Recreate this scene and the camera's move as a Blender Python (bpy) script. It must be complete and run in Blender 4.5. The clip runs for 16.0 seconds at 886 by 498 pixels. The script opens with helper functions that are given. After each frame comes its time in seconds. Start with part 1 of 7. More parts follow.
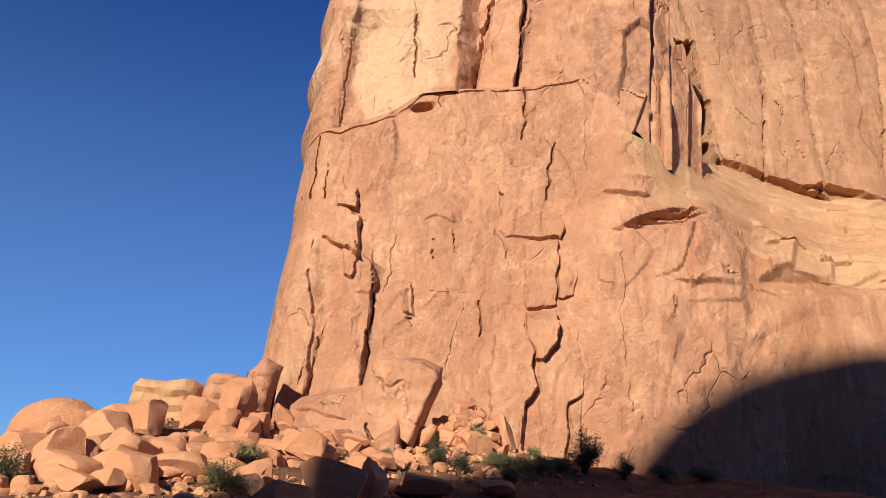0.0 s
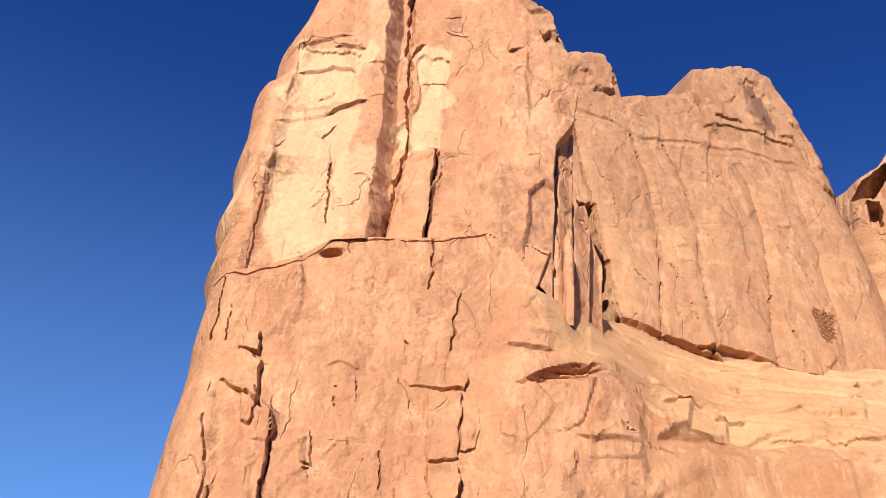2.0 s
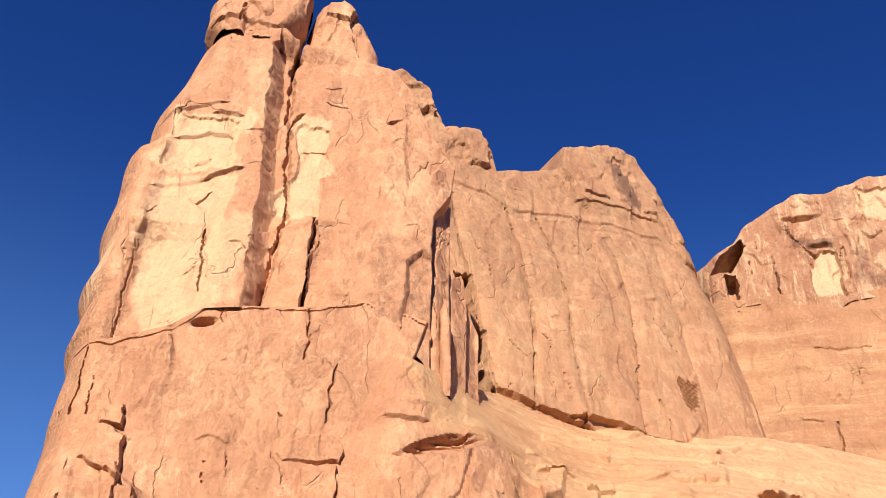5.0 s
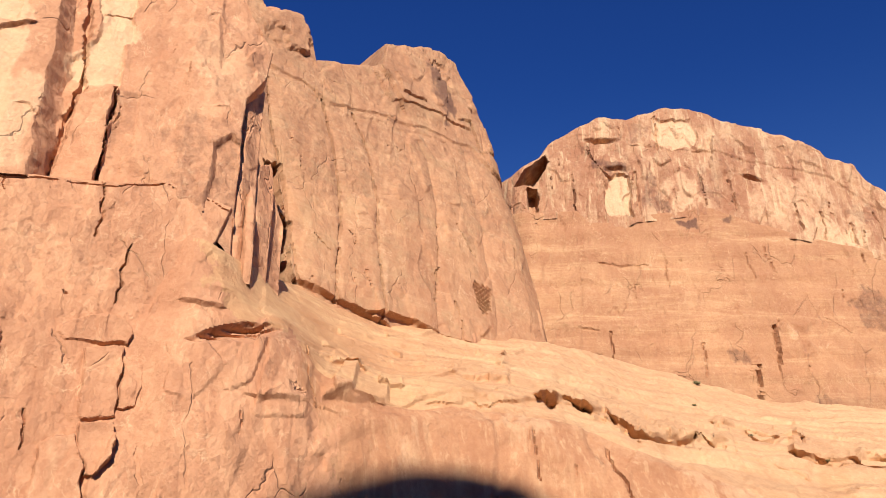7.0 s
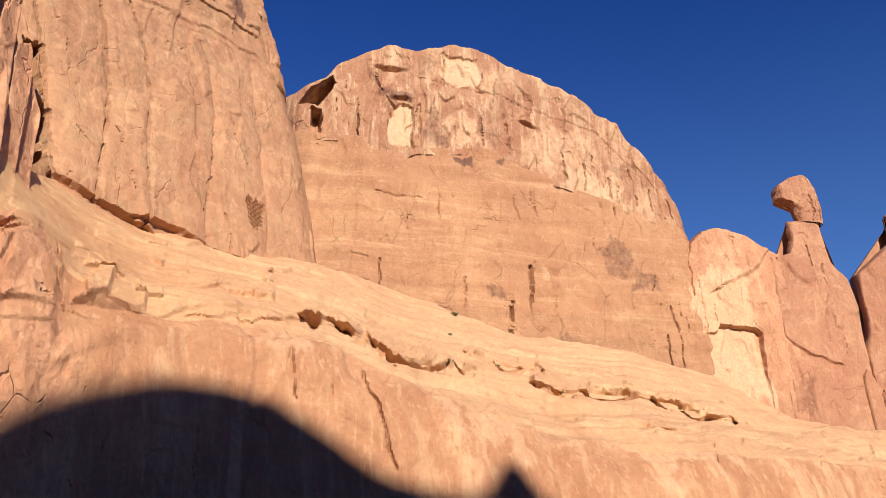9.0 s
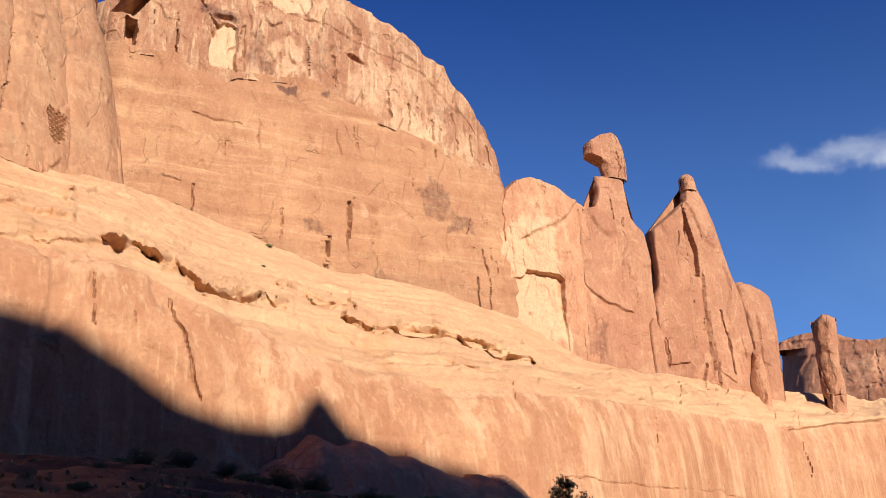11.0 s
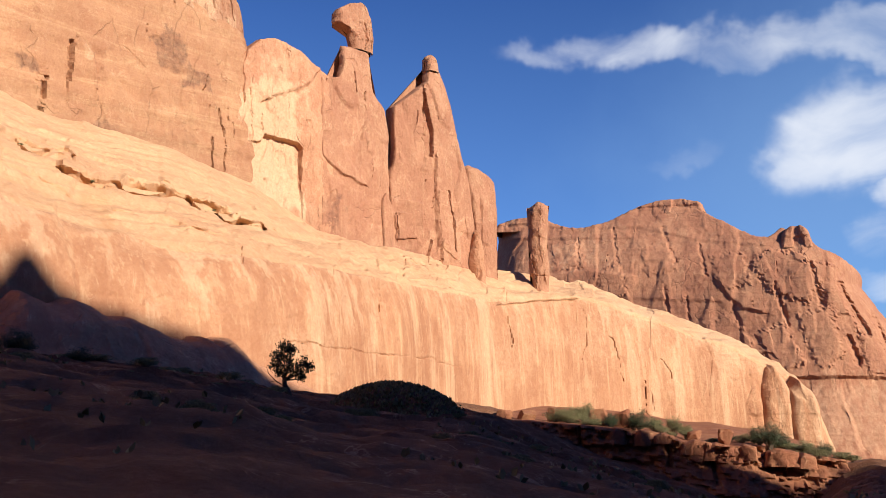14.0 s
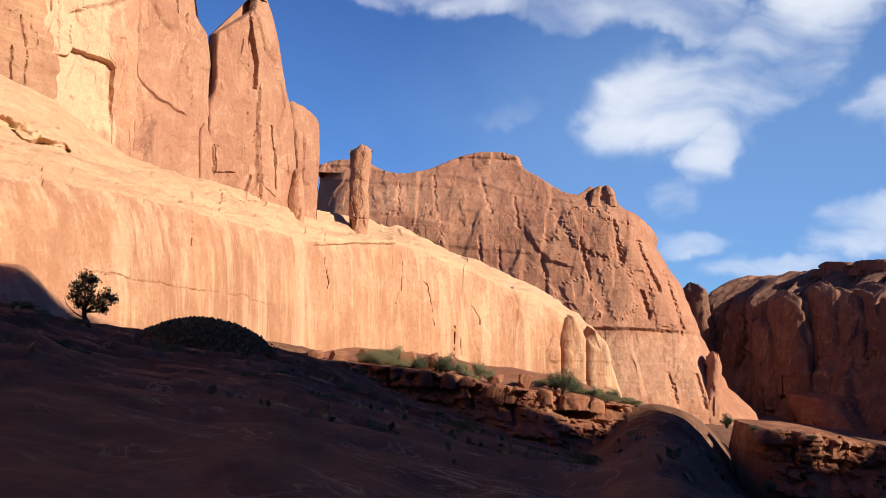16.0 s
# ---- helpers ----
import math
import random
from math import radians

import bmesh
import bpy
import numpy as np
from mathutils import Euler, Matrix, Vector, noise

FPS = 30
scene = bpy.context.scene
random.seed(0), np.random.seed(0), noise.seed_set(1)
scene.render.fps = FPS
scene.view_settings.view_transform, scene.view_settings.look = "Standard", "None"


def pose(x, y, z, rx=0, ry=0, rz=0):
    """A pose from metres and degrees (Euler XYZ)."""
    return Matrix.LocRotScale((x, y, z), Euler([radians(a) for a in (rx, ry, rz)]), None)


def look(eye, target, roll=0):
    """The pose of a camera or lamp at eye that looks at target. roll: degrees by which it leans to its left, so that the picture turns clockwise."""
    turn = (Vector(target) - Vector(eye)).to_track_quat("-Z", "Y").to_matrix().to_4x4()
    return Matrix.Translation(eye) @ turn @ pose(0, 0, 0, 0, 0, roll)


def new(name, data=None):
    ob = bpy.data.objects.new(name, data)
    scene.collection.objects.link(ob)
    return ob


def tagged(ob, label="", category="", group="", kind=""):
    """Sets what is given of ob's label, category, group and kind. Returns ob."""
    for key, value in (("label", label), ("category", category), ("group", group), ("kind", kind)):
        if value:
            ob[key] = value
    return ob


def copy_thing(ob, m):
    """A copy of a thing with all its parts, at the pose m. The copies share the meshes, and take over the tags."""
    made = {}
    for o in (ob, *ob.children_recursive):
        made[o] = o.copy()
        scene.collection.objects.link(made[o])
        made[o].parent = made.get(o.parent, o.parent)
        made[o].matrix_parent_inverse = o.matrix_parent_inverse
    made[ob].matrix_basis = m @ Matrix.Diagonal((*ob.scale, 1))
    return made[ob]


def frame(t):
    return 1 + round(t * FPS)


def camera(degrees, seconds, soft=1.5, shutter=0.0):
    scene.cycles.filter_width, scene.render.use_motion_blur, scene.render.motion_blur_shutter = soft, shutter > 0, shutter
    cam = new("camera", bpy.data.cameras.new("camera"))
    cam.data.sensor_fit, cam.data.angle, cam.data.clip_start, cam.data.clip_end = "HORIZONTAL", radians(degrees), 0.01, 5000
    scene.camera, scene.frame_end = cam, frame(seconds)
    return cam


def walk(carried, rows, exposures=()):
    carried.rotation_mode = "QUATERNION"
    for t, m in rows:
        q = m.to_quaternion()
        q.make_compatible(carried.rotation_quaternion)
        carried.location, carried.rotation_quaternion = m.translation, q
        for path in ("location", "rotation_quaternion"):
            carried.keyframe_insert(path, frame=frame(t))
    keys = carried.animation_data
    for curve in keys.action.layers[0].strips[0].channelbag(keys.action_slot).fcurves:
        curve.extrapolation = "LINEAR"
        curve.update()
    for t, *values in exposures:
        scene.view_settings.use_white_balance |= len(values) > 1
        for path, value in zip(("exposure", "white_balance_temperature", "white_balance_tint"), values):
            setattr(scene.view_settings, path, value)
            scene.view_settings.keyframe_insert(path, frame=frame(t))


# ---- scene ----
# A canyon of red sandstone seen from its floor: tower, columned wall, dome, spires, slickrock bench, talus.
cam = camera(53.6, 16.0, soft=0.7)

EYE = (0.0, 0.0, 1.6)
PATH = [
    (0.0, -1.95, 17.50, 6.40), (0.5, -0.80, 20.04, 6.34), (1.0, 1.02, 22.09, 6.88), (1.5, 2.57, 25.05, 6.74),
    (2.0, 3.45, 27.78, 6.72), (2.5, 3.97, 31.05, 6.84), (3.0, 4.15, 34.57, 7.13), (5.5, 15.19, 31.63, 2.07),
    (6.0, 18.42, 29.89, 1.86), (6.5, 22.76, 28.15, 1.28), (7.0, 26.78, 26.58, 0.75), (7.5, 30.50, 25.31, 0.36),
    (8.0, 34.34, 23.60, -0.59), (8.5, 38.73, 22.08, -0.17), (9.0, 42.84, 21.60, 0.00), (11.5, 58.32, 15.93, -0.59),
    (12.0, 61.29, 14.17, -0.44), (12.5, 64.56, 12.69, -0.83), (13.0, 67.65, 11.45, -0.49), (13.5, 69.74, 10.53, 0.12),
    (14.0, 72.91, 8.79, 0.11), (14.5, 75.28, 7.15, 0.70), (15.0, 77.74, 5.97, 1.10), (15.5, 81.35, 5.60, 1.91),
    (16.0, 84.82, 5.25, 2.09)]
rows = [(t, pose(*EYE, 90 + pitch, 0, -yaw) @ pose(0, 0, 0, 0, 0, roll)) for t, yaw, pitch, roll in PATH]
EXPOSURES = [(0.0, 0.37), (1.5, 0.56), (3.0, 0.67), (5.5, 0.61), (7.0, 0.53), (9.0, 0.50), (12.5, 0.54), (16.0, 0.61)]
walk(cam, rows, EXPOSURES)

# ---- light ----
SUN_AZ, SUN_EL = 205.0, 27.0
to_sun = Vector((math.sin(radians(SUN_AZ)) * math.cos(radians(SUN_EL)), math.cos(radians(SUN_AZ)) * math.cos(radians(SUN_EL)), math.sin(radians(SUN_EL))))
sun = new("sun", bpy.data.lights.new("sun", "SUN"))
sun.data.energy, sun.data.angle, sun.data.color = 5.0, radians(0.53), (1.0, 0.925, 0.80)
sun.matrix_world = look(to_sun * 300, (0, 0, 0))

world = bpy.data.worlds.new("sky")
scene.world = world
world.use_nodes = True
wn, wl = world.node_tree.nodes, world.node_tree.links
wn.clear()
sky = wn.new("ShaderNodeTexSky")
sky.sky_type, sky.sun_disc = "NISHITA", False
sky.sun_elevation, sky.sun_rotation = radians(SUN_EL), radians(SUN_AZ)
sky.altitude, sky.air_density, sky.dust_density, sky.ozone_density = 2500, 1.0, 0.0, 4.0


def wnode(kind, ins=None, **props):
    n = wn.new(kind)
    for k, v in props.items():
        setattr(n, k, v)
    for k, v in (ins or {}).items():
        if hasattr(v, "links"):
            wl.new(v, n.inputs[k])
        else:
            n.inputs[k].default_value = v
    return n


# high thin cloud over the far end of the canyon
way = wnode("ShaderNodeTexCoord").outputs["Generated"]
xyz = wnode("ShaderNodeSeparateXYZ", {0: way})
swirl = wnode("ShaderNodeTexNoise", {"Vector": way, "Scale": 2.6, "Detail": 4.0, "Roughness": 0.5})
bent = wnode("ShaderNodeMix", {0: 0.13}, data_type="RGBA", blend_type="LINEAR_LIGHT")
wl.new(way, bent.inputs[6])
wl.new(swirl.outputs["Color"], bent.inputs[7])
drawn = wnode("ShaderNodeMapping", {"Vector": bent.outputs[2], "Rotation": (0.0, 0.35, 0.2), "Scale": (1.0, 1.0, 3.2)}).outputs[0]
puff = wnode("ShaderNodeTexNoise", {"Vector": drawn, "Scale": 4.2, "Detail": 6.0, "Roughness": 0.5})


tear = wnode("ShaderNodeTexNoise", {"Vector": way, "Scale": 6.0, "Detail": 5.0, "Roughness": 0.55})
torn = wnode("ShaderNodeVectorMath", {0: tear.outputs["Color"], 1: (0.5, 0.5, 0.5)}, operation="SUBTRACT").outputs[0]
torn = wnode("ShaderNodeVectorMath", {0: torn, 1: (0.20, 0.20, 0.13)}, operation="MULTIPLY").outputs[0]
torn = wnode("ShaderNodeVectorMath", {0: torn, 1: way}, operation="ADD").outputs[0]


def bank(az, el, wide, tall, tilt, gain, before):
    """More cloud over an oval round one bearing and height, its long side tilted."""
    a, e, k = radians(az), radians(el), radians(tilt)
    right = Vector((math.cos(a), -math.sin(a), 0.0))
    up = Vector((-math.sin(a) * math.sin(e), -math.cos(a) * math.sin(e), math.cos(e)))
    across, over = right * math.cos(k) + up * math.sin(k), up * math.cos(k) - right * math.sin(k)
    total = 0.0
    for axis, half in ((across, wide), (over, tall)):
        off = wnode("ShaderNodeVectorMath", {0: torn, 1: axis[:]}, operation="DOT_PRODUCT").outputs["Value"]
        mid_ = axis.dot(Vector((math.sin(a) * math.cos(e), math.cos(a) * math.cos(e), math.sin(e))))
        off = wnode("ShaderNodeMath", {0: off, 1: mid_}, operation="SUBTRACT").outputs[0]
        off = wnode("ShaderNodeMath", {0: off, 1: 1 / math.sin(radians(half))}, operation="MULTIPLY").outputs[0]
        total = wnode("ShaderNodeMath", {0: off, 1: off, 2: total}, operation="MULTIPLY_ADD").outputs[0]
    front = wnode("ShaderNodeVectorMath", {0: way, 1: (math.sin(a), math.cos(a), 0.0)}, operation="DOT_PRODUCT").outputs["Value"]
    front = wnode("ShaderNodeMath", {0: front, 1: 0.0}, operation="GREATER_THAN").outputs[0]
    w = wnode("ShaderNodeMapRange", {0: total, 1: 1.6, 2: 0.0, 3: 0.0, 4: gain}, interpolation_type="SMOOTHSTEP").outputs[0]
    w = wnode("ShaderNodeMath", {0: w, 1: front}, operation="MULTIPLY").outputs[0]
    return wnode("ShaderNodeMath", {0: before, 1: w}, operation="MAXIMUM").outputs[0]


CLOUDS = ((87.0, 21.6, 6.5, 1.5, -6, 0.46), (82.0, 22.0, 4.5, 0.9, 4, 0.30), (93.5, 20.6, 5.0, 1.7, -12, 0.44), (86.5, 17.6, 2.6, 0.8, 8, 0.17), (89.0, 14.6, 3.2, 0.7, 10, 0.16), (98.5, 20.3, 6.0, 1.6, 4, 0.48), (105.5, 19.6, 6.0, 2.2, 14, 0.52), (109.5, 20.6, 3.0, 2.4, 40, 0.48), (101.5, 16.0, 6.5, 3.8, 20, 0.50), (106.0, 16.4, 5.0, 3.0, 42, 0.52), (102.2, 12.2, 3.0, 2.4, 45, 0.54),
          (99.5, 9.0, 2.4, 1.6, 40, 0.34), (97.6, 14.0, 3.0, 2.2, 20, 0.36), (110.5, 7.0, 4.2, 1.7, 10, 0.50), (100.2, 6.2, 3.4, 1.1, 2, 0.42), (105.5, 4.6, 4.6, 1.1, 6, 0.36), (113.5, 14, 3.0, 3.2, 60, 0.42), (118, 18, 6, 4, 0, 0.44))
banks = 0.0
for oval in CLOUDS:
    banks = bank(*oval, banks)
veil = bank(106, 10, 22, 16, 0, 0.26, 0.0)
amount = wnode("ShaderNodeMath", {0: puff.outputs[0], 1: 1.9, 2: banks}, operation="MULTIPLY_ADD").outputs[0]
gate = wnode("ShaderNodeMapRange", {0: banks, 1: 0.0, 2: 0.42, 3: 0.0, 4: 0.86}, interpolation_type="SMOOTHSTEP").outputs[0]
cover = wnode("ShaderNodeMapRange", {0: amount, 1: 0.98, 2: 1.74, 3: 0.0, 4: 1.0}, interpolation_type="SMOOTHSTEP").outputs[0]
cover = wnode("ShaderNodeMath", {0: cover, 1: gate}, operation="MULTIPLY").outputs[0]
# deeper blue overhead, paler towards the horizon
high = wnode("ShaderNodeMapRange", {0: xyz.outputs[2], 1: 0.20, 2: 0.75, 3: 0.0, 4: 1.0}, interpolation_type="SMOOTHSTEP").outputs[0]
deep = wnode("ShaderNodeMix", {0: high}, data_type="RGBA")
deep.inputs[6].default_value = (0.50, 1.02, 1.78, 1)
deep.inputs[7].default_value = (0.31, 0.74, 1.68, 1)
tint = wnode("ShaderNodeMix", {0: 1.0}, data_type="RGBA", blend_type="MULTIPLY")
wl.new(sky.outputs[0], tint.inputs[6])
wl.new(deep.outputs[2], tint.inputs[7])
low = wnode("ShaderNodeMapRange", {0: xyz.outputs[2], 1: 0.0, 2: 0.62, 3: 0.30, 4: 0.0}, interpolation_type="SMOOTHSTEP").outputs[0]
low = wnode("ShaderNodeMath", {0: low, 1: veil}, operation="ADD").outputs[0]
hazy = wnode("ShaderNodeMix", {0: low}, data_type="RGBA")
wl.new(tint.outputs[2], hazy.inputs[6])
hazy.inputs[7].default_value = (4.4, 7.6, 12.4, 1)
both = wnode("ShaderNodeMix", {0: cover}, data_type="RGBA")
wl.new(hazy.outputs[2], both.inputs[6])
both.inputs[7].default_value = (12.6, 13.2, 14.4, 1)
back = wn.new("ShaderNodeBackground")
back.inputs["Strength"].default_value = 0.046
wout = wn.new("ShaderNodeOutputWorld")
wl.new(both.outputs[2], back.inputs["Color"])
wl.new(back.outputs[0], wout.inputs[0])


# ---- materials ----
def nodes_of(name):
    m = bpy.data.materials.new(name)
    m.use_nodes = True
    nt = m.node_tree
    return m, nt.nodes, nt.links, nt.nodes["Principled BSDF"]


def add(nodes, links, kind, ins=None, **props):
    n = nodes.new(kind)
    for k, v in props.items():
        setattr(n, k, v)
    for k, v in (ins or {}).items():
        if hasattr(v, "links"):
            links.new(v, n.inputs[k])
        else:
            n.inputs[k].default_value = v
    return n


def mixed(nodes, links, fac, a, b, mode="MIX"):
    n = nodes.new("ShaderNodeMix")
    n.data_type, n.blend_type = "RGBA", mode
    for k, v in ((0, fac), (6, a), (7, b)):
        if hasattr(v, "links"):
            links.new(v, n.inputs[k])
        else:
            n.inputs[k].default_value = v
    return n.outputs[2]


def ramp(nodes, links, value, lo, hi, a=0.0, b=1.0):
    n = add(nodes, links, "ShaderNodeMapRange", {0: value, 1: lo, 2: hi, 3: a, 4: b})
    n.interpolation_type = "SMOOTHSTEP"
    return n.outputs[0]


def rock(name, base, dark, pale, varnish=(0.10, 0.05, 0.045), streaks=0.35, bands=0.35, grain=1.0, bump=0.6, scars=0.28, cream=(0.75, 0.50, 0.305), joints=0.0, wide_run=0.22, stripe=0.0, coarse=1.0, blotch=0.4, wisp=0.45, lichen=0.0):
    """Sandstone: broad tone, bedding bands, streaks down the fall line, grain; the mesh's tone attribute bares pale rock (+) or varnish (-)."""
    m, N, L, bsdf = nodes_of(name)
    pos = add(N, L, "ShaderNodeNewGeometry").outputs["Position"]
    if coarse != 1.0:
        pos = add(N, L, "ShaderNodeVectorMath", {0: pos, 1: (coarse, coarse, coarse)}, operation="MULTIPLY").outputs[0]
    c3, d3, p3, v3 = [(*c, 1) for c in (base, dark, pale, varnish)]
    broad = add(N, L, "ShaderNodeTexNoise", {"Vector": pos, "Scale": 0.09, "Detail": 7.0, "Roughness": 0.62, "Distortion": 0.4})
    col = mixed(N, L, ramp(N, L, broad.outputs[0], 0.36, 0.66), d3, c3)
    mp = add(N, L, "ShaderNodeMapping", {"Vector": pos, "Scale": (0.06, 0.06, 0.5)})
    mp.inputs["Rotation"].default_value = (0.03, -0.04, 0)
    bed = add(N, L, "ShaderNodeTexNoise", {"Vector": mp.outputs[0], "Scale": 1.0, "Detail": 9.0, "Roughness": 0.7, "Distortion": 0.6})
    col = mixed(N, L, ramp(N, L, bed.outputs[0], 0.46, 0.72, 0.0, bands), col, p3)
    thin = add(N, L, "ShaderNodeMapping", {"Vector": pos, "Scale": (0.06, 0.06, 2.4)})
    thin.inputs["Rotation"].default_value = (0.03, -0.04, 0)
    bed2 = add(N, L, "ShaderNodeTexNoise", {"Vector": thin.outputs[0], "Scale": 1.0, "Detail": 5.0, "Roughness": 0.6, "Distortion": 0.8})
    col = mixed(N, L, ramp(N, L, bed2.outputs[0], 0.52, 0.70, 0.0, bands * 0.8), col, d3)
    warp = add(N, L, "ShaderNodeTexNoise", {"Vector": pos, "Scale": 0.4, "Detail": 3.0, "Roughness": 0.5})
    bent2 = add(N, L, "ShaderNodeVectorMath", {0: warp.outputs["Color"], 1: (1.8, 1.8, 3.0)}, operation="MULTIPLY").outputs[0]
    bent = add(N, L, "ShaderNodeVectorMath", {0: pos, 1: bent2}, operation="ADD").outputs[0]
    flakes = []
    for scale, amount_ in (((0.26, 0.26, 0.10), scars), ((0.75, 0.75, 0.30), scars * 0.8), ((2.2, 2.2, 1.0), scars * 0.6)):
        mv = add(N, L, "ShaderNodeMapping", {"Vector": bent, "Scale": scale})
        cell = add(N, L, "ShaderNodeTexVoronoi", {"Vector": mv.outputs[0], "Scale": 1.0}, feature="F1")
        pick = add(N, L, "ShaderNodeSeparateXYZ", {0: cell.outputs["Color"]})
        off = add(N, L, "ShaderNodeVectorMath", {0: mv.outputs[0], 1: cell.outputs["Position"]}, operation="SUBTRACT").outputs[0]
        way_ = add(N, L, "ShaderNodeVectorMath", {0: cell.outputs["Color"], 1: (0.5, 0.5, 0.5)}, operation="SUBTRACT").outputs[0]
        lean_ = add(N, L, "ShaderNodeVectorMath", {0: off, 1: way_}, operation="DOT_PRODUCT").outputs["Value"]
        flakes.append(add(N, L, "ShaderNodeMath", {0: pick.outputs[2], 1: 0.35, 2: lean_}, operation="MULTIPLY_ADD").outputs[0])
        col = mixed(N, L, ramp(N, L, pick.outputs[0], 0.55, 0.95, 0.0, amount_), col, p3)
        col = mixed(N, L, ramp(N, L, pick.outputs[1], 0.55, 0.95, 0.0, amount_), col, d3)
    # patches of red rind between freshly spalled rock, with pale lips where the rind has broken
    for scale, lo, hi, share_ in (((0.20, 0.20, 0.13), 0.50, 0.555, 1.0), ((0.62, 0.62, 0.42), 0.53, 0.575, 0.7)):
        mr = add(N, L, "ShaderNodeMapping", {"Vector": pos, "Scale": scale})
        rind = add(N, L, "ShaderNodeTexNoise", {"Vector": mr.outputs[0], "Scale": 1.0, "Detail": 7.0, "Roughness": 0.58, "Distortion": 0.9})
        col = mixed(N, L, ramp(N, L, rind.outputs[0], lo, hi, 0.0, blotch * share_), col, d3)
        off_ = add(N, L, "ShaderNodeMath", {0: rind.outputs[0], 1: lo - 0.012}, operation="SUBTRACT").outputs[0]
        off_ = add(N, L, "ShaderNodeMath", {0: off_}, operation="ABSOLUTE").outputs[0]
        lip = ramp(N, L, off_, 0.010, 0.0, 0.0, wisp * share_)
        lip = add(N, L, "ShaderNodeMath", {0: lip, 1: ramp(N, L, warp.outputs[0], 0.47, 0.60)}, operation="MULTIPLY").outputs[0]
        col = mixed(N, L, lip, col, (*cream, 1))
    if lichen:
        ml = add(N, L, "ShaderNodeTexNoise", {"Vector": pos, "Scale": 0.22, "Detail": 9.0, "Roughness": 0.72})
        col = mixed(N, L, ramp(N, L, ml.outputs[0], 0.46, 0.66, 0.0, lichen), col, (0.40, 0.315, 0.175, 1))
    wide = add(N, L, "ShaderNodeMapping", {"Vector": pos, "Scale": (wide_run, wide_run, 0.012)})
    run2 = add(N, L, "ShaderNodeTexNoise", {"Vector": wide.outputs[0], "Scale": 1.0, "Detail": 4.0, "Roughness": 0.55})
    col = mixed(N, L, ramp(N, L, run2.outputs[0], 0.50, 0.66, 0.0, streaks * 0.9), col, d3)
    col = mixed(N, L, ramp(N, L, run2.outputs[0], 0.48, 0.36, 0.0, streaks * 0.6), col, p3)
    if stripe:
        # broad water stains, some dark and some washed pale
        ws = add(N, L, "ShaderNodeMapping", {"Vector": pos, "Scale": (0.15, 0.15, 0.010)})
        run3 = add(N, L, "ShaderNodeTexNoise", {"Vector": ws.outputs[0], "Scale": 1.0, "Detail": 5.0, "Roughness": 0.6})
        col = mixed(N, L, ramp(N, L, run3.outputs[0], 0.52, 0.60, 0.0, stripe), col, d3)
        col = mixed(N, L, ramp(N, L, run3.outputs[0], 0.46, 0.40, 0.0, stripe), col, (*cream, 1))
    ms = add(N, L, "ShaderNodeMapping", {"Vector": pos, "Scale": (1.1, 1.1, 0.05)})
    run = add(N, L, "ShaderNodeTexNoise", {"Vector": ms.outputs[0], "Scale": 1.0, "Detail": 7.0, "Roughness": 0.62})
    col = mixed(N, L, ramp(N, L, run.outputs[0], 0.53, 0.68, 0.0, streaks), col, d3)
    col = mixed(N, L, ramp(N, L, run.outputs[0], 0.46, 0.32, 0.0, streaks * 0.8), col, p3)
    tone = add(N, L, "ShaderNodeAttribute", attribute_name="tone").outputs["Fac"]
    edge = add(N, L, "ShaderNodeTexNoise", {"Vector": pos, "Scale": 0.9, "Detail": 6.0, "Roughness": 0.7})
    wob = add(N, L, "ShaderNodeMath", {0: edge.outputs[0], 1: 0.5}, operation="SUBTRACT").outputs[0]
    wob = add(N, L, "ShaderNodeMath", {0: wob, 1: 0.9}, operation="MULTIPLY").outputs[0]
    tw = add(N, L, "ShaderNodeMath", {0: tone, 1: wob}, operation="ADD").outputs[0]
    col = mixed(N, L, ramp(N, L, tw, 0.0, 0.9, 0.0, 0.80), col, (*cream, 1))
    tn = add(N, L, "ShaderNodeMath", {0: tone, 1: wob}, operation="SUBTRACT").outputs[0]
    col = mixed(N, L, ramp(N, L, tn, -0.1, -0.8, 0.0, 0.75), col, v3)
    fine = add(N, L, "ShaderNodeTexNoise", {"Vector": pos, "Scale": 2.2 * grain, "Detail": 10.0, "Roughness": 0.72})
    col = mixed(N, L, ramp(N, L, fine.outputs[0], 0.3, 0.7, 0.0, 0.65), mixed(N, L, 0.27, col, d3, "MULTIPLY"), col)
    L.new(col, bsdf.inputs["Base Color"])
    bsdf.inputs["Roughness"].default_value = 0.92
    bsdf.inputs["Specular IOR Level"].default_value = 0.15
    hgt = add(N, L, "ShaderNodeMath", {0: fine.outputs[0], 1: 0.55, 2: add(N, L, "ShaderNodeMath", {0: run.outputs[0], 1: 0.22}, operation="MULTIPLY").outputs[0]}, operation="MULTIPLY_ADD").outputs[0]
    for k, fl in zip((2.6, 1.5, 0.7), flakes):
        hgt = add(N, L, "ShaderNodeMath", {0: fl, 1: k * min(1.0, scars * 3), 2: hgt}, operation="MULTIPLY_ADD").outputs[0]
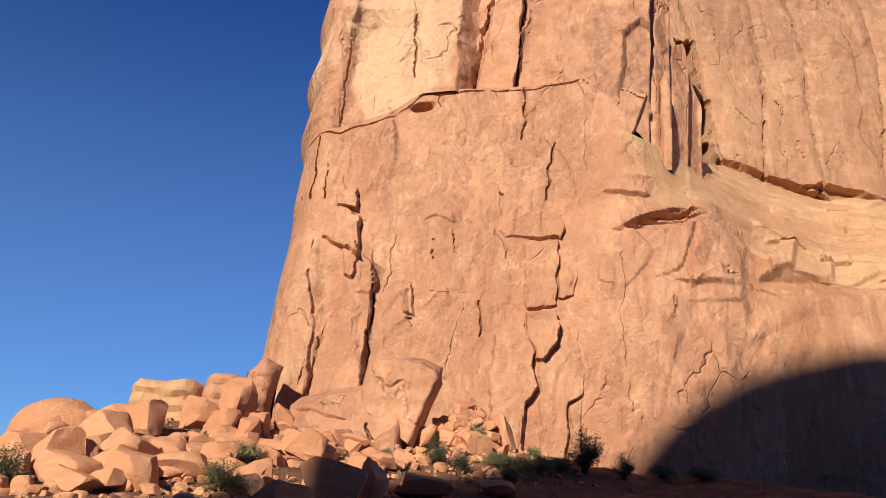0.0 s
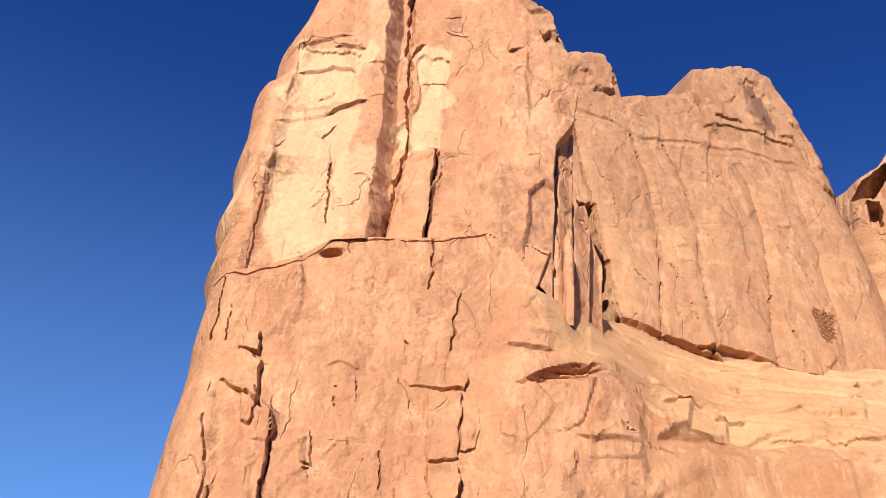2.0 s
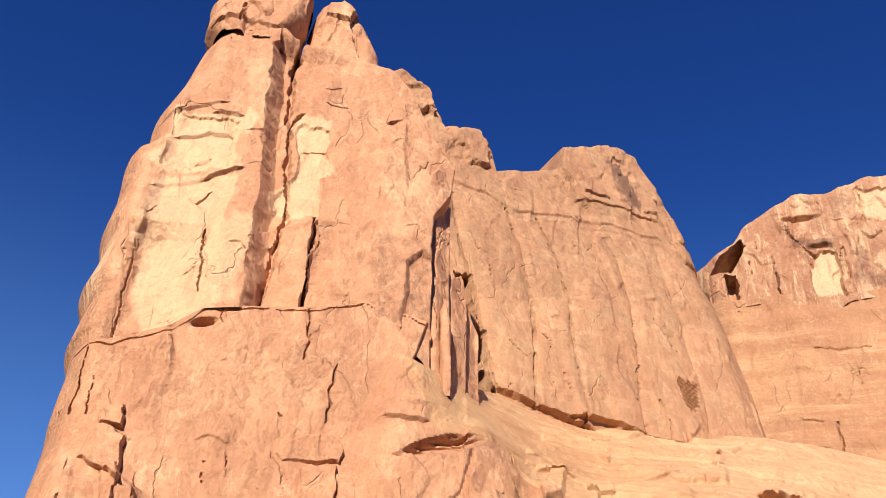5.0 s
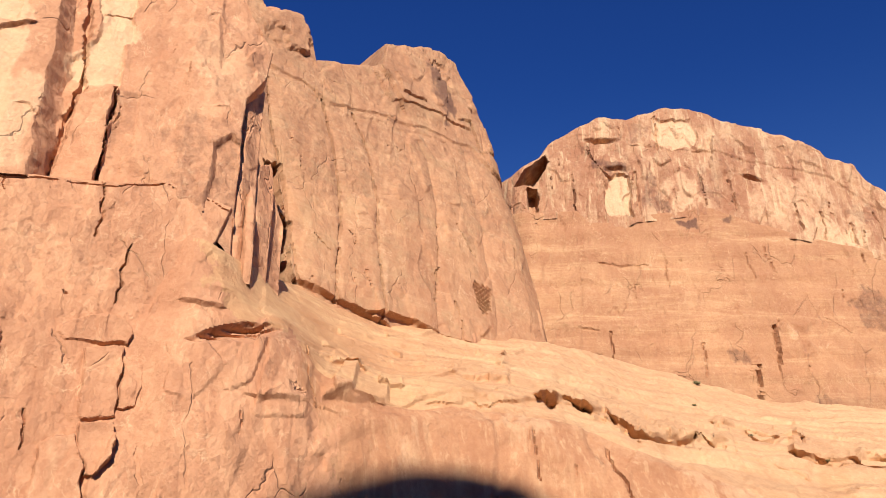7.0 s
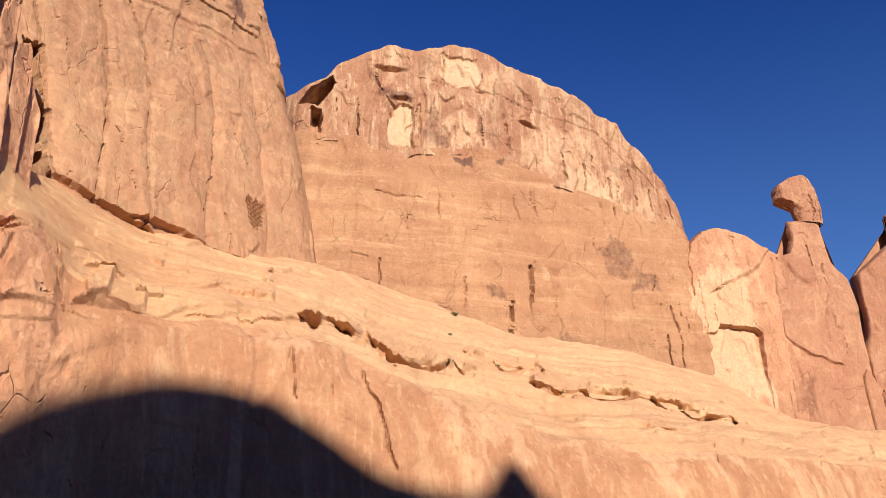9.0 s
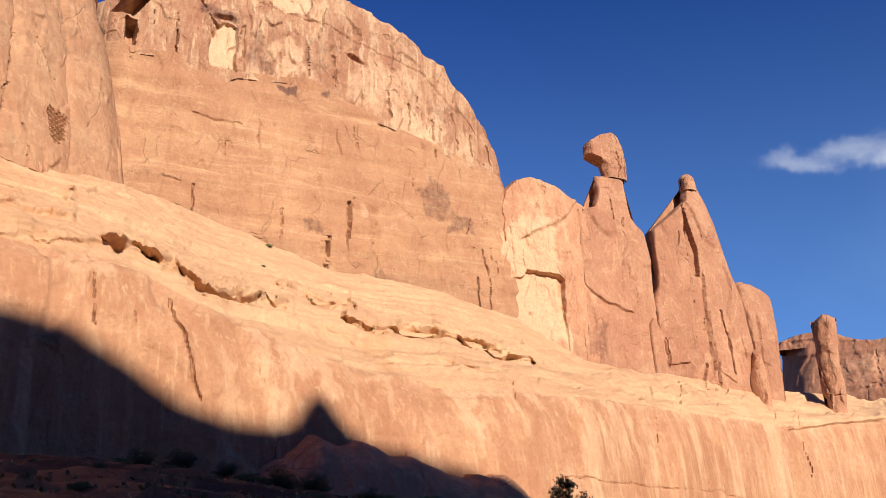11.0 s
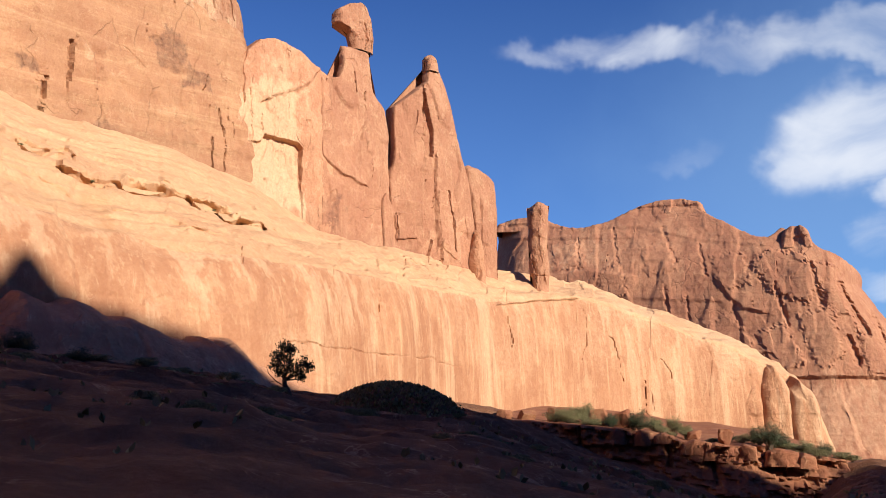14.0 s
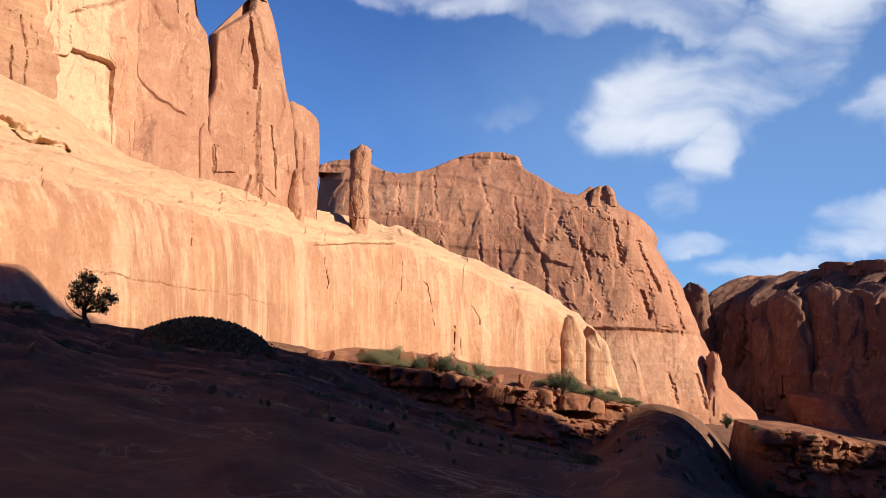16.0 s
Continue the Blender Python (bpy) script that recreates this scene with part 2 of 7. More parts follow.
    if joints:
        # thin joints, open only here and there
        mj = add(N, L, "ShaderNodeMapping", {"Vector": bent, "Scale": (0.17, 0.17, 0.07)})
        net = add(N, L, "ShaderNodeTexVoronoi", {"Vector": mj.outputs[0], "Scale": 1.0}, feature="DISTANCE_TO_EDGE")
        slit = ramp(N, L, net.outputs["Distance"], 0.014, 0.0, 0.0, 1.0)
        there = add(N, L, "ShaderNodeTexNoise", {"Vector": pos, "Scale": 0.16, "Detail": 2.0})
        slit = add(N, L, "ShaderNodeMath", {0: slit, 1: ramp(N, L, there.outputs[0], 0.52, 0.60, 0.0, joints)}, operation="MULTIPLY").outputs[0]
        hgt = add(N, L, "ShaderNodeMath", {0: slit, 1: -1.2, 2: hgt}, operation="MULTIPLY_ADD").outputs[0]
    bp = add(N, L, "ShaderNodeBump", {"Height": hgt, "Strength": bump, "Distance": 0.8 / coarse})
    L.new(bp.outputs[0], bsdf.inputs["Normal"])
    return m


ROCK = rock("sandstone", (0.64, 0.342, 0.196), (0.50, 0.248, 0.142), (0.73, 0.442, 0.265), streaks=0.16, bands=0.10, joints=1.0, scars=0.26, bump=0.6, blotch=0.55, wisp=0.6)
ROCK_BLOCK = rock("broken sandstone", (0.74, 0.385, 0.205), (0.58, 0.275, 0.145), (0.80, 0.475, 0.265), streaks=0.05, bands=0.35, grain=2.5, scars=0.16, bump=0.5, blotch=0.3)
ROCK_DOME = rock("bedded sandstone", (0.513, 0.275, 0.149), (0.414, 0.203, 0.112), (0.630, 0.401, 0.221), streaks=0.08, bands=0.75, scars=0.15, joints=0.7, blotch=0.22, wisp=0.3)
ROCK_BENCH = rock("slickrock", (0.639, 0.385, 0.205), (0.526, 0.282, 0.149), (0.724, 0.493, 0.277), streaks=0.04, bands=0.7, scars=0.10, blotch=0.2)
ROCK_CAP = rock("streaked cap sandstone", (0.570, 0.332, 0.190), (0.380, 0.180, 0.104), (0.722, 0.513, 0.314), streaks=0.75, bands=0.1)
ROCK_STREAK = rock("water-streaked sandstone", (0.60, 0.325, 0.178), (0.44, 0.208, 0.112), (0.74, 0.485, 0.28), streaks=0.50, bands=0.2, scars=0.12, wide_run=0.42, stripe=0.42, blotch=0.3, wisp=0.3)
ROCK_VARN = rock("reddened sandstone", (0.528, 0.276, 0.161), (0.413, 0.194, 0.115), (0.624, 0.384, 0.226), streaks=0.25, bands=0.1, joints=0.8, scars=0.24, bump=0.5, blotch=0.6)
ROCK_COL = rock("lichened sandstone", (0.552, 0.302, 0.169), (0.432, 0.219, 0.123), (0.626, 0.400, 0.230), streaks=0.14, bands=0.5, joints=0.5, scars=0.15, bump=0.5, lichen=0.25)
ROCK_FAR = rock("varnished sandstone", (0.49, 0.235, 0.132), (0.35, 0.152, 0.090), (0.57, 0.315, 0.18), streaks=0.15, joints=0.6, scars=0.32, bump=0.32, coarse=0.33, blotch=0.45, wisp=0.12)
# Base darkened to paint in the mesa's shade and cut bounce off unseen cliffs.
ROCK_MESA = rock("shade-darkened sandstone", (0.27, 0.130, 0.082), (0.18, 0.083, 0.055), (0.38, 0.215, 0.135), streaks=0.5, coarse=0.33)
ROCK_RED = rock("red ledge rock", (0.42, 0.180, 0.092), (0.29, 0.105, 0.058), (0.55, 0.29, 0.15), bands=0.4, grain=1.5)
SOIL = rock("red soil", (0.30, 0.148, 0.083), (0.19, 0.088, 0.053), (0.38, 0.205, 0.118), streaks=0.0, bands=0.0, grain=3.0)


# ---- shaping tools ----
def lattice(ix, iy, iz, seed):
    h = (ix * 374761393 + iy * 668265263 + iz * 2147483647 + seed * 1274126177) & 0xFFFFFFFF
    h = ((h ^ (h >> 13)) * 1274126177) & 0xFFFFFFFF
    h = ((h ^ (h >> 16)) * 2246822519) & 0xFFFFFFFF
    return ((h ^ (h >> 15)) & 0xFFFFFF) / float(0xFFFFFF) * 2 - 1


def vnoise(x, y, z, seed=0):
    """Smooth noise in -1 .. 1 over arrays."""
    x, y, z = np.broadcast_arrays(np.asarray(x, float), np.asarray(y, float), np.asarray(z, float))
    fx, fy, fz = np.floor(x), np.floor(y), np.floor(z)
    ix, iy, iz = fx.astype(np.int64), fy.astype(np.int64), fz.astype(np.int64)
    a, b, c = x - fx, y - fy, z - fz
    a, b, c = a * a * (3 - 2 * a), b * b * (3 - 2 * b), c * c * (3 - 2 * c)
    total = 0.0
    for i, wa in ((0, 1 - a), (1, a)):
        for j, wb in ((0, 1 - b), (1, b)):
            for k, wc in ((0, 1 - c), (1, c)):
                total = total + wa * wb * wc * lattice(ix + i, iy + j, iz + k, seed)
    return total


def fbm(x, y, z, octaves=4, seed=0, gain=0.5):
    total, amp = 0.0, 1.0
    for o in range(octaves):
        total = total + amp * vnoise(np.asarray(x) * 2**o, np.asarray(y) * 2**o, np.asarray(z) * 2**o, seed + o)
        amp *= gain
    return total


def line(table):
    """A function that runs through pairs (x, y), straight from one to the next."""
    xs, ys = [float(p[0]) for p in table], [float(p[1]) for p in table]
    return lambda v: np.interp(v, xs, ys)


def smooth(table, n=400):
    """The same, rounded off."""
    xs, ys = [float(p[0]) for p in table], [float(p[1]) for p in table]
    gx = np.linspace(xs[0], xs[-1], n)
    gy = np.interp(gx, xs, ys)
    k = max(3, n // (4 * len(xs)))
    pad = np.concatenate([np.full(k, gy[0]), gy, np.full(k, gy[-1])])
    gy = np.convolve(np.convolve(pad, np.ones(k) / k, "same"), np.ones(k) / k, "same")[k:-k]
    return lambda v: np.interp(v, gx, gy)


def seg_dist(u, z, pts):
    """Distance to a polyline, and on which side (positive: to the left of its run)."""
    best, side = np.full(u.shape, 1e9), np.zeros(u.shape)
    for (u0, z0), (u1, z1) in zip(pts, pts[1:]):
        du, dz = u1 - u0, z1 - z0
        k = np.clip(((u - u0) * du + (z - z0) * dz) / (du * du + dz * dz + 1e-9), 0, 1)
        d = np.hypot(u - u0 - k * du, z - z0 - k * dz)
        near = d < best
        best = np.where(near, d, best)
        side = np.where(near, np.sign(du * (z - z0) - dz * (u - u0)), side)
    return best, side


def wiggle(u, z, amount, size, seed):
    return u + amount * fbm(u / size, z / size, 3.7, 3, seed), z + amount * fbm(u / size, z / size, 9.1, 3, seed + 40)


def near_only(pts, reach, u, z):
    """The part of a grid within reach of a line, and the wandering places there."""
    us, zs = [p[0] for p in pts], [p[1] for p in pts]
    m = (u > min(us) - reach) & (u < max(us) + reach) & (z > min(zs) - reach) & (z < max(zs) + reach)
    return m


def crack(pts, width=0.35, depth=1.2, wander=0.3, ragged=1.0):
    def f(u, z):
        out = np.zeros(u.shape)
        m = near_only(pts, 4 * width + 1, u, z)
        if m.any():
            uu, zz = wiggle(u[m], z[m], wander, 1.4, 11)
            d, _ = seg_dist(uu, zz, pts)
            wide = 0.62 * width * np.clip(0.95 + 0.9 * ragged * fbm(u[m] / 1.5, z[m] / 1.5, 2.2, 2, 13), 0.25, 1.7)
            out[m] = -depth * np.clip(1.6 - d / wide, 0, 1)
        return out
    return f


def step(pts, amount=0.8, reach=4.0, sharp=0.18, side=1, wander=0.3):
    """Rock on the left of the line (side=1) stands proud of the other side, by an amount that fades with reach."""
    def f(u, z):
        out = np.zeros(u.shape)
        m = near_only(pts, 4.5 * reach, u, z)
        if m.any():
            uu, zz = wiggle(u[m], z[m], wander, 2.2, 23)
            d, s = seg_dist(uu, zz, pts)
            s = s * d * side
            rise = np.clip(s / sharp * 0.5 + 0.5, 0, 1)
            fade = np.exp(-np.maximum(s, 0) / reach)
            # the ends of the line die away
            (u0, z0), (u1, z1) = pts[0], pts[-1]
            long = math.hypot(u1 - u0, z1 - z0) + 1e-6
            k = ((uu - u0) * (u1 - u0) + (zz - z0) * (z1 - z0)) / long
            ends = np.clip(1 + k / (0.5 * reach), 0, 1) * np.clip(1 + (long - k) / (0.5 * reach), 0, 1)
            out[m] = amount * rise * fade * ends
        return out
    return f


def block(pts, out, lean=0.0, sag=0.0, edge=0.14, wander=0.22, gap=0.16):
    """A many-sided slab of rock proud of the face, flat and a little tilted, with broken edges."""
    closed = [*pts, pts[0]]
    cu, cz = sum(p[0] for p in pts) / len(pts), sum(p[1] for p in pts) / len(pts)
    def f(u, z):
        got = np.zeros(u.shape)
        m = near_only(pts, 1.0, u, z)
        if m.any():
            uu, zz = wiggle(u[m], z[m], wander, 1.1, 29)
            d, _ = seg_dist(uu, zz, closed)
            odd = np.zeros(uu.shape, bool)
            for (u0, z0), (u1, z1) in zip(closed, closed[1:]):
                if z0 != z1:
                    odd ^= ((z0 > zz) != (z1 > zz)) & (uu < (u1 - u0) * (zz - z0) / (z1 - z0) + u0)
            w = np.clip(np.where(odd, d, -d) / edge + 0.5, 0, 1)
            slot = np.clip(1.25 - np.abs(d - 0.07) / 0.06, 0, 1) * ~odd * np.clip(0.8 + 2.2 * vnoise(u[m] / 1.3, z[m] / 1.3, 0.4, 97), 0, 1)
            slot = slot * np.clip(0.1 + 1.6 * (uu - cu) / (0.5 * (max(p[0] for p in pts) - min(p[0] for p in pts))), 0, 1)
            got[m] = w * (out + lean * (u[m] - cu) + sag * (z[m] - cz)) - gap * slot
        return got
    return f


def weathering(count, u0, u1, z0, z1, seed, size=1.0):
    """Scattered short joints, flake edges and small ledges."""
    rnd = random.Random(seed)
    fs = []
    for _ in range(count):
        u, z = rnd.uniform(u0, u1), rnd.uniform(z0, z1)
        kind, long = rnd.random(), size * rnd.uniform(1.0, 4.5)
        if kind < 0.38:
            lean = rnd.uniform(-0.25, 0.25)
            pts = [(u, z), (u + lean * long * 0.5 + rnd.uniform(-0.2, 0.2), z - long * 0.5), (u + lean * long, z - long)]
            fs.append(crack(pts, 0.07 * size, rnd.uniform(0.25, 0.6) * size))
            fs.append(step(pts, rnd.uniform(0.1, 0.35) * size, 1.6 * size, 0.16 * size, rnd.choice((-1, 1))))
        elif kind < 0.7:
            pts = [(u, z), (u + long * 0.3, z + rnd.uniform(0.1, 0.6) * size), (u + long * 0.7, z + rnd.uniform(0, 0.5) * size), (u + long * 0.9, z - rnd.uniform(0.2, 1.2) * size)]
            fs.append(step(pts, rnd.uniform(0.15, 0.4) * size, 1.8 * size, 0.15 * size, rnd.choice((1, 1, -1))))
        else:
            pts = [(u, z), (u + rnd.uniform(-0.5, 0.5) * size, z - long * 0.6), (u + rnd.uniform(-1.5, 1.5) * size, z - long)]
            fs.append(step(pts, rnd.uniform(0.15, 0.45) * size, 2.2 * size, 0.3 * size, rnd.choice((-1, 1))))
    return lambda u, z: sum(f(u, z) for f in fs)


def patch(u0, u1, z0, z1, amount, edge=1.0):
    """A weight of 1 inside a box with soft ragged edges."""
    def f(u, z):
        uu = u + (0.6 + edge) * fbm(u / 2.2, z / 6.0, 5.1, 4, 57, 0.6)
        zz = z + (0.6 + edge) * fbm(u / 2.0, z / 4.0, 8.3, 4, 58, 0.6)
        a = np.clip((uu - u0) / edge + 0.5, 0, 1) * np.clip((u1 - uu) / edge + 0.5, 0, 1)
        b = np.clip((zz - z0) / edge + 0.5, 0, 1) * np.clip((z1 - zz) / edge + 0.5, 0, 1)
        return amount * a * b
    return f


def columns(joints, bulge, z0, z1, soft=2.0):
    """Rounded columns between joints; each joint is a line of (z, u)."""
    fs = [smooth(j) for j in joints]
    def f(u, z):
        out = np.zeros(u.shape)
        for a, b in zip(fs, fs[1:]):
            ua, ub = a(z), b(z)
            x = (u - ua) / np.maximum(ub - ua, 0.1)
            inside = (x > 0) & (x < 1)
            out = np.where(inside, bulge * (np.sqrt(np.clip(1 - np.abs(2 * x - 1) ** 3.0, 0, 1)) - 0.4), out)
        w = np.clip((z - z0) / soft, 0, 1) * np.clip((z1 - z) / soft, 0, 1)
        return out * w
    return f


def grid_object(name, X, Y, Z, material, tone=None, parent=None):
    """One mesh from arrays of rows by columns."""
    nr, nc = X.shape
    co = np.stack([X, Y, Z], -1).reshape(-1, 3).astype(np.float32)
    i = np.arange(nr * nc).reshape(nr, nc)
    quads = np.stack([i[:-1, :-1], i[:-1, 1:], i[1:, 1:], i[1:, :-1]], -1).reshape(-1, 4)
    me = bpy.data.meshes.new(name)
    me.vertices.add(len(co))
    me.vertices.foreach_set("co", co.ravel())
    me.loops.add(quads.size)
    me.loops.foreach_set("vertex_index", quads.ravel().astype(np.int32))
    me.polygons.add(len(quads))
    me.polygons.foreach_set("loop_start", np.arange(0, quads.size, 4, dtype=np.int32))
    me.polygons.foreach_set("loop_total", np.full(len(quads), 4, dtype=np.int32))
    me.polygons.foreach_set("use_smooth", np.ones(len(quads), dtype=bool))
    me.update(calc_edges=True)
    me.validate()
    me.set_sharp_from_angle(angle=radians(32))
    if tone is not None:
        me.attributes.new("tone", "FLOAT", "POINT").data.foreach_set("value", tone.reshape(-1).astype(np.float32))
    me.materials.append(material)
    ob = new(name, me)
    ob.parent = parent
    return ob


def plates(u, z, wide, tall, seed):
    """Flat spalled plates with sharp edges: a level and a tilt for each, in -1 .. 1."""
    uu = (u + 0.35 * wide * fbm(u / wide, z / tall, 1.3, 2, seed + 5)) / wide
    zz = (z + 0.35 * tall * fbm(u / wide, z / tall, 7.9, 2, seed + 6)) / tall
    iu, iz = np.floor(uu).astype(np.int64), np.floor(zz).astype(np.int64)
    best, level = np.full(u.shape, 1e9), np.zeros(u.shape)
    second, other = np.full(u.shape, 1e9), np.zeros(u.shape)
    for du in (-1, 0, 1):
        for dz in (-1, 0, 1):
            a, b = iu + du, iz + dz
            cu, cz = a + 0.5 + 0.45 * lattice(a, b, a * 0 + 3, seed), b + 0.5 + 0.45 * lattice(a, b, a * 0 + 7, seed)
            d = np.hypot(uu - cu, zz - cz)
            lv = lattice(a, b, a * 0 + 11, seed) + 0.9 * (uu - cu) * lattice(a, b, a * 0 + 13, seed) + 0.7 * (zz - cz) * lattice(a, b, a * 0 + 17, seed)
            near, next_ = d < best, (d >= best) & (d < second)
            second = np.where(near, best, np.where(next_, d, second))
            other = np.where(near, level, np.where(next_, lv, other))
            best, level = np.where(near, d, best), np.where(near, lv, level)
    edge = np.clip((second - best) / 0.10, 0, 1)
    return level * (0.5 + 0.5 * edge) + other * (0.5 - 0.5 * edge)


def rough(u, z, size, amount, seed, flat=1.0):
    """Weathered relief: broad swells, spalled plates with sharp edges, bedding and grain."""
    broad = fbm(u / size, z / (size * 1.8), seed, 3, seed)
    big = plates(u, z, size * 0.55, size * 1.1, seed + 50)
    small = plates(u, z, size * 0.16, size * 0.34, seed + 60)
    where = np.clip(0.5 + 1.4 * fbm(u / (size * 0.8), z / size, seed + 1.5, 2, seed + 70), 0, 1)
    bed = vnoise(u / (size * 2.5), z * 1.1 + 0.5 * broad, seed, seed + 80)
    grain = fbm(u / (size * 0.12), z / (size * 0.12) * flat, seed + 4.4, 3, seed + 17)
    return amount * (0.50 * broad + 0.42 * big + 0.16 * where * small + 0.05 * bed + 0.05 * grain)


def solid(name, axes, foot, top, left, right, front, lean, depth, corner, material, res=0.4, relief=(), tones=(),
          noise_size=7.0, noise_amount=0.9, seed=1, crown=0.6, brow=2.0, parent=None, set_in=0.0):
    """A closed mass of rock in its own axes (plan origin, heading): u along its face, v into it.
    left and right are lines of (z, u), top and foot of (share of the width, z), front of (u, v), lean of (z, v)."""
    origin, heading = axes
    lf, rf, tf, bf, ff, ln = line(left), line(right), line(top), line(foot), smooth(front), smooth(lean)
    low = min(p[1] for p in foot)
    wide = max(float(rf(z)) - float(lf(z)) for z in np.linspace(low, max(p[1] for p in top), 30))
    tall = max(p[1] for p in top) - low
    nc, nr = max(10, int(wide / res)), max(8, int(tall / res))
    p = np.linspace(0, 1, nc)
    p = 0.5 - 0.5 * np.sign(0.5 - p) * np.abs(1 - 2 * p) ** 0.85
    q = np.linspace(0, 1, nr)[:, None]
    top_z = tf(p) + 0.25 * brow * fbm(p * wide / 3.0, seed, 0.5, 3, seed + 3)
    base = bf(p)
    z = base[None, :] + q * (top_z - base)[None, :]
    u0, u1 = lf(z), rf(z)
    u = u0 + p[None, :] * (u1 - u0)
    width = u1 - u0
    near = np.minimum(p, 1 - p)[None, :] * width
    corners = np.where(p < 0.5, *corner) if isinstance(corner, tuple) else np.full(p.shape, float(corner))
    r = np.minimum(corners[None, :], width * 0.5)
    turn = 1 - np.sqrt(np.clip(1 - np.clip(1 - near / r, 0, 1) ** 2, 0, 1))
    d = np.minimum(depth, width * 1.6) if depth > 0 else depth
    v = ff(u) + ln(z) + turn * d * 0.5 + set_in
    fall = np.clip(1 - (top_z[None, :] - z) / brow, 0, 1)
    v = v + brow * 0.6 * (1 - np.sqrt(np.clip(1 - fall**2, 0, 1)))
    out = rough(u, z, noise_size, noise_amount, seed)
    for f in relief:
        out = out + f(u, z)
    tone = np.zeros(u.shape)
    for f in tones:
        tone = tone + f(u, z)
    fade = np.clip(1 - turn * 1.2, 0.0, 1)
    v = v - out * fade
    # sideways bumps keep the outline uneven
    u = u - np.sign(0.5 - p)[None, :] * turn * (0.5 * noise_amount) * fbm(z / 4.0, p[None, :] * 3, seed, 3, seed + 31)
    cap_n, back_n = 7, 5
    vt, zt, ut = v[-1], z[-1], u[-1]
    vb = ff(ut) + ln(zt) + (1 - turn[-1] * 0.5) * np.broadcast_to(d, z.shape)[-1]
    rows_u, rows_v, rows_z = [u], [v], [z]
    for k in range(1, cap_n + 1):
        w = k / cap_n
        rows_u.append(ut[None])
        rows_v.append((vt + (vb - vt) * w)[None])
        rows_z.append((zt + crown * math.sin(math.pi * w) * (1 + 0.5 * fbm(ut / 3, w * 3, 1.0, 2, seed)))[None])
    for k in range(1, back_n + 1):
        w = 1 - k / back_n
        zz = base + (zt - base) * w
        uu = lf(zz) + p * (rf(zz) - lf(zz))
        wd = rf(zz) - lf(zz)
        nn = np.minimum(p, 1 - p) * wd
        tt = 1 - np.sqrt(np.clip(1 - np.clip(1 - nn / np.minimum(corners, wd * 0.5), 0, 1) ** 2, 0, 1))
        dd = np.minimum(depth, wd * 1.6)
        rows_u.append(uu[None])
        rows_v.append((ff(uu) + ln(zz) + (1 - tt * 0.5) * dd)[None])
        rows_z.append(zz[None])
    U, V, Z = np.concatenate(rows_u), np.concatenate(rows_v), np.concatenate(rows_z)
    Tn = np.concatenate([tone, np.repeat(tone[-1:], len(U) - len(tone), 0)])
    c, s = math.cos(radians(heading)), math.sin(radians(heading))
    return grid_object(name, origin[0] + U * c - V * s, origin[1] + U * s + V * c, Z, material, Tn, parent)


def bearing(x, y):
    return np.degrees(np.arctan2(x, y))


# ---- ground ----
CREST_EL = line([(-180, -1), (-60, 0), (-30, 0.8), (-26, 1.5), (-22, 3), (-18, 4.2), (-13, 4.9), (-8, 5.2), (5, 5.2), (12, 4.5), (24, 4.4), (38, 2.5), (50, 0.9), (58, -0.1), (65, -1.9),
                 (75, -2.7), (79, -3.9), (84, -5.3), (90, -6.9), (93.5, -7.7), (95.2, -7.4), (97, -5.9), (98.6, -5.3), (100.2, -5.6), (101.6, -6.8), (103.4, -9.4), (106, -10.8), (112, -12.5), (130, -6), (180, -1)])
CREST_D = line([(-180, 60), (-26, 56), (5, 60), (40, 60), (60, 56), (66, 55), (76, 70), (84, 88), (90, 94), (94, 91), (97, 87), (101, 87), (104, 94), (112, 95), (140, 80), (180, 60)])
FAR_Z = line([(-180, 40), (-120, 10), (-40, 14), (-10, 9), (60, 0), (76, -4), (84, -14), (90, -28), (97, -40), (105, -45), (125, -40), (150, 5), (180, 40)])


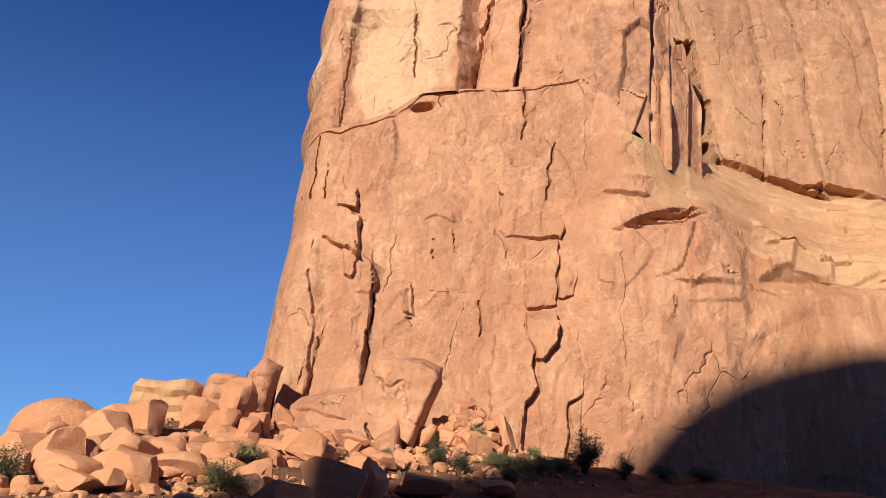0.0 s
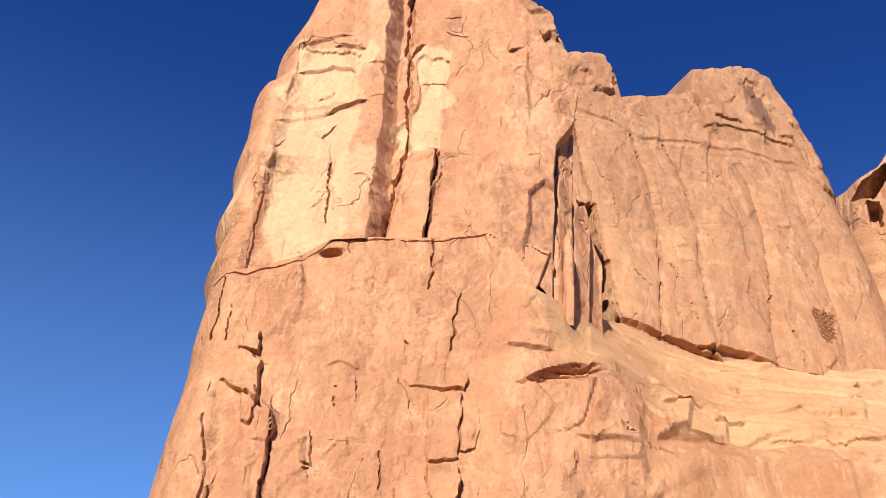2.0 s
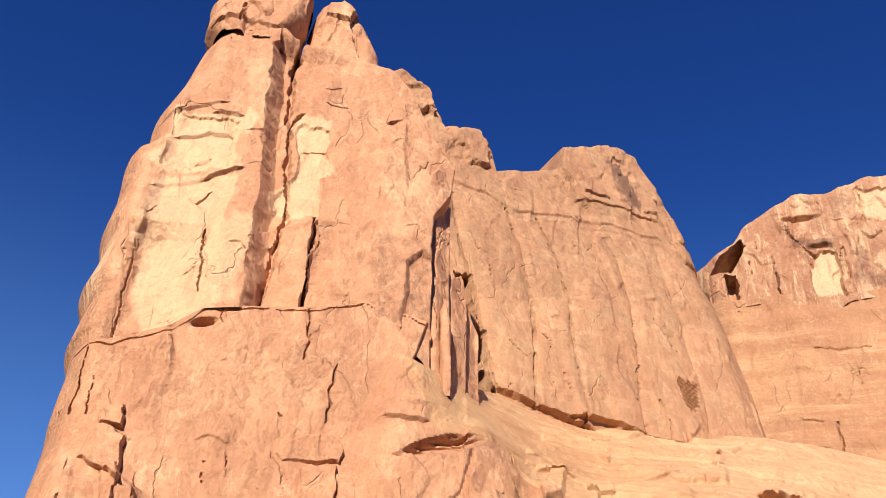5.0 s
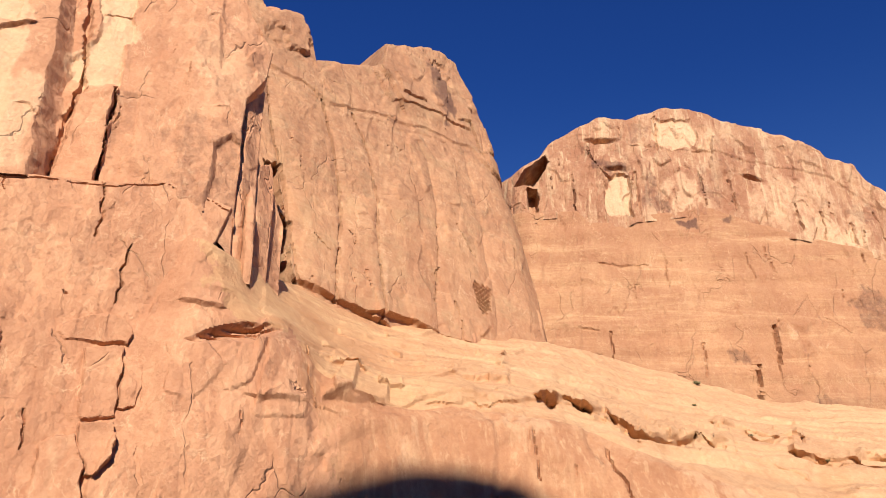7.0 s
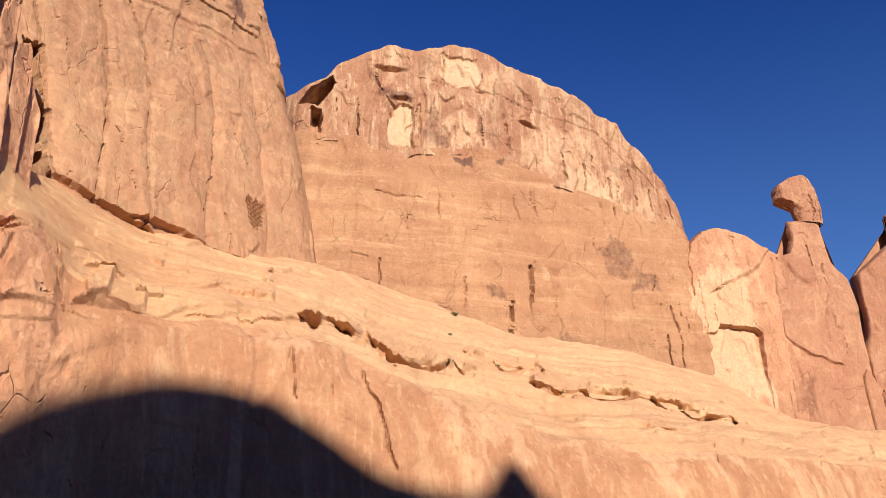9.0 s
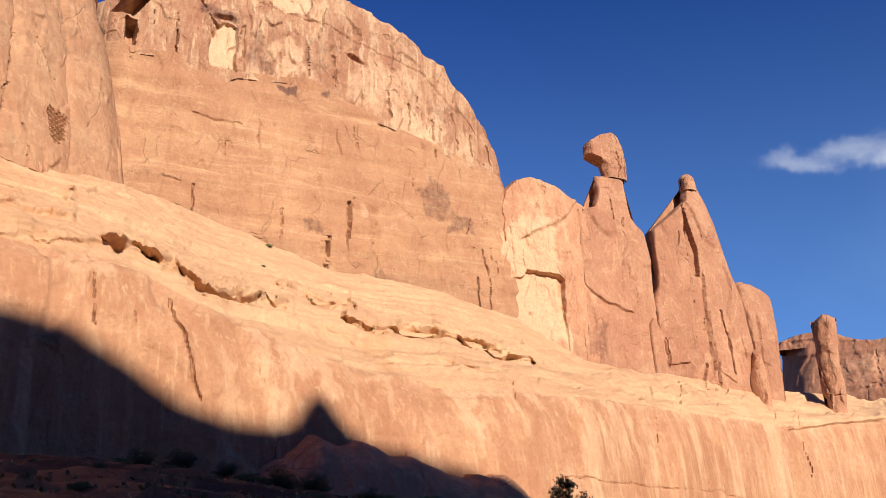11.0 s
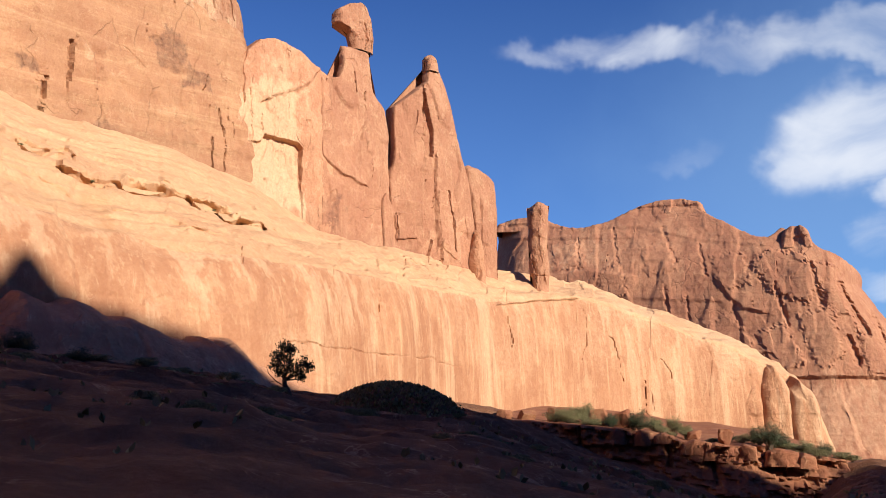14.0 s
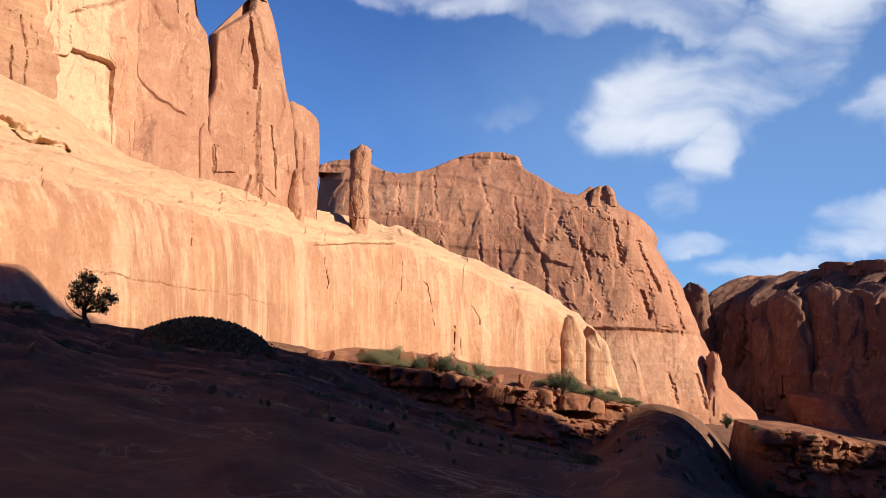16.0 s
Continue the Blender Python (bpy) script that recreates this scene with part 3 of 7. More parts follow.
def ground_z(x, y):
    shape = np.shape(x)
    x, y = np.atleast_1d(x).astype(float), np.atleast_1d(y).astype(float)
    az, d = bearing(x, y), np.hypot(x, y)
    dc = CREST_D(az)
    zc = 1.6 + dc * np.tan(np.radians(CREST_EL(az)))
    w = np.clip(d / dc, 0, 1)
    talus = np.clip((35 - az) / 25, 0, 1) * np.clip((az + 60) / 20, 0, 1)
    z = zc * ((1 - talus) * (0.35 * w + 0.65 * w * w * (3 - 2 * w)) + talus * w**3)
    # stony shelves
    drift = d + 4 * fbm(x / 22, y / 22, 0.3, 2, 5) + 0.8 * fbm(x / 2.2, y / 2.2, 0.6, 2, 6)
    tread = drift / 5.5 - np.floor(drift / 5.5)
    shelf = np.where(tread < 0.10, tread / 0.10, 1.0) - tread
    inner = np.clip((dc - d) / 8, 0, 1)
    low = drift / 1.9 - np.floor(drift / 1.9)
    z = z + inner * np.minimum(0.3, 0.006 * d) * (np.where(low < 0.2, low / 0.2, 1.0) - low) * np.clip((d - 9) / 8, 0, 1) * np.clip((az - 22) / 15, 0, 1)
    z = z + np.minimum(0.75, 0.013 * d) * shelf * np.clip((d - 7) / 8, 0, 1) * np.clip((az - 22) / 15, 0, 1) * np.clip((150 - d) / 30, 0, 1)
    z = z + (np.minimum(0.30, 0.05 + 0.006 * d) * fbm(x / 6, y / 6, 0.7, 5, 3, 0.55) + 0.10 * fbm(x / 1.1, y / 1.1, 0.9, 3, 4)) * np.clip((d - 2) / 8, 0, 1)
    far = np.clip((d - dc - 6) / 260, 0, 1)
    return (z + (FAR_Z(az) - zc) * far * far * (3 - 2 * far) + 4 * far * fbm(x / 120, y / 120, 1.0, 3, 8)).reshape(shape)


def build_ground():
    ang = np.radians(np.concatenate([np.arange(-180, -45, 3.0), np.arange(-45, 125, 0.5), np.arange(125, 179.5, 3.0), [180.0]]))
    dist = np.concatenate([[0.05], np.arange(0.8, 12, 0.35), np.arange(12, 110, 0.45), np.geomspace(110, 4500, 50)])
    A, D = np.meshgrid(ang, dist)
    X, Y = D * np.sin(A) + 0.31, D * np.cos(A) + 0.17
    ob = grid_object("ground", X, Y, ground_z(X, Y), SOIL, np.zeros(X.shape))
    tagged(ob, "red sandy canyon floor with stony shelves in shade", "ground", kind="structure")


build_ground()


# ---- outlines of the great masses, each in its own axes: left and right (z, u), top (share of the width, z) ----
TOWER = ((0, 66), 0)
TOWER_LEAN = [(0, 0), (33, 4.6), (36, 4.8), (60, 9), (80, 12.5), (100, 15)]
LEDGE = [(-17, 33.3), (-12.4, 33.8), (-8.1, 35.7), (-5.6, 38.4), (-1.7, 39.2), (2.7, 40.1), (8.7, 41.7), (14.1, 40.7), (19, 37)]
BASE_LEFT = [(0, -17.9), (7.9, -17.6), (16.1, -17.3), (25.2, -17.1), (29.6, -17.2), (33.5, -17.3), (42, -16.5)]
BASE_RIGHT = [(0, 10.4), (10.6, 10.4), (13.8, 10.5), (15.2, 11.4), (18.9, 10.5), (21.8, 10.1), (25, 10), (29, 10.6), (33, 12.4), (37, 14.2), (41.3, 15.4), (46, 15.6)]
SHAFT_LEFT = [(33, -17.2), (35.5, -18), (39.3, -17.4), (41.8, -18.5), (45.6, -17.6), (49.1, -18.5), (53.3, -18.1), (58.5, -18.5), (60.2, -16.7), (65.4, -17.0), (71.1, -15.2), (77, -14.3), (79.6, -14.0)]
SHAFT_RIGHT = [(35, 15.4), (40, 15.4), (46, 15.4), (50.3, 15.2), (55, 15.6), (59, 17.6), (63.7, 18.2), (67.7, 15.5), (75.4, 12.5), (81.5, 8), (84.5, 5)]
CAP_LEFT = [(77.7, -11), (80.9, -13.5), (84.7, -13.9), (87.4, -12.9), (90, -11)]
CAP_RIGHT = [(81.4, -3.2), (85.1, -1.4), (89.9, -1.1)]
CAP_TOP = [(0, 87.5), (0.12, 89.8), (0.2, 93.1), (0.31, 96.2), (0.61, 95.8), (0.69, 93.5), (0.87, 93.5), (0.98, 92.5)]
KNOB_LEFT = [(79.2, -2.0), (84, -1.2), (86.4, -1.0)]
KNOB_RIGHT = [(77.5, 7.9), (80.4, 8.4), (84, 8.0), (87.5, 6.9), (90, 5.9)]
KNOB_TOP = [(0.0, 89.6), (0.15, 91.4), (0.5, 92.5), (0.8, 91.0), (1, 87.5)]
COLS = ((18, 92), 11)
COLS_LEAN = [(30, -2.8), (44, 0), (100, 11)]
COLS_RIGHT = [(30, 62), (47.7, 60.3), (55.6, 59.8), (61.5, 59.1), (67.3, 58.6), (71.9, 57.5), (76.8, 55.8)]
COLS_TOP = [(0.03, 101.2), (0.09, 102.6), (0.16, 100), (0.19, 95.5), (0.21, 91), (0.26, 93.3), (0.31, 94.3), (0.335, 91.3), (0.345, 86.2), (0.43, 88.6), (0.535, 91.5), (0.56, 97.6), (0.64, 99.6), (0.74, 102.2),
            (0.79, 100.8), (0.82, 96.8), (0.86, 92.4), (0.885, 87.4), (0.9, 84.4), (0.93, 83.6), (0.96, 84), (0.98, 82.5), (1, 79)]
DOME = ((80, 118), -30.1)
DOME_LEAN = [(28, -1.4), (40, 0), (110, 8.4)]
DOME_TOP = [(0.05, 93.5), (0.09, 95), (0.12, 97.4), (0.14, 100.4), (0.19, 103.9), (0.26, 107.5), (0.33, 107.4), (0.38, 108.5), (0.41, 110), (0.48, 109.3), (0.57, 105.1), (0.68, 102), (0.75, 97.8), (0.76, 95.9), (0.81, 93.5), (0.84, 89.6), (0.91, 81.3), (0.93, 77), (0.96, 71), (1, 67)]
DOME_CAP = [(-10, 84), (-1.2, 82.9), (7.4, 83.4), (9.6, 80.8), (16.1, 80.3), (18.9, 82), (25.1, 82.7), (33.1, 83.7), (37.1, 81.8), (41.5, 79.7), (47.8, 77.8), (57.6, 74.7), (65.1, 72.5), (73.8, 69.8), (80, 68)]
SPIRES = ((142, 82), -36.9)
SPIRE_LEAN = [(18, -1.2), (30, 0), (80, 5)]
RECESS_TOP = [(0, 62), (0.13, 65.5), (0.23, 69.3), (0.4, 70), (0.6, 68.8), (0.78, 66.2), (0.9, 64.8), (1, 64.2)]
SPIRE_LEFT = [(18, 15.0), (58, 16.2), (63.9, 17.6), (64.5, 20.2), (66.5, 21.2), (70.9, 22.0)]
SPIRE_RIGHT = [(18, 31.5), (44, 32.0), (53.5, 32.4), (59.2, 31.5), (62.7, 29.2), (66.6, 28.7), (71.4, 28.3)]
SPIRE_TOP = [(0, 71.6), (0.5, 71.9), (1, 71.5)]
FIN_LEFT = [(18, 31.2), (44, 32.2), (50, 33.4), (56.5, 33.2), (60.6, 33.6), (64.3, 38), (67.9, 42.0), (72, 42.9)]
FIN_RIGHT = [(18, 53.0), (26.5, 53.1), (33.3, 53.6), (46.1, 52.5), (51.2, 51.0), (60.3, 49.2), (66.9, 47.7), (72.2, 46.0)]
FIN_TOP = [(0.12, 71.2), (0.52, 71.4), (0.86, 71)]
SLAB_LEFT = [(18, 53.0), (27, 53.2), (38, 53.4), (49, 52.6)]
SLAB_RIGHT = [(18, 59.6), (26.3, 59.8), (39, 60.7), (46.9, 60.7)]
SLAB_TOP = [(0.0, 49.4), (0.4, 49.9), (0.75, 48.5), (1, 46.6)]
HEAD_LEFT = [(71.6, 24.7), (73.4, 24.2), (75.4, 23.6), (76.2, 22.4), (76.6, 20.4), (77, 19.9), (78.1, 20.2)]
HEAD_RIGHT = [(71.2, 28.6), (71.8, 29.8), (76.2, 29.6), (80.2, 28.7), (82.6, 27.6)]
HEAD_TOP = [(0.0, 79.0), (0.1, 80.3), (0.4, 81.8), (0.8, 82.8), (0.96, 82.0)]
BUTTE = ((438, 100), -89.4)
BUTTE_RIGHT = [(-55, 240), (-36.9, 232), (-25, 219), (1.9, 205), (18.8, 197.8), (30.4, 193.2), (36.1, 188.4), (50.5, 179)]
BUTTE_TOP = [(0.05, 94), (0.1, 92), (0.14, 90), (0.19, 90), (0.24, 85.2), (0.29, 84.2), (0.35, 87.4), (0.43, 95.5), (0.46, 97.4), (0.52, 98.6), (0.55, 99), (0.59, 91.5), (0.66, 82.5), (0.71, 75.6), (0.75, 74.5), (0.78, 79.2),
             (0.81, 77.8), (0.86, 68), (0.94, 61), (1, 56)]
MESA = ((627, -127), 215)
MESA_TOP = [(0.0, 43), (0.06, 47), (0.11, 47.5), (0.16, 46), (0.2, 50), (0.36, 52), (1, 52)]


def thing(name, at, label, category, group="", kind=""):
    """An empty at a thing's base, to carry its parts."""
    ob = new(name)
    ob.location = at
    ob.empty_display_size = 0.5
    return tagged(ob, label, category, group, kind)


def under(part_ob, parent):
    """Hang a part, built in world axes, under its thing."""
    part_ob.parent = parent
    part_ob.matrix_parent_inverse = Matrix.Translation(parent.location).inverted()
    return part_ob


def share(table, u0, u1):
    """A line of (u, z) as shares of a width from u0 to u1."""
    return [((u - u0) / (u1 - u0), z) for u, z in table]


def build_tower():
    tower = thing("rock_tower", (0, 72, 8), "tall orange sandstone tower, battered below a thin dark ledge", "rock tower")
    led = line(LEDGE)
    base_relief = [
        crack([(-7.9, 21.4), (-7.6, 19.4), (-7.5, 16.9), (-7.5, 14.6), (-7.3, 12.3), (-7.3, 9)], 0.0715, 0.72), step([(-7.9, 21.2), (-7.6, 19.4), (-7.5, 16.9), (-7.5, 14.6), (-7.3, 9)], 0.35, 3.5, side=-1),
        step([(-11.8, 21.9), (-9.3, 21.9), (-7.9, 21.3)], 0.5, 2.0, side=-1),
        crack([(6.2, 34.8), (6.0, 32.6), (5.9, 29.3)], 0.0715, 0.64), crack([(3.4, 38.9), (3.8, 36.9), (3.3, 35.2)], 0.077, 0.64), crack([(3.1, 41), (3.3, 38.7)], 0.066, 0.64),
        crack([(-11.2, 14.6), (-11.4, 11.9), (-11.6, 9)], 0.066, 0.56), step([(-11.2, 15), (-11.4, 11.9), (-11.6, 9)], 0.3, 2.5, side=-1),
        block([(2.0, 25.8), (3.1, 27.0), (4.5, 27.7), (6.6, 27.8), (7.3, 26.7), (7.4, 25.4), (4.9, 25.1), (2.7, 25.2)], 0.5, 0.1, 0.1), block([(4.3, 24.4), (5.4, 24.9), (7.2, 25.1), (7.2, 21.5), (7.2, 19.2), (4.8, 18.9)], 0.65, 0.12, 0.03),
        block([(4.7, 18.6), (7.1, 18.9), (7.5, 17.9), (7.4, 16.3), (6.5, 14.7), (5.9, 14.7), (5.1, 16.3)], 0.85, 0.1, 0.06), block([(7.2, 24.6), (8.7, 24.0), (8.8, 22.2), (8.7, 20.3), (7.3, 20.0), (7.3, 22.5)], 0.6, 0.05, -0.04),
        block([(7.4, 19.8), (8.7, 20.0), (8.9, 18.7), (7.3, 18.6)], 0.4), block([(8.9, 21.7), (9.9, 21.9), (10.2, 19.4), (11.1, 17.1), (11.3, 15.3), (10.9, 13.9), (10.2, 13.6), (9.4, 16.0), (9.0, 18.8)], 0.8, 0.1, -0.03),
        block([(6.2, 13.8), (6.6, 15.9), (7.5, 18.4), (9.0, 18.5), (9.4, 15.0), (10.0, 14.1), (9.6, 12.4), (8.5, 11.4), (8.5, 7.0), (6.6, 6.5)], 0.6, 0.08), block([(2.4, 14.3), (2.7, 16.9), (4.6, 18.0), (5.7, 14.6), (6.1, 12.6), (5.3, 11.2), (5.2, 6), (3.0, 6)], 0.65, 0.12),
        block([(8.7, 11.3), (9.7, 12.3), (10.2, 13.7), (10.4, 12.9), (10.2, 6.5), (8.8, 6.5)], 0.45), block([(-11.9, 27.5), (-11.2, 28.1), (-10.2, 28.1), (-9.9, 26.1), (-11.6, 26.3)], 0.6, 0.15), block([(-12.5, 23.4), (-12.0, 25.6), (-11.4, 26.2), (-9.5, 25.6), (-9.5, 24.8), (-9.2, 21.7), (-10.5, 22.6)], 0.65, 0.16),
        block([(-10.6, 22.4), (-9.6, 23.1), (-9.2, 21.7), (-9.4, 19.7), (-10.1, 20.1)], 0.4), block([(-10.2, 19.8), (-9.5, 21.2), (-7.9, 21.3), (-7.4, 19.9), (-7.5, 16.9), (-7.3, 8), (-10.8, 8), (-11.9, 16.5)], 0.4, 0.06), block([(-14.5, 16.2), (-13.0, 20.3), (-11.9, 16.5), (-11.1, 8), (-14.2, 6)], 0.4, 0.1),
        block([(-5.4, 19.6), (-4.5, 20.1), (-4.0, 17.3), (-4.8, 17.4)], 0.3, 0.1), block([(8.1, 27.2), (9.7, 32.4), (10.2, 22.9), (10.0, 20.8)], 0.25, -0.1),
        step([(-5.8, 19.1), (-4.8, 19.3), (-4.4, 17.1)], 0.35, 2.0, side=-1), crack([(-4.8, 17.2), (-4.3, 17.2)], 0.077, 0.48),
        step([(-13.0, 22.3), (-12.1, 18.4), (-12.1, 12)], 0.7, 3.0, sharp=0.8, side=-1),
        crack([(-14.4, 34), (-14.1, 30), (-14.3, 27.5)], 0.077, 0.64), crack([(-13.0, 30.5), (-13.1, 27)], 0.055, 0.4),
        crack([(1.0, 19), (1.1, 16.2)], 0.055, 0.4), crack([(-3.4, 24.5), (-3.2, 22.6)], 0.044, 0.32), crack([(2.1, 29.3), (2.4, 29.1)], 0.0825, 0.48),
        lambda u, z: -1.5 * np.exp(-(((u + 5.6) / 0.9) ** 2 + ((z - 37.0 - 0.25 * (u + 5.6)) / 0.4) ** 2) ** 2)]
    base_relief.append(crack([(u, z - 0.15) for u, z in LEDGE], 0.07, 0.35, 0.25))
    base_relief.append(weathering(22, -17, 10, 6, 42, 201, 0.6))
    base = solid("base", TOWER, [(0, 0), (1, 0)], [(p, z + 0.3) for p, z in share(LEDGE[:-1], -17, 15.4)], BASE_LEFT, BASE_RIGHT, [(-18, 0), (18, 0)], TOWER_LEAN, 24, (4.5, 1.0), ROCK, res=0.10,
                 relief=base_relief, tones=[patch(-13.5, -12.0, 10, 24, 0.35, 1.5), patch(-4, 9, 30.5, 33.5, 0.18, 1.5), patch(3, 5.5, 9, 18, 0.3, 1.5)], noise_size=7.5, noise_amount=0.38, seed=3, crown=0.1, brow=0.1)
    under(base, tower)
    shaft_relief = [
        step([(-4.2, 78), (-3.7, 69.6), (-3.3, 62.7), (-2.4, 54.1), (-2.4, 47.7), (-2.0, 38)], -3.0, 7.0, sharp=0.9, side=1),
        crack([(-1.5, 82), (-2.2, 76.6), (-1.7, 67.0), (-0.9, 59.6), (-0.2, 52.9), (-0.8, 46.6), (-1.3, 40.3)], 0.28, 0.96),
        crack([(-1.4, 84), (-1.5, 81.4), (-2.3, 75.5)], 0.4, 2.4),
        crack([(2.8, 52), (2.7, 47.4), (2.7, 43.1), (2.5, 39.5)], 0.11, 1.36), step([(2.8, 52), (2.7, 47.4), (2.7, 43.1), (2.5, 39)], 1.0, 2.8, side=-1), step([(-0.9, 50.2), (0.6, 51.3), (2.7, 52.0)], 0.7, 4.0, side=-1),
        step([(-14.1, 63.5), (-11.3, 65.4), (-9.3, 66.3)], 0.4, 3.0, side=1), step([(-12.3, 59.9), (-9.3, 61.2), (-7.4, 61.2)], 0.45, 1.5, side=1), step([(-12.9, 52.5), (-8.9, 54.3)], 0.25, 2.0, side=1),
        step([(-8.4, 54.6), (-5.8, 56.4)], 0.6, 2.0, side=1), step([(-9.2, 64.5), (-7.1, 64.8)], 0.5, 2.0, side=1), crack([(-1.5, 66.1), (0.0, 68.5)], 0.2, 0.96),
        crack([(-8.6, 50.8), (-7.6, 52.5)], 0.099, 0.72), crack([(1.7, 73.2), (3.7, 74.0)], 0.077, 0.48), crack([(2.3, 70.7), (5.0, 70.4)], 0.077, 0.48), crack([(0.5, 62), (3, 63)], 0.055, 0.32),
        step([(-13.2, 46), (-13.3, 43.5), (-13.1, 39.8), (-13.0, 33)], -1.5, 4.0, sharp=1.6, side=1), crack([(-13.2, 45.5), (-12.9, 39.8), (-12.8, 33)], 0.0825, 0.32),
        step([(-16.0, 58.5), (-14.3, 53.7), (-13.4, 45.3)], 0.8, 3.0, sharp=0.8, side=-1), crack([(-7.6, 47.3), (-6.6, 40.5)], 0.066, 0.56), crack([(-13, 48.5), (-12.2, 50)], 0.055, 0.32),
        step([(8.9, 56), (8.9, 47.2), (9.1, 41.0)], 0.6, 4.0, sharp=0.4, side=1), step([(11.8, 40), (12.3, 47.6), (13.7, 49.4), (14.9, 48.5), (15.1, 40)], 0.7, 3.0, sharp=0.3, side=1),
step([(7.5, 60), (9.2, 67.9), (13.2, 64.1)], 0.6, 4.0, sharp=0.8, side=-1),
        patch(-13.6, -7.0, 56, 64, -0.3, 0.25), patch(-0.9, 3.0, 52.5, 66, -0.4, 0.3)]
    shaft_relief.append(weathering(22, -17, 19, 35, 82, 202, 0.6))
    pale = [patch(-14.0, -6.4, 55.8, 64.8, 1.0, 0.8), patch(-13.2, -5.6, 36, 55.0, 0.9, 1.0), patch(-1.2, 3.0, 52.4, 68, 1.0, 0.6), patch(-12.5, -8, 33.5, 37, 0.6, 0.8), patch(-6.0, -2.4, 39.5, 50, 0.55, 1.2), patch(-18, -15, 40, 46, 0.6, 1.0), patch(-15.5, -13.6, 46, 58, 0.4, 1.0),
            patch(-9, -3, 64, 76, 0.35, 2.0), patch(9.5, 15, 55, 62, 0.35, 2.0), patch(8.8, 15.4, 39, 52, -0.34, 1.0), patch(-7.8, -6.0, 38, 52, -0.25, 0.7), patch(3.2, 9, 58, 72, -0.16, 2.0), patch(2.6, 9, 40, 52, -0.18, 1.5)]
    shaft = solid("shaft", TOWER, share([(u, z - 0.12 - 0.9 * max(0, u - 9.5)) for u, z in LEDGE], -17, 15.4), [(0, 79), (0.2, 81), (0.45, 82), (0.55, 81), (0.8, 81), (1, 79)], SHAFT_LEFT, SHAFT_RIGHT, [(-19, 2.2), (-13.4, -0.1), (-12.6, 0.5), (-6.6, 0.0), (-6.0, -0.4), (-3.0, -0.3), (2.6, 0.2), (3.2, 0.5), (9.0, -0.1), (11.6, 0.1), (15, 0.5), (20, 2.0)], TOWER_LEAN, 22, (4.5, 0.7), ROCK,
                  res=0.11, relief=shaft_relief, tones=pale, noise_size=7.5, noise_amount=0.38, seed=3, crown=1.0, brow=1.5, set_in=-0.10)
    under(shaft, tower)
    under(solid("cap_rock", TOWER, [(0, 79.4), (1, 78.6)], CAP_TOP, CAP_LEFT, CAP_RIGHT, [(-18, -0.5), (18, -0.5)], TOWER_LEAN, 9, 2.2, ROCK, res=0.2, seed=4, crown=0.5, brow=1.2, noise_size=4, noise_amount=0.7,
                relief=[crack([(-9.0, 92), (-9.2, 87), (-9.5, 81)], 0.11, 0.72), step([(-13, 79.8), (-9.5, 81.8), (-4, 81)], 0.6, 3, side=1), step([(-9, 92.6), (-6, 93.4), (-3, 92)], 0.5, 2, side=1)]), tower)
    under(solid("cap_knob", TOWER, [(0, 77), (1, 76)], KNOB_TOP, KNOB_LEFT, KNOB_RIGHT, [(-18, 2.0), (3, 2.0), (8, 1.0)], TOWER_LEAN, 9, 1.8, ROCK, res=0.2, seed=5, crown=0.5, brow=1.5, noise_size=4, noise_amount=0.7,
                relief=[block([(4.2, 90), (3.6, 87.5), (4.6, 84), (5.8, 79), (9, 78), (9, 90)], -1.0), block([(0.6, 88.2), (0.8, 91), (3.4, 92.4), (4.4, 89.6), (3.4, 87.4)], 0.6), step([(-1, 86), (2.2, 87.4), (4.4, 86.6)], 0.5, 2, sharp=0.5, side=1)], tones=[patch(1.6, 4.0, 87, 91, 0.6, 1.0)]), tower)
    # slender flakes standing in the corner beside the shaft
    for left, right, top, dv, sd in (([(39.5, 14.5), (53, 14.5), (62, 14.3)], [(39.5, 17.5), (54, 17.6), (62, 18.0)], [(0, 58.5), (0.6, 60.2), (1, 59.2)], 1.5, 6), ([(39.5, 16.8), (50, 16.9), (52, 17.4)], [(39.5, 19.9), (47, 20.1), (52, 19.8)], [(0, 48.8), (0.8, 51.2), (1, 50.2)], 4.2, 7),
                                     ([(40, 19.0), (49, 19.4), (51, 19.6)], [(40, 22.0), (45.5, 22.1), (51, 21.1)], [(0, 49.6), (0.5, 48.6), (1, 44.8)], 7.0, 8), ([(39.5, 15.9), (44, 16.0)], [(39.5, 17.0), (44, 16.7)], [(0, 43.2), (0.5, 44.4), (1, 43.5)], 0.9, 9)):
        u0 = left[0][1]
        under(solid("flake", TOWER, [(0, left[0][0] - 6), (1, left[0][0] - 6)], top, left, right, [(u0 - 1, dv + 0.2), (u0 + 0.9, dv), (u0 + 1.1, dv + 0.1), (u0 + 2.4, dv + 1.4), (u0 + 4, dv + 2)], TOWER_LEAN, 7, 0.3, ROCK, res=0.1, seed=sd, crown=0.2, brow=0.4, noise_size=4, noise_amount=0.4), tower)
    return tower


build_tower()


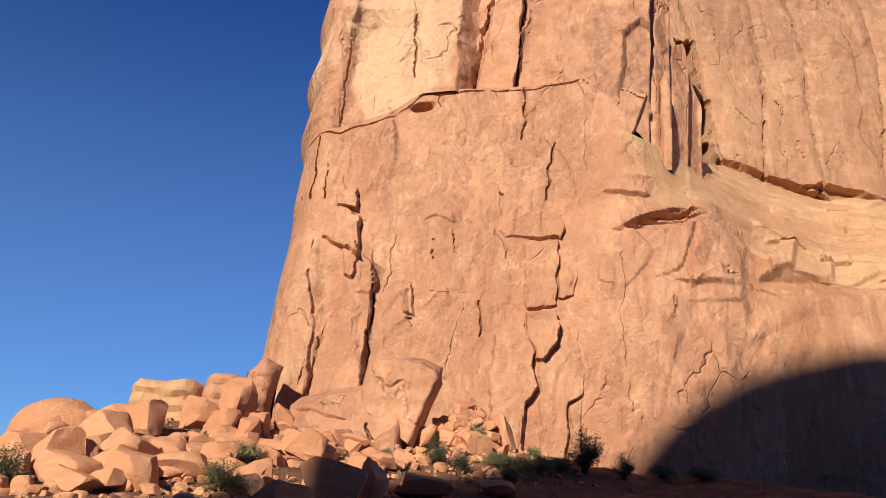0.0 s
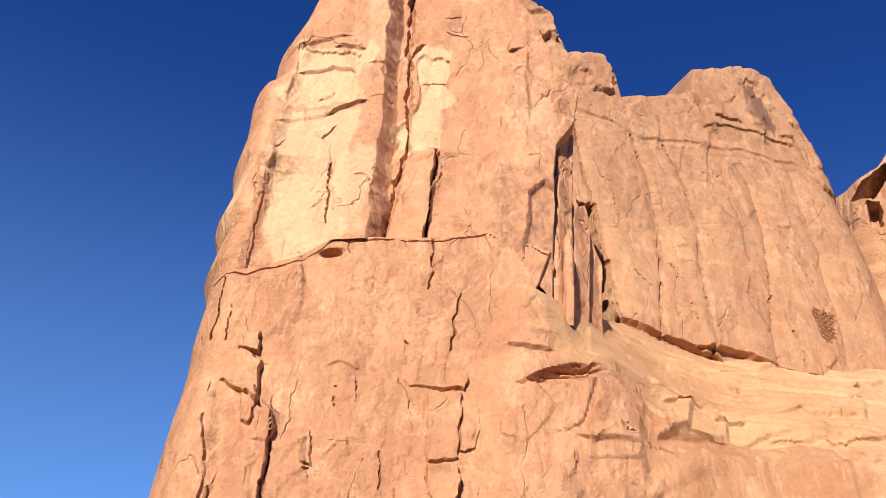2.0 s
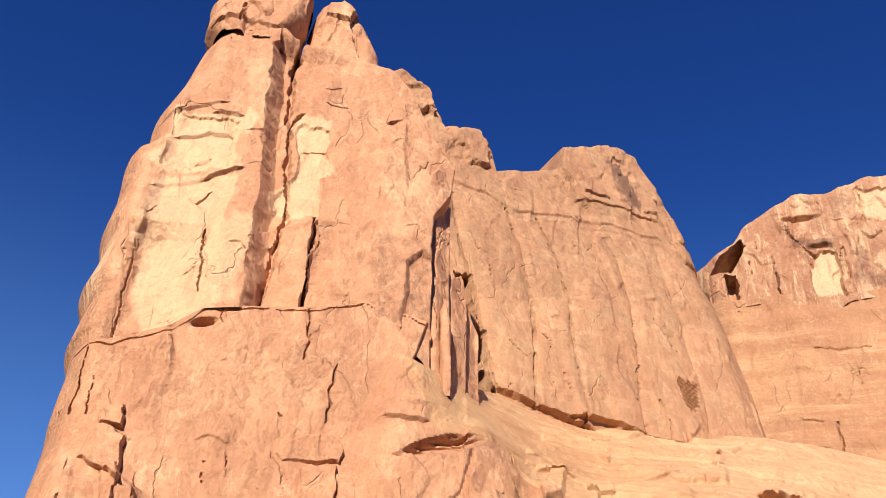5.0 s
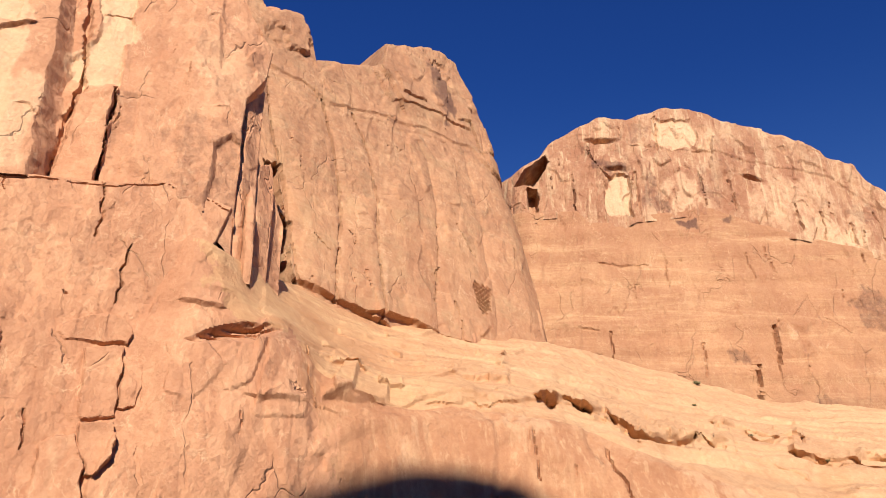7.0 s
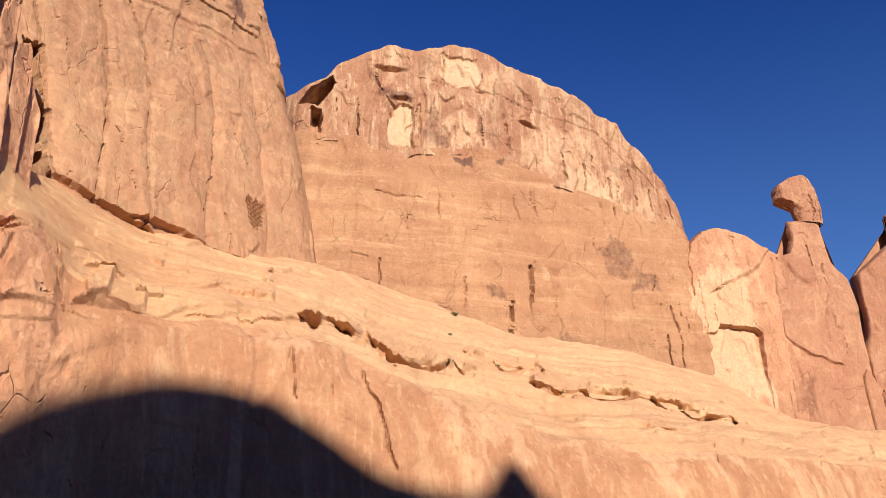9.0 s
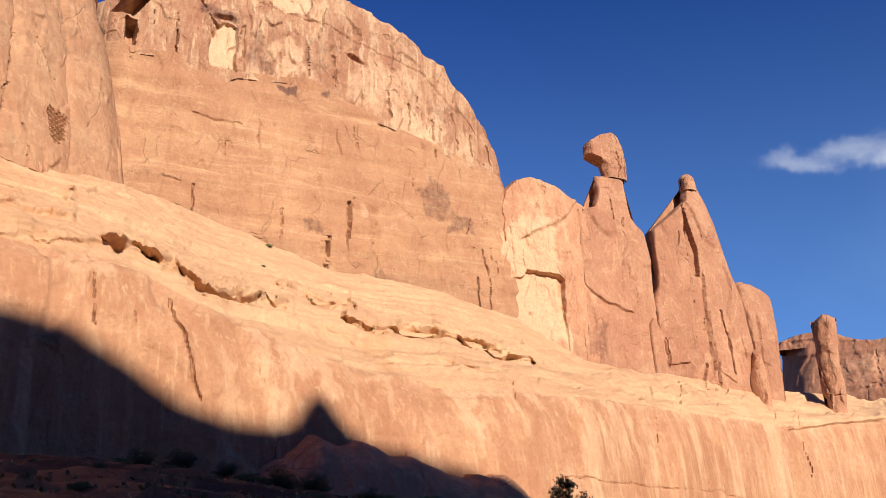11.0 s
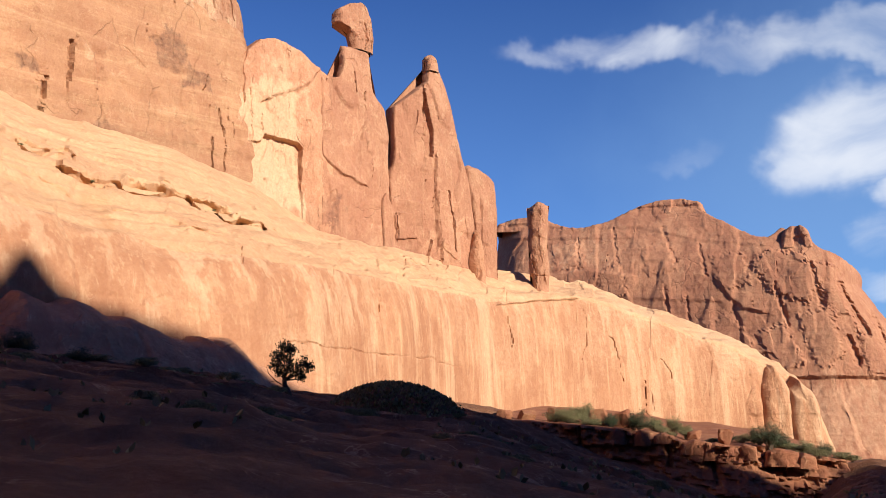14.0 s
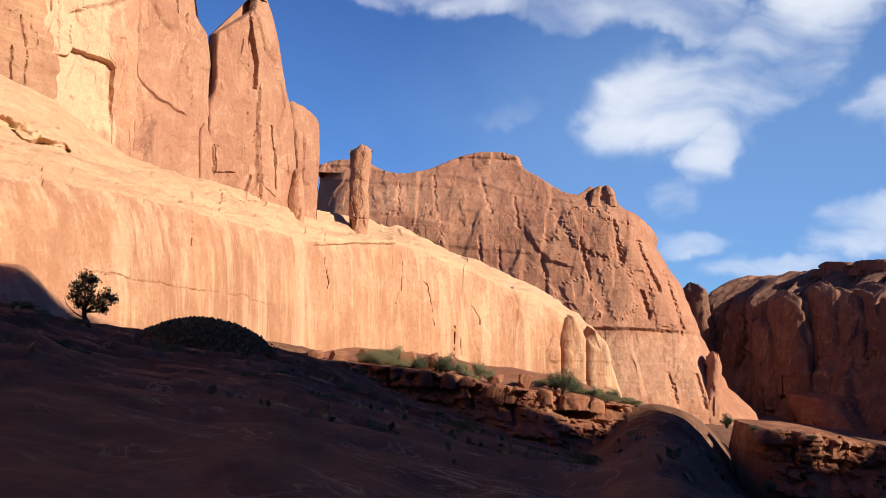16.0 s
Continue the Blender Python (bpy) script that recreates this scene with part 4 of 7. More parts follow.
def build_columned_wall():
    wall = thing("columned_cliff", (47, 97, 44), "orange sandstone cliff of broad rounded columns under a ragged cap", "cliff")
    joints = [[(40, 1), (60, 0), (90, -2)], [(44.7, 9.4), (49.2, 9.3), (57.8, 8.3), (68, 6.3), (77.8, 5.9)], [(43.9, 14.8), (51, 15.8), (56.6, 16.7), (63.5, 16.8), (71.7, 16), (78, 14.7)],
              [(42.8, 21.6), (52.7, 22.2), (62.5, 23.1), (71.7, 22.2), (77.8, 20)], [(43.2, 30.8), (56.5, 32.8), (66, 34.1), (74.6, 33.2), (80.5, 30.1)], [(44.8, 42.1), (54.5, 42.9), (66.7, 43.1), (80.1, 42)],
              [(44, 62), (61.5, 60), (77.4, 56)]]
    lines = [crack([(u, z) for z, u in j], 0.20, 0.9, 0.15) for j in joints[1:4]]
    cap_line = [(5, 80), (11.0, 79.4), (14.8, 78.6), (16.6, 77.8), (22.3, 79.6), (28.0, 80.3), (33.5, 81.2), (39.0, 81.5), (42.8, 82.3), (46.4, 79.2), (52, 76)]
    relief = lines + [weathering(40, -6, 58, 44, 100, 203, 0.7), columns(joints, 0.55, 40, 82, 6.0), step([(6, 45.6), (9.4, 44.9), (14.6, 44.0), (17.1, 43.6), (21.4, 42.7)], 1.1, 9.0, side=1), step([(21.4, 43.6), (26.4, 43.8), (31.0, 43.2), (36, 43)], 1.2, 9.0, side=1),
                      crack([(31.1, 48.5), (32.2, 53), (33.1, 58.6)], 0.091, 0.765), crack([(34.6, 49.2), (34.9, 46), (34.7, 42.5)], 0.13, 0.935), crack([(36.6, 66.5), (38, 62), (40.5, 58.6)], 0.104, 0.51),
                      block([(-5.5, 99.6), (-2.7, 101.9), (0.8, 101.0), (3.1, 98.3), (3.1, 94.3), (0, 93), (-4, 95)], 1.1, 0.1, edge=0.8, wander=0.5), block([(-2.6, 98.5), (0.5, 99.4), (2.4, 96.5), (0.5, 94.4)], -0.7, edge=0.9, wander=0.6, gap=0.0), block([(4.4, 88.5), (4.6, 91.5), (7.4, 94), (11.4, 94), (12.8, 90.4), (12.4, 86.3), (8.3, 84.6)], 0.7, 0.1, edge=0.8, wander=0.5), block([(5.2, 86), (6.4, 89), (8.6, 88), (8.3, 84.6)], -0.7, edge=0.9, wander=0.6, gap=0.0),
                      block([(24.7, 89), (25.8, 96), (35.3, 101), (42.4, 101), (45.4, 94.4), (44, 86), (33, 85.4), (27, 84)], 0.4, 0.0), block([(36, 97), (38.2, 93.5), (40.5, 94), (39.2, 98)], -0.7, edge=0.9, wander=0.6, gap=0.0), block([(28, 90), (33, 91), (34, 87), (29, 86.4)], 0.5), block([(40.5, 92), (44.5, 93), (44.2, 88), (41, 87)], 0.4, 0.1), block([(46.5, 88), (49.5, 88.6), (50.5, 84), (47, 83)], 0.4, 0.1), block([(46.4, 82), (51, 82), (52, 78), (47, 78)], 0.5),
                      step(cap_line, 0.35, 8.0, side=1), step([(p[0] + 1, p[1] - 1.2) for p in cap_line], 0.12, 3.0, side=1), patch(5.0, 7.4, 43, 62, -5.0, 0.3), patch(6.6, 8.6, 43, 54, -4.0, 0.3), crack([(24.4, 73.7), (28.6, 74.6)], 0.078, 0.34), crack([(17.5, 55.6), (18.5, 54.8), (18.6, 53.5)], 0.078, 0.425), crack([(12, 52.8), (14.5, 51)], 0.078, 0.34),
                      lambda u, z: -0.35 * patch(38.8, 41.6, 49.4, 53.6, 1.0, 0.5)(u, z) * (1 + np.sin(z * 9 + u * 5)),
                      crack([(-6, 92), (-2, 88), (3, 84), (5, 80)], 0.4, 1.02), crack([(44, 90), (45.2, 85), (46, 80)], 0.3, 0.85), step([(25, 96), (26, 90), (29, 84)], 0.8, 5, side=1), step([(37, 100), (39, 93), (38, 85)], 0.7, 5, side=-1)]
    tones = [patch(37.3, 40.5, 86, 96, -0.55, 1.2), patch(27, 33, 50, 58, -0.22, 2.5), patch(22.3, 23.3, 46, 62, 0.3, 0.8), patch(15.2, 16.0, 46, 56, 0.3, 0.6), patch(-8, 62, 62, 104, -0.26, 8.0)]
    under(solid("wall", COLS, [(0, 30), (1, 30)], COLS_TOP, [(30, -8), (110, -8)], COLS_RIGHT, [(-10, 0), (60, 0)], COLS_LEAN, 30, (6, 11), ROCK_COL, res=0.18, relief=relief, tones=tones, seed=9, brow=1.2, noise_size=7, noise_amount=0.5), wall)
    # leaning flakes at the foot and the blocks that break the skyline
    under(solid("flake", COLS, [(0, 42), (1, 42)], [(0, 47.5), (0.3, 49.6), (1, 47)], [(42, 35.2), (48, 35.2)], [(42, 39), (50, 37.6)], [(30, -0.8), (45, -0.8)], COLS_LEAN, 3, 1.2, ROCK, res=0.2, seed=10, brow=0.8, noise_size=4, noise_amount=0.4), wall)
    for u, w, z0, z1, sd in ((51.2, 2.2, 84, 88.6, 11), (53.6, 2.6, 81, 86.0, 12), (8.0, 5.0, 90, 94.5, 13)):
        under(solid("block", COLS, [(0, z0), (1, z0)], [(0, z1 - 0.6), (0.5, z1), (1, z1 - 0.8)], [(z0, u - w * 0.55), (z1, u - w * 0.45)], [(z0, u + w * 0.55), (z1, u + w * 0.4)], [(0, 1.0), (30, 1.0), (45, 3.5), (60, 7.5)], COLS_LEAN, 6, 1.2, ROCK,
                    res=0.25, seed=sd, brow=0.9, noise_size=3, noise_amount=0.6), wall)


build_columned_wall()


def build_dome():
    dome = thing("domed_cliff", (112, 100, 40), "domed orange sandstone cliff with a pale streaked cap band", "cliff")
    cap_z = line(DOME_CAP)
    wall_relief = [weathering(45, -8, 76, 36, 80, 204, 0.8), crack([(11.1, 57.5), (11.1, 51.0)], 0.21, 0.544), crack([(35.2, 52), (34.9, 48), (34.3, 43.5)], 0.21, 1.09), step([(35.2, 52), (34.3, 43)], 0.5, 3.0, side=1), crack([(39.2, 58), (39.0, 51.0)], 0.25, 1.09),
                   step([(38.8, 50.8), (39.2, 57.8), (41, 58.8), (43, 57), (43.4, 51)], 0.7, 2.5, side=-1), crack([(64.9, 47), (64.3, 39)], 0.21, 0.816), crack([(40.0, 74.4), (41.3, 69.0)], 0.21, 0.34), crack([(26.5, 54.8), (26.3, 49.0)], 0.21, 0.476),
                   crack([(36.8, 73), (37.6, 68)], 0.21, 0.34), crack([(10, 71.4), (14, 70.6), (19, 70.9)], 0.21, 0.34), crack([(22, 71), (22.3, 66.5)], 0.21, 0.34), crack([(6, 58), (9, 57.5)], 0.21, 0.272), crack([(48, 60), (52, 57)], 0.21, 0.204),
                   crack([(66, 52), (67.5, 46), (67, 40)], 0.21, 0.544), lambda u, z: 0.12 * np.sin(z * 1.3 + 1.2 * fbm(u / 14, z / 5, 2.0, 3, 77))]
    wall_tones = [patch(53.0, 59.6, 57.5, 64.8, -0.46, 1.4), patch(59.6, 64.4, 54.6, 58.4, -0.46, 1.0), patch(31.5, 34.5, 51.2, 53.8, -0.5, 1.0), patch(43, 47.6, 42.6, 45.4, -0.4, 1.0), patch(25.6, 28.6, 79.2, 81.2, -0.8, 0.6),
                  patch(35, 37, 80, 81.6, -0.7, 0.6), patch(50, 62, 44, 54, -0.18, 2.5), patch(2, 30, 60, 66, 0.14, 3.0), patch(40.6, 43, 55.5, 58, 0.4, 0.8)]
    under(solid("wall", DOME, [(0, 28), (1, 28)], share(DOME_CAP, -10, 80), [(28, -10), (110, -10)], [(28, 80), (66, 78), (70, 77), (110, 77)], [(-10, 0), (80, 0)], DOME_LEAN, 30, 8, ROCK_DOME, res=0.22, relief=wall_relief, tones=wall_tones,
                seed=14, crown=0.3, brow=0.4, noise_size=9, noise_amount=0.5), dome)
    cap_relief = [weathering(90, -6, 74, 72, 106, 205, 0.8), step([(20, 99), (35.7, 97.2), (44.5, 93.8), (50.5, 92.5), (55.8, 90.4), (66, 80)], 0.3, 6.0, side=1), lambda u, z: -1.6 * np.exp(-(((u - 13) / 3.2) ** 2 + ((z - 101.0) / 0.7) ** 2) ** 2),
                  lambda u, z: -1.4 * np.exp(-(((u - 15) / 2.3) ** 2 + ((z - 93.0) / 0.7) ** 2) ** 2), lambda u, z: -1.5 * np.exp(-(((u - 41) / 1.7) ** 2 + ((z - 90.6 + 0.5 * (u - 41)) / 0.6) ** 2) ** 2),
                  crack([(9.9, 97.8), (11, 95.5), (12.8, 92.2)], 0.21, 0.816), crack([(6.7, 88.6), (6.8, 83.0)], 0.21, 0.816), block([(-4.5, 90.2), (-2.4, 93.4), (1.4, 96.8), (2.0, 95.2), (0.4, 92), (-1.2, 89.8)], -7.0, edge=0.5), block([(-2.2, 89), (-0.4, 88.6), (-0.5, 80), (-1.8, 80)], -4.0, edge=0.4),
                  patch(12.4, 17.2, 82, 91.6, -0.8, 0.25), patch(24, 31.5, 98.4, 106.3, -0.6, 0.4), crack([(18.6, 92), (18.8, 82)], 0.3, 0.476), crack([(24.3, 107), (23.8, 98)], 0.35, 0.68), crack([(31, 92), (31.4, 84)], 0.21, 0.544),
                  crack([(36.5, 90), (37, 83)], 0.21, 0.544), crack([(47.8, 84), (48, 78)], 0.21, 0.612), crack([(52.4, 82), (52.4, 76.4)], 0.21, 0.612), crack([(57.4, 80), (57.6, 75)], 0.21, 0.544), crack([(62, 82), (63, 74)], 0.21, 0.544),
                  crack([(66, 78), (66, 73)], 0.21, 0.476), crack([(69.5, 76), (70, 71.5)], 0.21, 0.476), lambda u, z: 0.45 * np.sqrt(np.abs(np.sin(u * 0.55 + 0.6 * fbm(u / 6, z / 20, 1.0, 2, 5)))) * np.clip((97 - z) / 4, 0, 1)]
    cap_tones = [patch(12.4, 17.2, 82.5, 91.6, 0.9, 0.7), patch(24, 31.5, 98.4, 106.1, 0.8, 1.0), patch(25, 31, 83.5, 91.2, 0.6, 1.5), patch(40, 54, 81, 90, 0.45, 2.0), patch(46, 60, 75, 80.5, 0.6, 1.5), patch(20, 24, 84, 92, -0.42, 1.2),
                 patch(31, 36, 84, 93, -0.32, 1.5), patch(56, 62, 78, 84, -0.35, 1.5), patch(18, 22, 100, 105, -0.35, 1.2), patch(11, 17.5, 92.6, 95.5, -0.55, 0.8), patch(36, 60, 92, 101, -0.22, 2.0)]
    under(solid("cap_band", DOME, share([(u, z - 1.6) for u, z in DOME_CAP], -10, 80), DOME_TOP, [(28, -10), (110, -10)], [(28, 80), (66, 78), (70, 77), (110, 77)], [(-10, 0), (80, 0)], DOME_LEAN, 30, 8, ROCK_CAP, res=0.2,
                relief=cap_relief, tones=cap_tones, seed=15, crown=1.0, brow=1.5, noise_size=6, noise_amount=0.8, set_in=0.6), dome)


build_dome()


def build_spires():
    def alcove(u, z):
        uu, zz = wiggle(u, z, 0.25, 2.0, 71)
        under_top = np.clip((np.interp(uu, [-1, 3.0, 3.6, 4.1, 10.9, 12.1], [46.8, 48.0, 48.3, 49.4, 48.8, 47.6]) - zz) / 0.25, 0, 1)
        inside = np.clip((np.interp(zz, [33, 39.7, 48], [11.9, 11.6, 12.1]) - uu) / 0.25, 0, 1)
        fade = np.clip((zz - 31) / 14, 0.1, 1) * np.clip((uu + 1) / 6, 0, 1)
        return -1.4 * under_top * inside * fade
    cliff = thing("recessed_cliff", (150, 76, 34), "pale spalled sandstone wall with a squared recess", "cliff")
    under(solid("wall", SPIRES, [(0, 20), (1, 20)], RECESS_TOP, [(20, -4), (62, -4), (70, -1.5)], [(20, 21.5), (70, 20.5)], [(-5, -0.6), (25, -0.6)], SPIRE_LEAN, 14, 2.5, ROCK, res=0.18,
                relief=[alcove, weathering(12, -3, 20, 28, 66, 206, 0.8), step([(15.5, 64), (14.6, 62.9), (11.8, 60.3), (4.9, 56.5)], 0.8, 5.0, sharp=0.4, side=-1), crack([(0.5, 66), (-0.6, 62), (-0.4, 55)], 0.25, 0.68), crack([(1, 58), (1.4, 47)], 0.17, 0.272)],
                tones=[patch(-1, 11.7, 34, 60, 0.75, 1.5), patch(3, 10, 60, 66, 0.35, 1.5)], seed=16, brow=1.0, noise_size=6, noise_amount=0.6), cliff)
    spire = thing("spire", (162, 67, 28), "reddish sandstone fin that carries a balanced head of rock", "rock spire", "spires on the bench")
    under(solid("body", SPIRES, [(0, 18), (1, 18)], SPIRE_TOP, SPIRE_LEFT, SPIRE_RIGHT, [(10, 0.2), (15, -0.1), (20, -0.9), (45, -1)], SPIRE_LEAN, 3, (0.5, 0.8), ROCK_VARN, res=0.16, seed=17, brow=0.4, noise_size=11, noise_amount=0.7,
                          relief=[weathering(16, 16, 36, 26, 70, 207, 0.8), step([(15.4, 47.3), (20.9, 43.1), (25.4, 41.7)], 0.6, 3.0, side=1), crack([(24.1, 66.5), (24.5, 62.0)], 0.17, 0.476), crack([(33.5, 50), (33, 36)], 0.17, 0.544)],
                          tones=[patch(16, 22, 33, 40, -0.4, 2.0), patch(18, 30, 56, 64, -0.15, 2.0)]), spire)
    under(solid("flake", SPIRES, [(0, 18), (1, 18)], [(0, 39), (0.5, 41), (1, 38)], [(18, 29.0), (40, 29.3)], [(18, 33.0), (40, 32.0)], [(10, -1.9), (32, -1.7), (45, -1.5)], SPIRE_LEAN, 2.5, 0.5, ROCK_VARN, res=0.18, seed=27, brow=0.5, noise_size=6, noise_amount=0.5), spire)
    fin = thing("spire", (175, 56, 28), "tapering reddish sandstone spire with a small knob on top", "rock spire", "spires on the bench")
    under(solid("body", SPIRES, [(0, 18), (1, 18)], FIN_TOP, FIN_LEFT, FIN_RIGHT, [(30, -0.5), (34, -0.8), (42, -2), (65, -2)], SPIRE_LEAN, 3.6, (0.5, 1.0), ROCK_VARN, res=0.16, seed=18, brow=0.4, noise_size=11, noise_amount=0.7,
                       relief=[weathering(16, 34, 53, 26, 70, 208, 0.8), block([(40.9, 66), (41.3, 64), (42.2, 60), (43.0, 56), (42.6, 50.4), (40.9, 50.4), (41.2, 56), (40.6, 61)], -1.3), crack([(40.9, 67.5), (41.3, 62), (40.9, 55)], 0.3, 1.2), crack([(46.3, 43), (47.2, 35), (46.9, 30)], 0.3, 0.9), block([(43, 30), (43.2, 43), (46.4, 43), (47.1, 35), (46.8, 28)], 0.3), block([(32.8, 36.1), (34.5, 37.2), (36.6, 37.2), (37.4, 31.7), (32.9, 31.4)], 0.5), block([(39.3, 27), (41.0, 32.2), (42.4, 27)], 0.8), step([(43.3, 50.5), (42.6, 38.9), (42.8, 28)], 0.7, 4, side=1), crack([(33.3, 37), (33, 30)], 0.17, 0.68),
                               step([(43.4, 31.8), (40.4, 27.5)], 0.7, 2, side=1), step([(36, 40), (39.6, 40), (39.4, 31)], 0.6, 3, side=-1), step([(36, 63), (39, 66), (42.5, 66.5)], 0.6, 4, sharp=0.4, side=-1)]), fin)
    under(solid("knob", SPIRES, [(0, 70.6), (1, 70.6)], [(0, 73.6), (0.5, 74.4), (1, 73.2)], [(70, 42.2), (74, 42.3)], [(70, 45.8), (74, 45.5)], [(30, -2.6), (65, -2.6)], SPIRE_LEAN, 3.2, 1.2, ROCK_VARN, res=0.15, seed=24, brow=0.6, noise_size=2, noise_amount=0.4), fin)
    tagged(solid("rock_slab", SPIRES, [(0, 18), (1, 18)], SLAB_TOP, SLAB_LEFT, SLAB_RIGHT, [(50, -1.0), (54, -1.6), (65, -1.8)], SPIRE_LEAN, 4, (0.6, 1.5), ROCK_VARN, res=0.2, seed=19, brow=0.8, noise_size=8, noise_amount=0.6,
                 relief=[crack([(59.5, 34.3), (59.2, 25)], 0.17, 0.544)]), "rounded sandstone slab standing beside the spires", "rock slab")
    tagged(solid("rock_slab", SPIRES, [(0, 18), (1, 18)], [(0, 33.5), (0.5, 34.6), (1, 32.5)], [(18, 50.4), (30, 51.0), (34, 51.8)], [(18, 54.2), (30, 54.0), (34, 53)], [(50, -4.2), (65, -4.2)], SPIRE_LEAN, 4, 1.6, ROCK, res=0.22, seed=23,
                 brow=1.0, noise_size=3, noise_amount=0.6), "short split sandstone slab at the spire's foot", "rock slab")
    tagged(solid("balanced_rock", SPIRES, [(0, 72.2), (0.2, 72.2), (0.7, 72.0), (1, 71.6)], HEAD_TOP, HEAD_LEFT, HEAD_RIGHT, [(10, -1.1), (45, -1.1)], [(60, 4.2), (90, 4.6)], 3.6, 1.2, ROCK_VARN, res=0.14, seed=20, brow=0.5, noise_size=3.5,
                 noise_amount=0.6, crown=0.2, relief=[crack([(27, 78), (27.6, 75), (27, 72)], 0.17, 0.34), step([(25, 74.2), (28, 74.6), (31, 74)], 0.25, 2, side=1)]), "head-shaped sandstone block balanced on the spire", "balanced rock")
    tagged(solid("rock_pillar", ((201.3, 38.5), -79), [(0, 18), (1, 18)], [(0, 43), (0.5, 44.3), (1, 43.2)], [(18, -1.7), (26.5, -1.6), (27.3, -2.1), (31, -2.3), (38, -2.2), (43, -2.4)], [(18, 2.0), (26.5, 2.3), (27.5, 2.5), (38, 2.2), (43, 2.5)],
                 [(-3, 0), (3, 0)], [(18, 0), (50, 0)], 4.6, 2.3, ROCK_VARN, res=0.18, seed=22, brow=1.8, noise_size=4, noise_amount=0.6, relief=[crack([(-2, 27.4), (2, 26.6)], 0.17, 0.408), crack([(-1.6, 31), (-0.6, 27.5), (-0.5, 24)], 0.17, 0.408)]),
           "free-standing rounded sandstone pillar on the bench", "rock pillar")


build_spires()


def build_far():
    relief = [step([(-20, 9), (60, 8), (110, 6), (132, 5), (160, 5.4), (200, 4)], 2.2, 30, sharp=0.8, side=1), step([(-20, 90), (0, 88), (23, 85), (65, 83), (95, 74), (123, 70)], 0.7, 14, sharp=0.8, side=1), step([(-20, 80), (30, 78), (60, 77)], 0.9, 8, sharp=0.8, side=1),
              step([(20, 58), (40, 60), (62, 56)], 1.2, 10, sharp=0.8, side=-1), step([(103, 52), (108, 44), (114, 38), (122, 36)], 1.4, 10, sharp=0.8, side=1), step([(20, 46), (62, 44), (100, 42)], 0.7, 12, sharp=0.8, side=1)]
    for line_, w, d in (([(159, 49), (163, 38), (169, 25.7)], 1.5, 5), ([(174, 33), (177.5, 22), (182, 6)], 1.7, 5), ([(159.7, 24), (163.6, 12)], 1.3, 4), ([(174, -17), (178, -30)], 1.0, 2.5), ([(188.7, -17), (192.4, -32)], 1.2, 3), ([(77.3, 82), (80, 72), (83.5, 63)], 0.7, 1.6),
                        ([(78, 49), (79.5, 32)], 0.7, 1.5), ([(88, 44), (89.2, 32)], 0.7, 1.5), ([(129, 49), (131, 40), (134, 30)], 0.8, 2), ([(95, 72), (98, 55)], 0.6, 1.4), ([(52, 83), (55, 62)], 0.6, 1.2), ([(146, 60), (149, 40)], 0.9, 2.2), ([(64, 40), (66, 20)], 0.6, 1.4), ([(34, 78), (35, 60)], 0.6, 1.2)):
        relief.append(crack(line_, 1.7 * w, d * 0.55, 0.8, 0.2))
        relief.append(step(line_, d * 0.2, 12, sharp=1.0, side=-1))
    for pts, out_ in (([(119, 60), (128, 67), (142, 65), (150, 50), (143, 40), (127, 46)], 2.6), ([(96, 30), (108, 36), (118, 22), (112, 8), (98, 10)], 1.6), ([(120, 26), (132, 30), (140, 12), (126, 7)], 2.0), ([(138, 34), (152, 38), (158, 16), (146, 8)], 1.8), ([(146, 60), (158, 58), (166, 36), (154, 34)], 2.2),
                      ([(164, 30), (174, 30), (180, 8), (168, 7)], 2.0), ([(44, 58), (56, 62), (60, 46), (48, 44)], 1.4), ([(66, 70), (80, 74), (84, 58), (70, 56)], 1.5), ([(20, 74), (36, 76), (38, 62), (24, 60)], 1.3), ([(100, 66), (116, 66), (118, 50), (104, 48)], 1.5), ([(76, 28), (90, 30), (94, 14), (78, 12)], 1.2)):
        relief.append(block(pts, 0.55 * out_, 0.02, 0.01, edge=2.2, wander=1.4))
    relief.append(weathering(26, -15, 195, -20, 95, 209, 2.2))
    butte = thing("far_butte", (450, 10, -30), "distant brown varnished sandstone butte", "butte")
    under(solid("wall", BUTTE, [(0, -55), (1, -55)], BUTTE_TOP, [(-55, -22), (110, -22)], BUTTE_RIGHT, [(-20, 0), (150, 0), (210, 25)], [(-55, -13), (0, 0), (60, 9), (110, 40)], 140, 30, ROCK_FAR, res=0.55, seed=30, noise_size=26, noise_amount=1.5,
                brow=1.6, relief=relief, tones=[patch(60, 110, 25, 50, -0.3, 8.0), patch(20, 50, 60, 80, 0.2, 6.0), patch(130, 200, -30, 4, 0.3, 8.0)]), butte)
    for u0, u1, z0, z1, dv, sd in ((62, 100, 91, 99.0, 29.5, 44), (-14, 20, 84, 92.0, 24, 45), (132, 150, 68, 79.4, 15, 46)):
        under(solid("caprock", BUTTE, [(0, z0), (1, z0)], [(0, z1 - 4), (0.3, z1 - 0.6), (0.7, z1), (1, z1 - 3)], [(z0, u0), (z1, u0 + 3)], [(z0, u1), (z1, u1 - 3)], [(-30, dv), (200, dv)], [(z0, -1), (z1, 2)], 20, 3, ROCK_FAR, res=0.6, seed=sd, noise_size=10, noise_amount=1.5, brow=0.8, crown=0.6,
                    relief=[step([(u0 - 5, (z0 + z1) / 2), (u1 + 5, (z0 + z1) / 2)], 1.0, 4, sharp=0.6, side=1)]), butte)
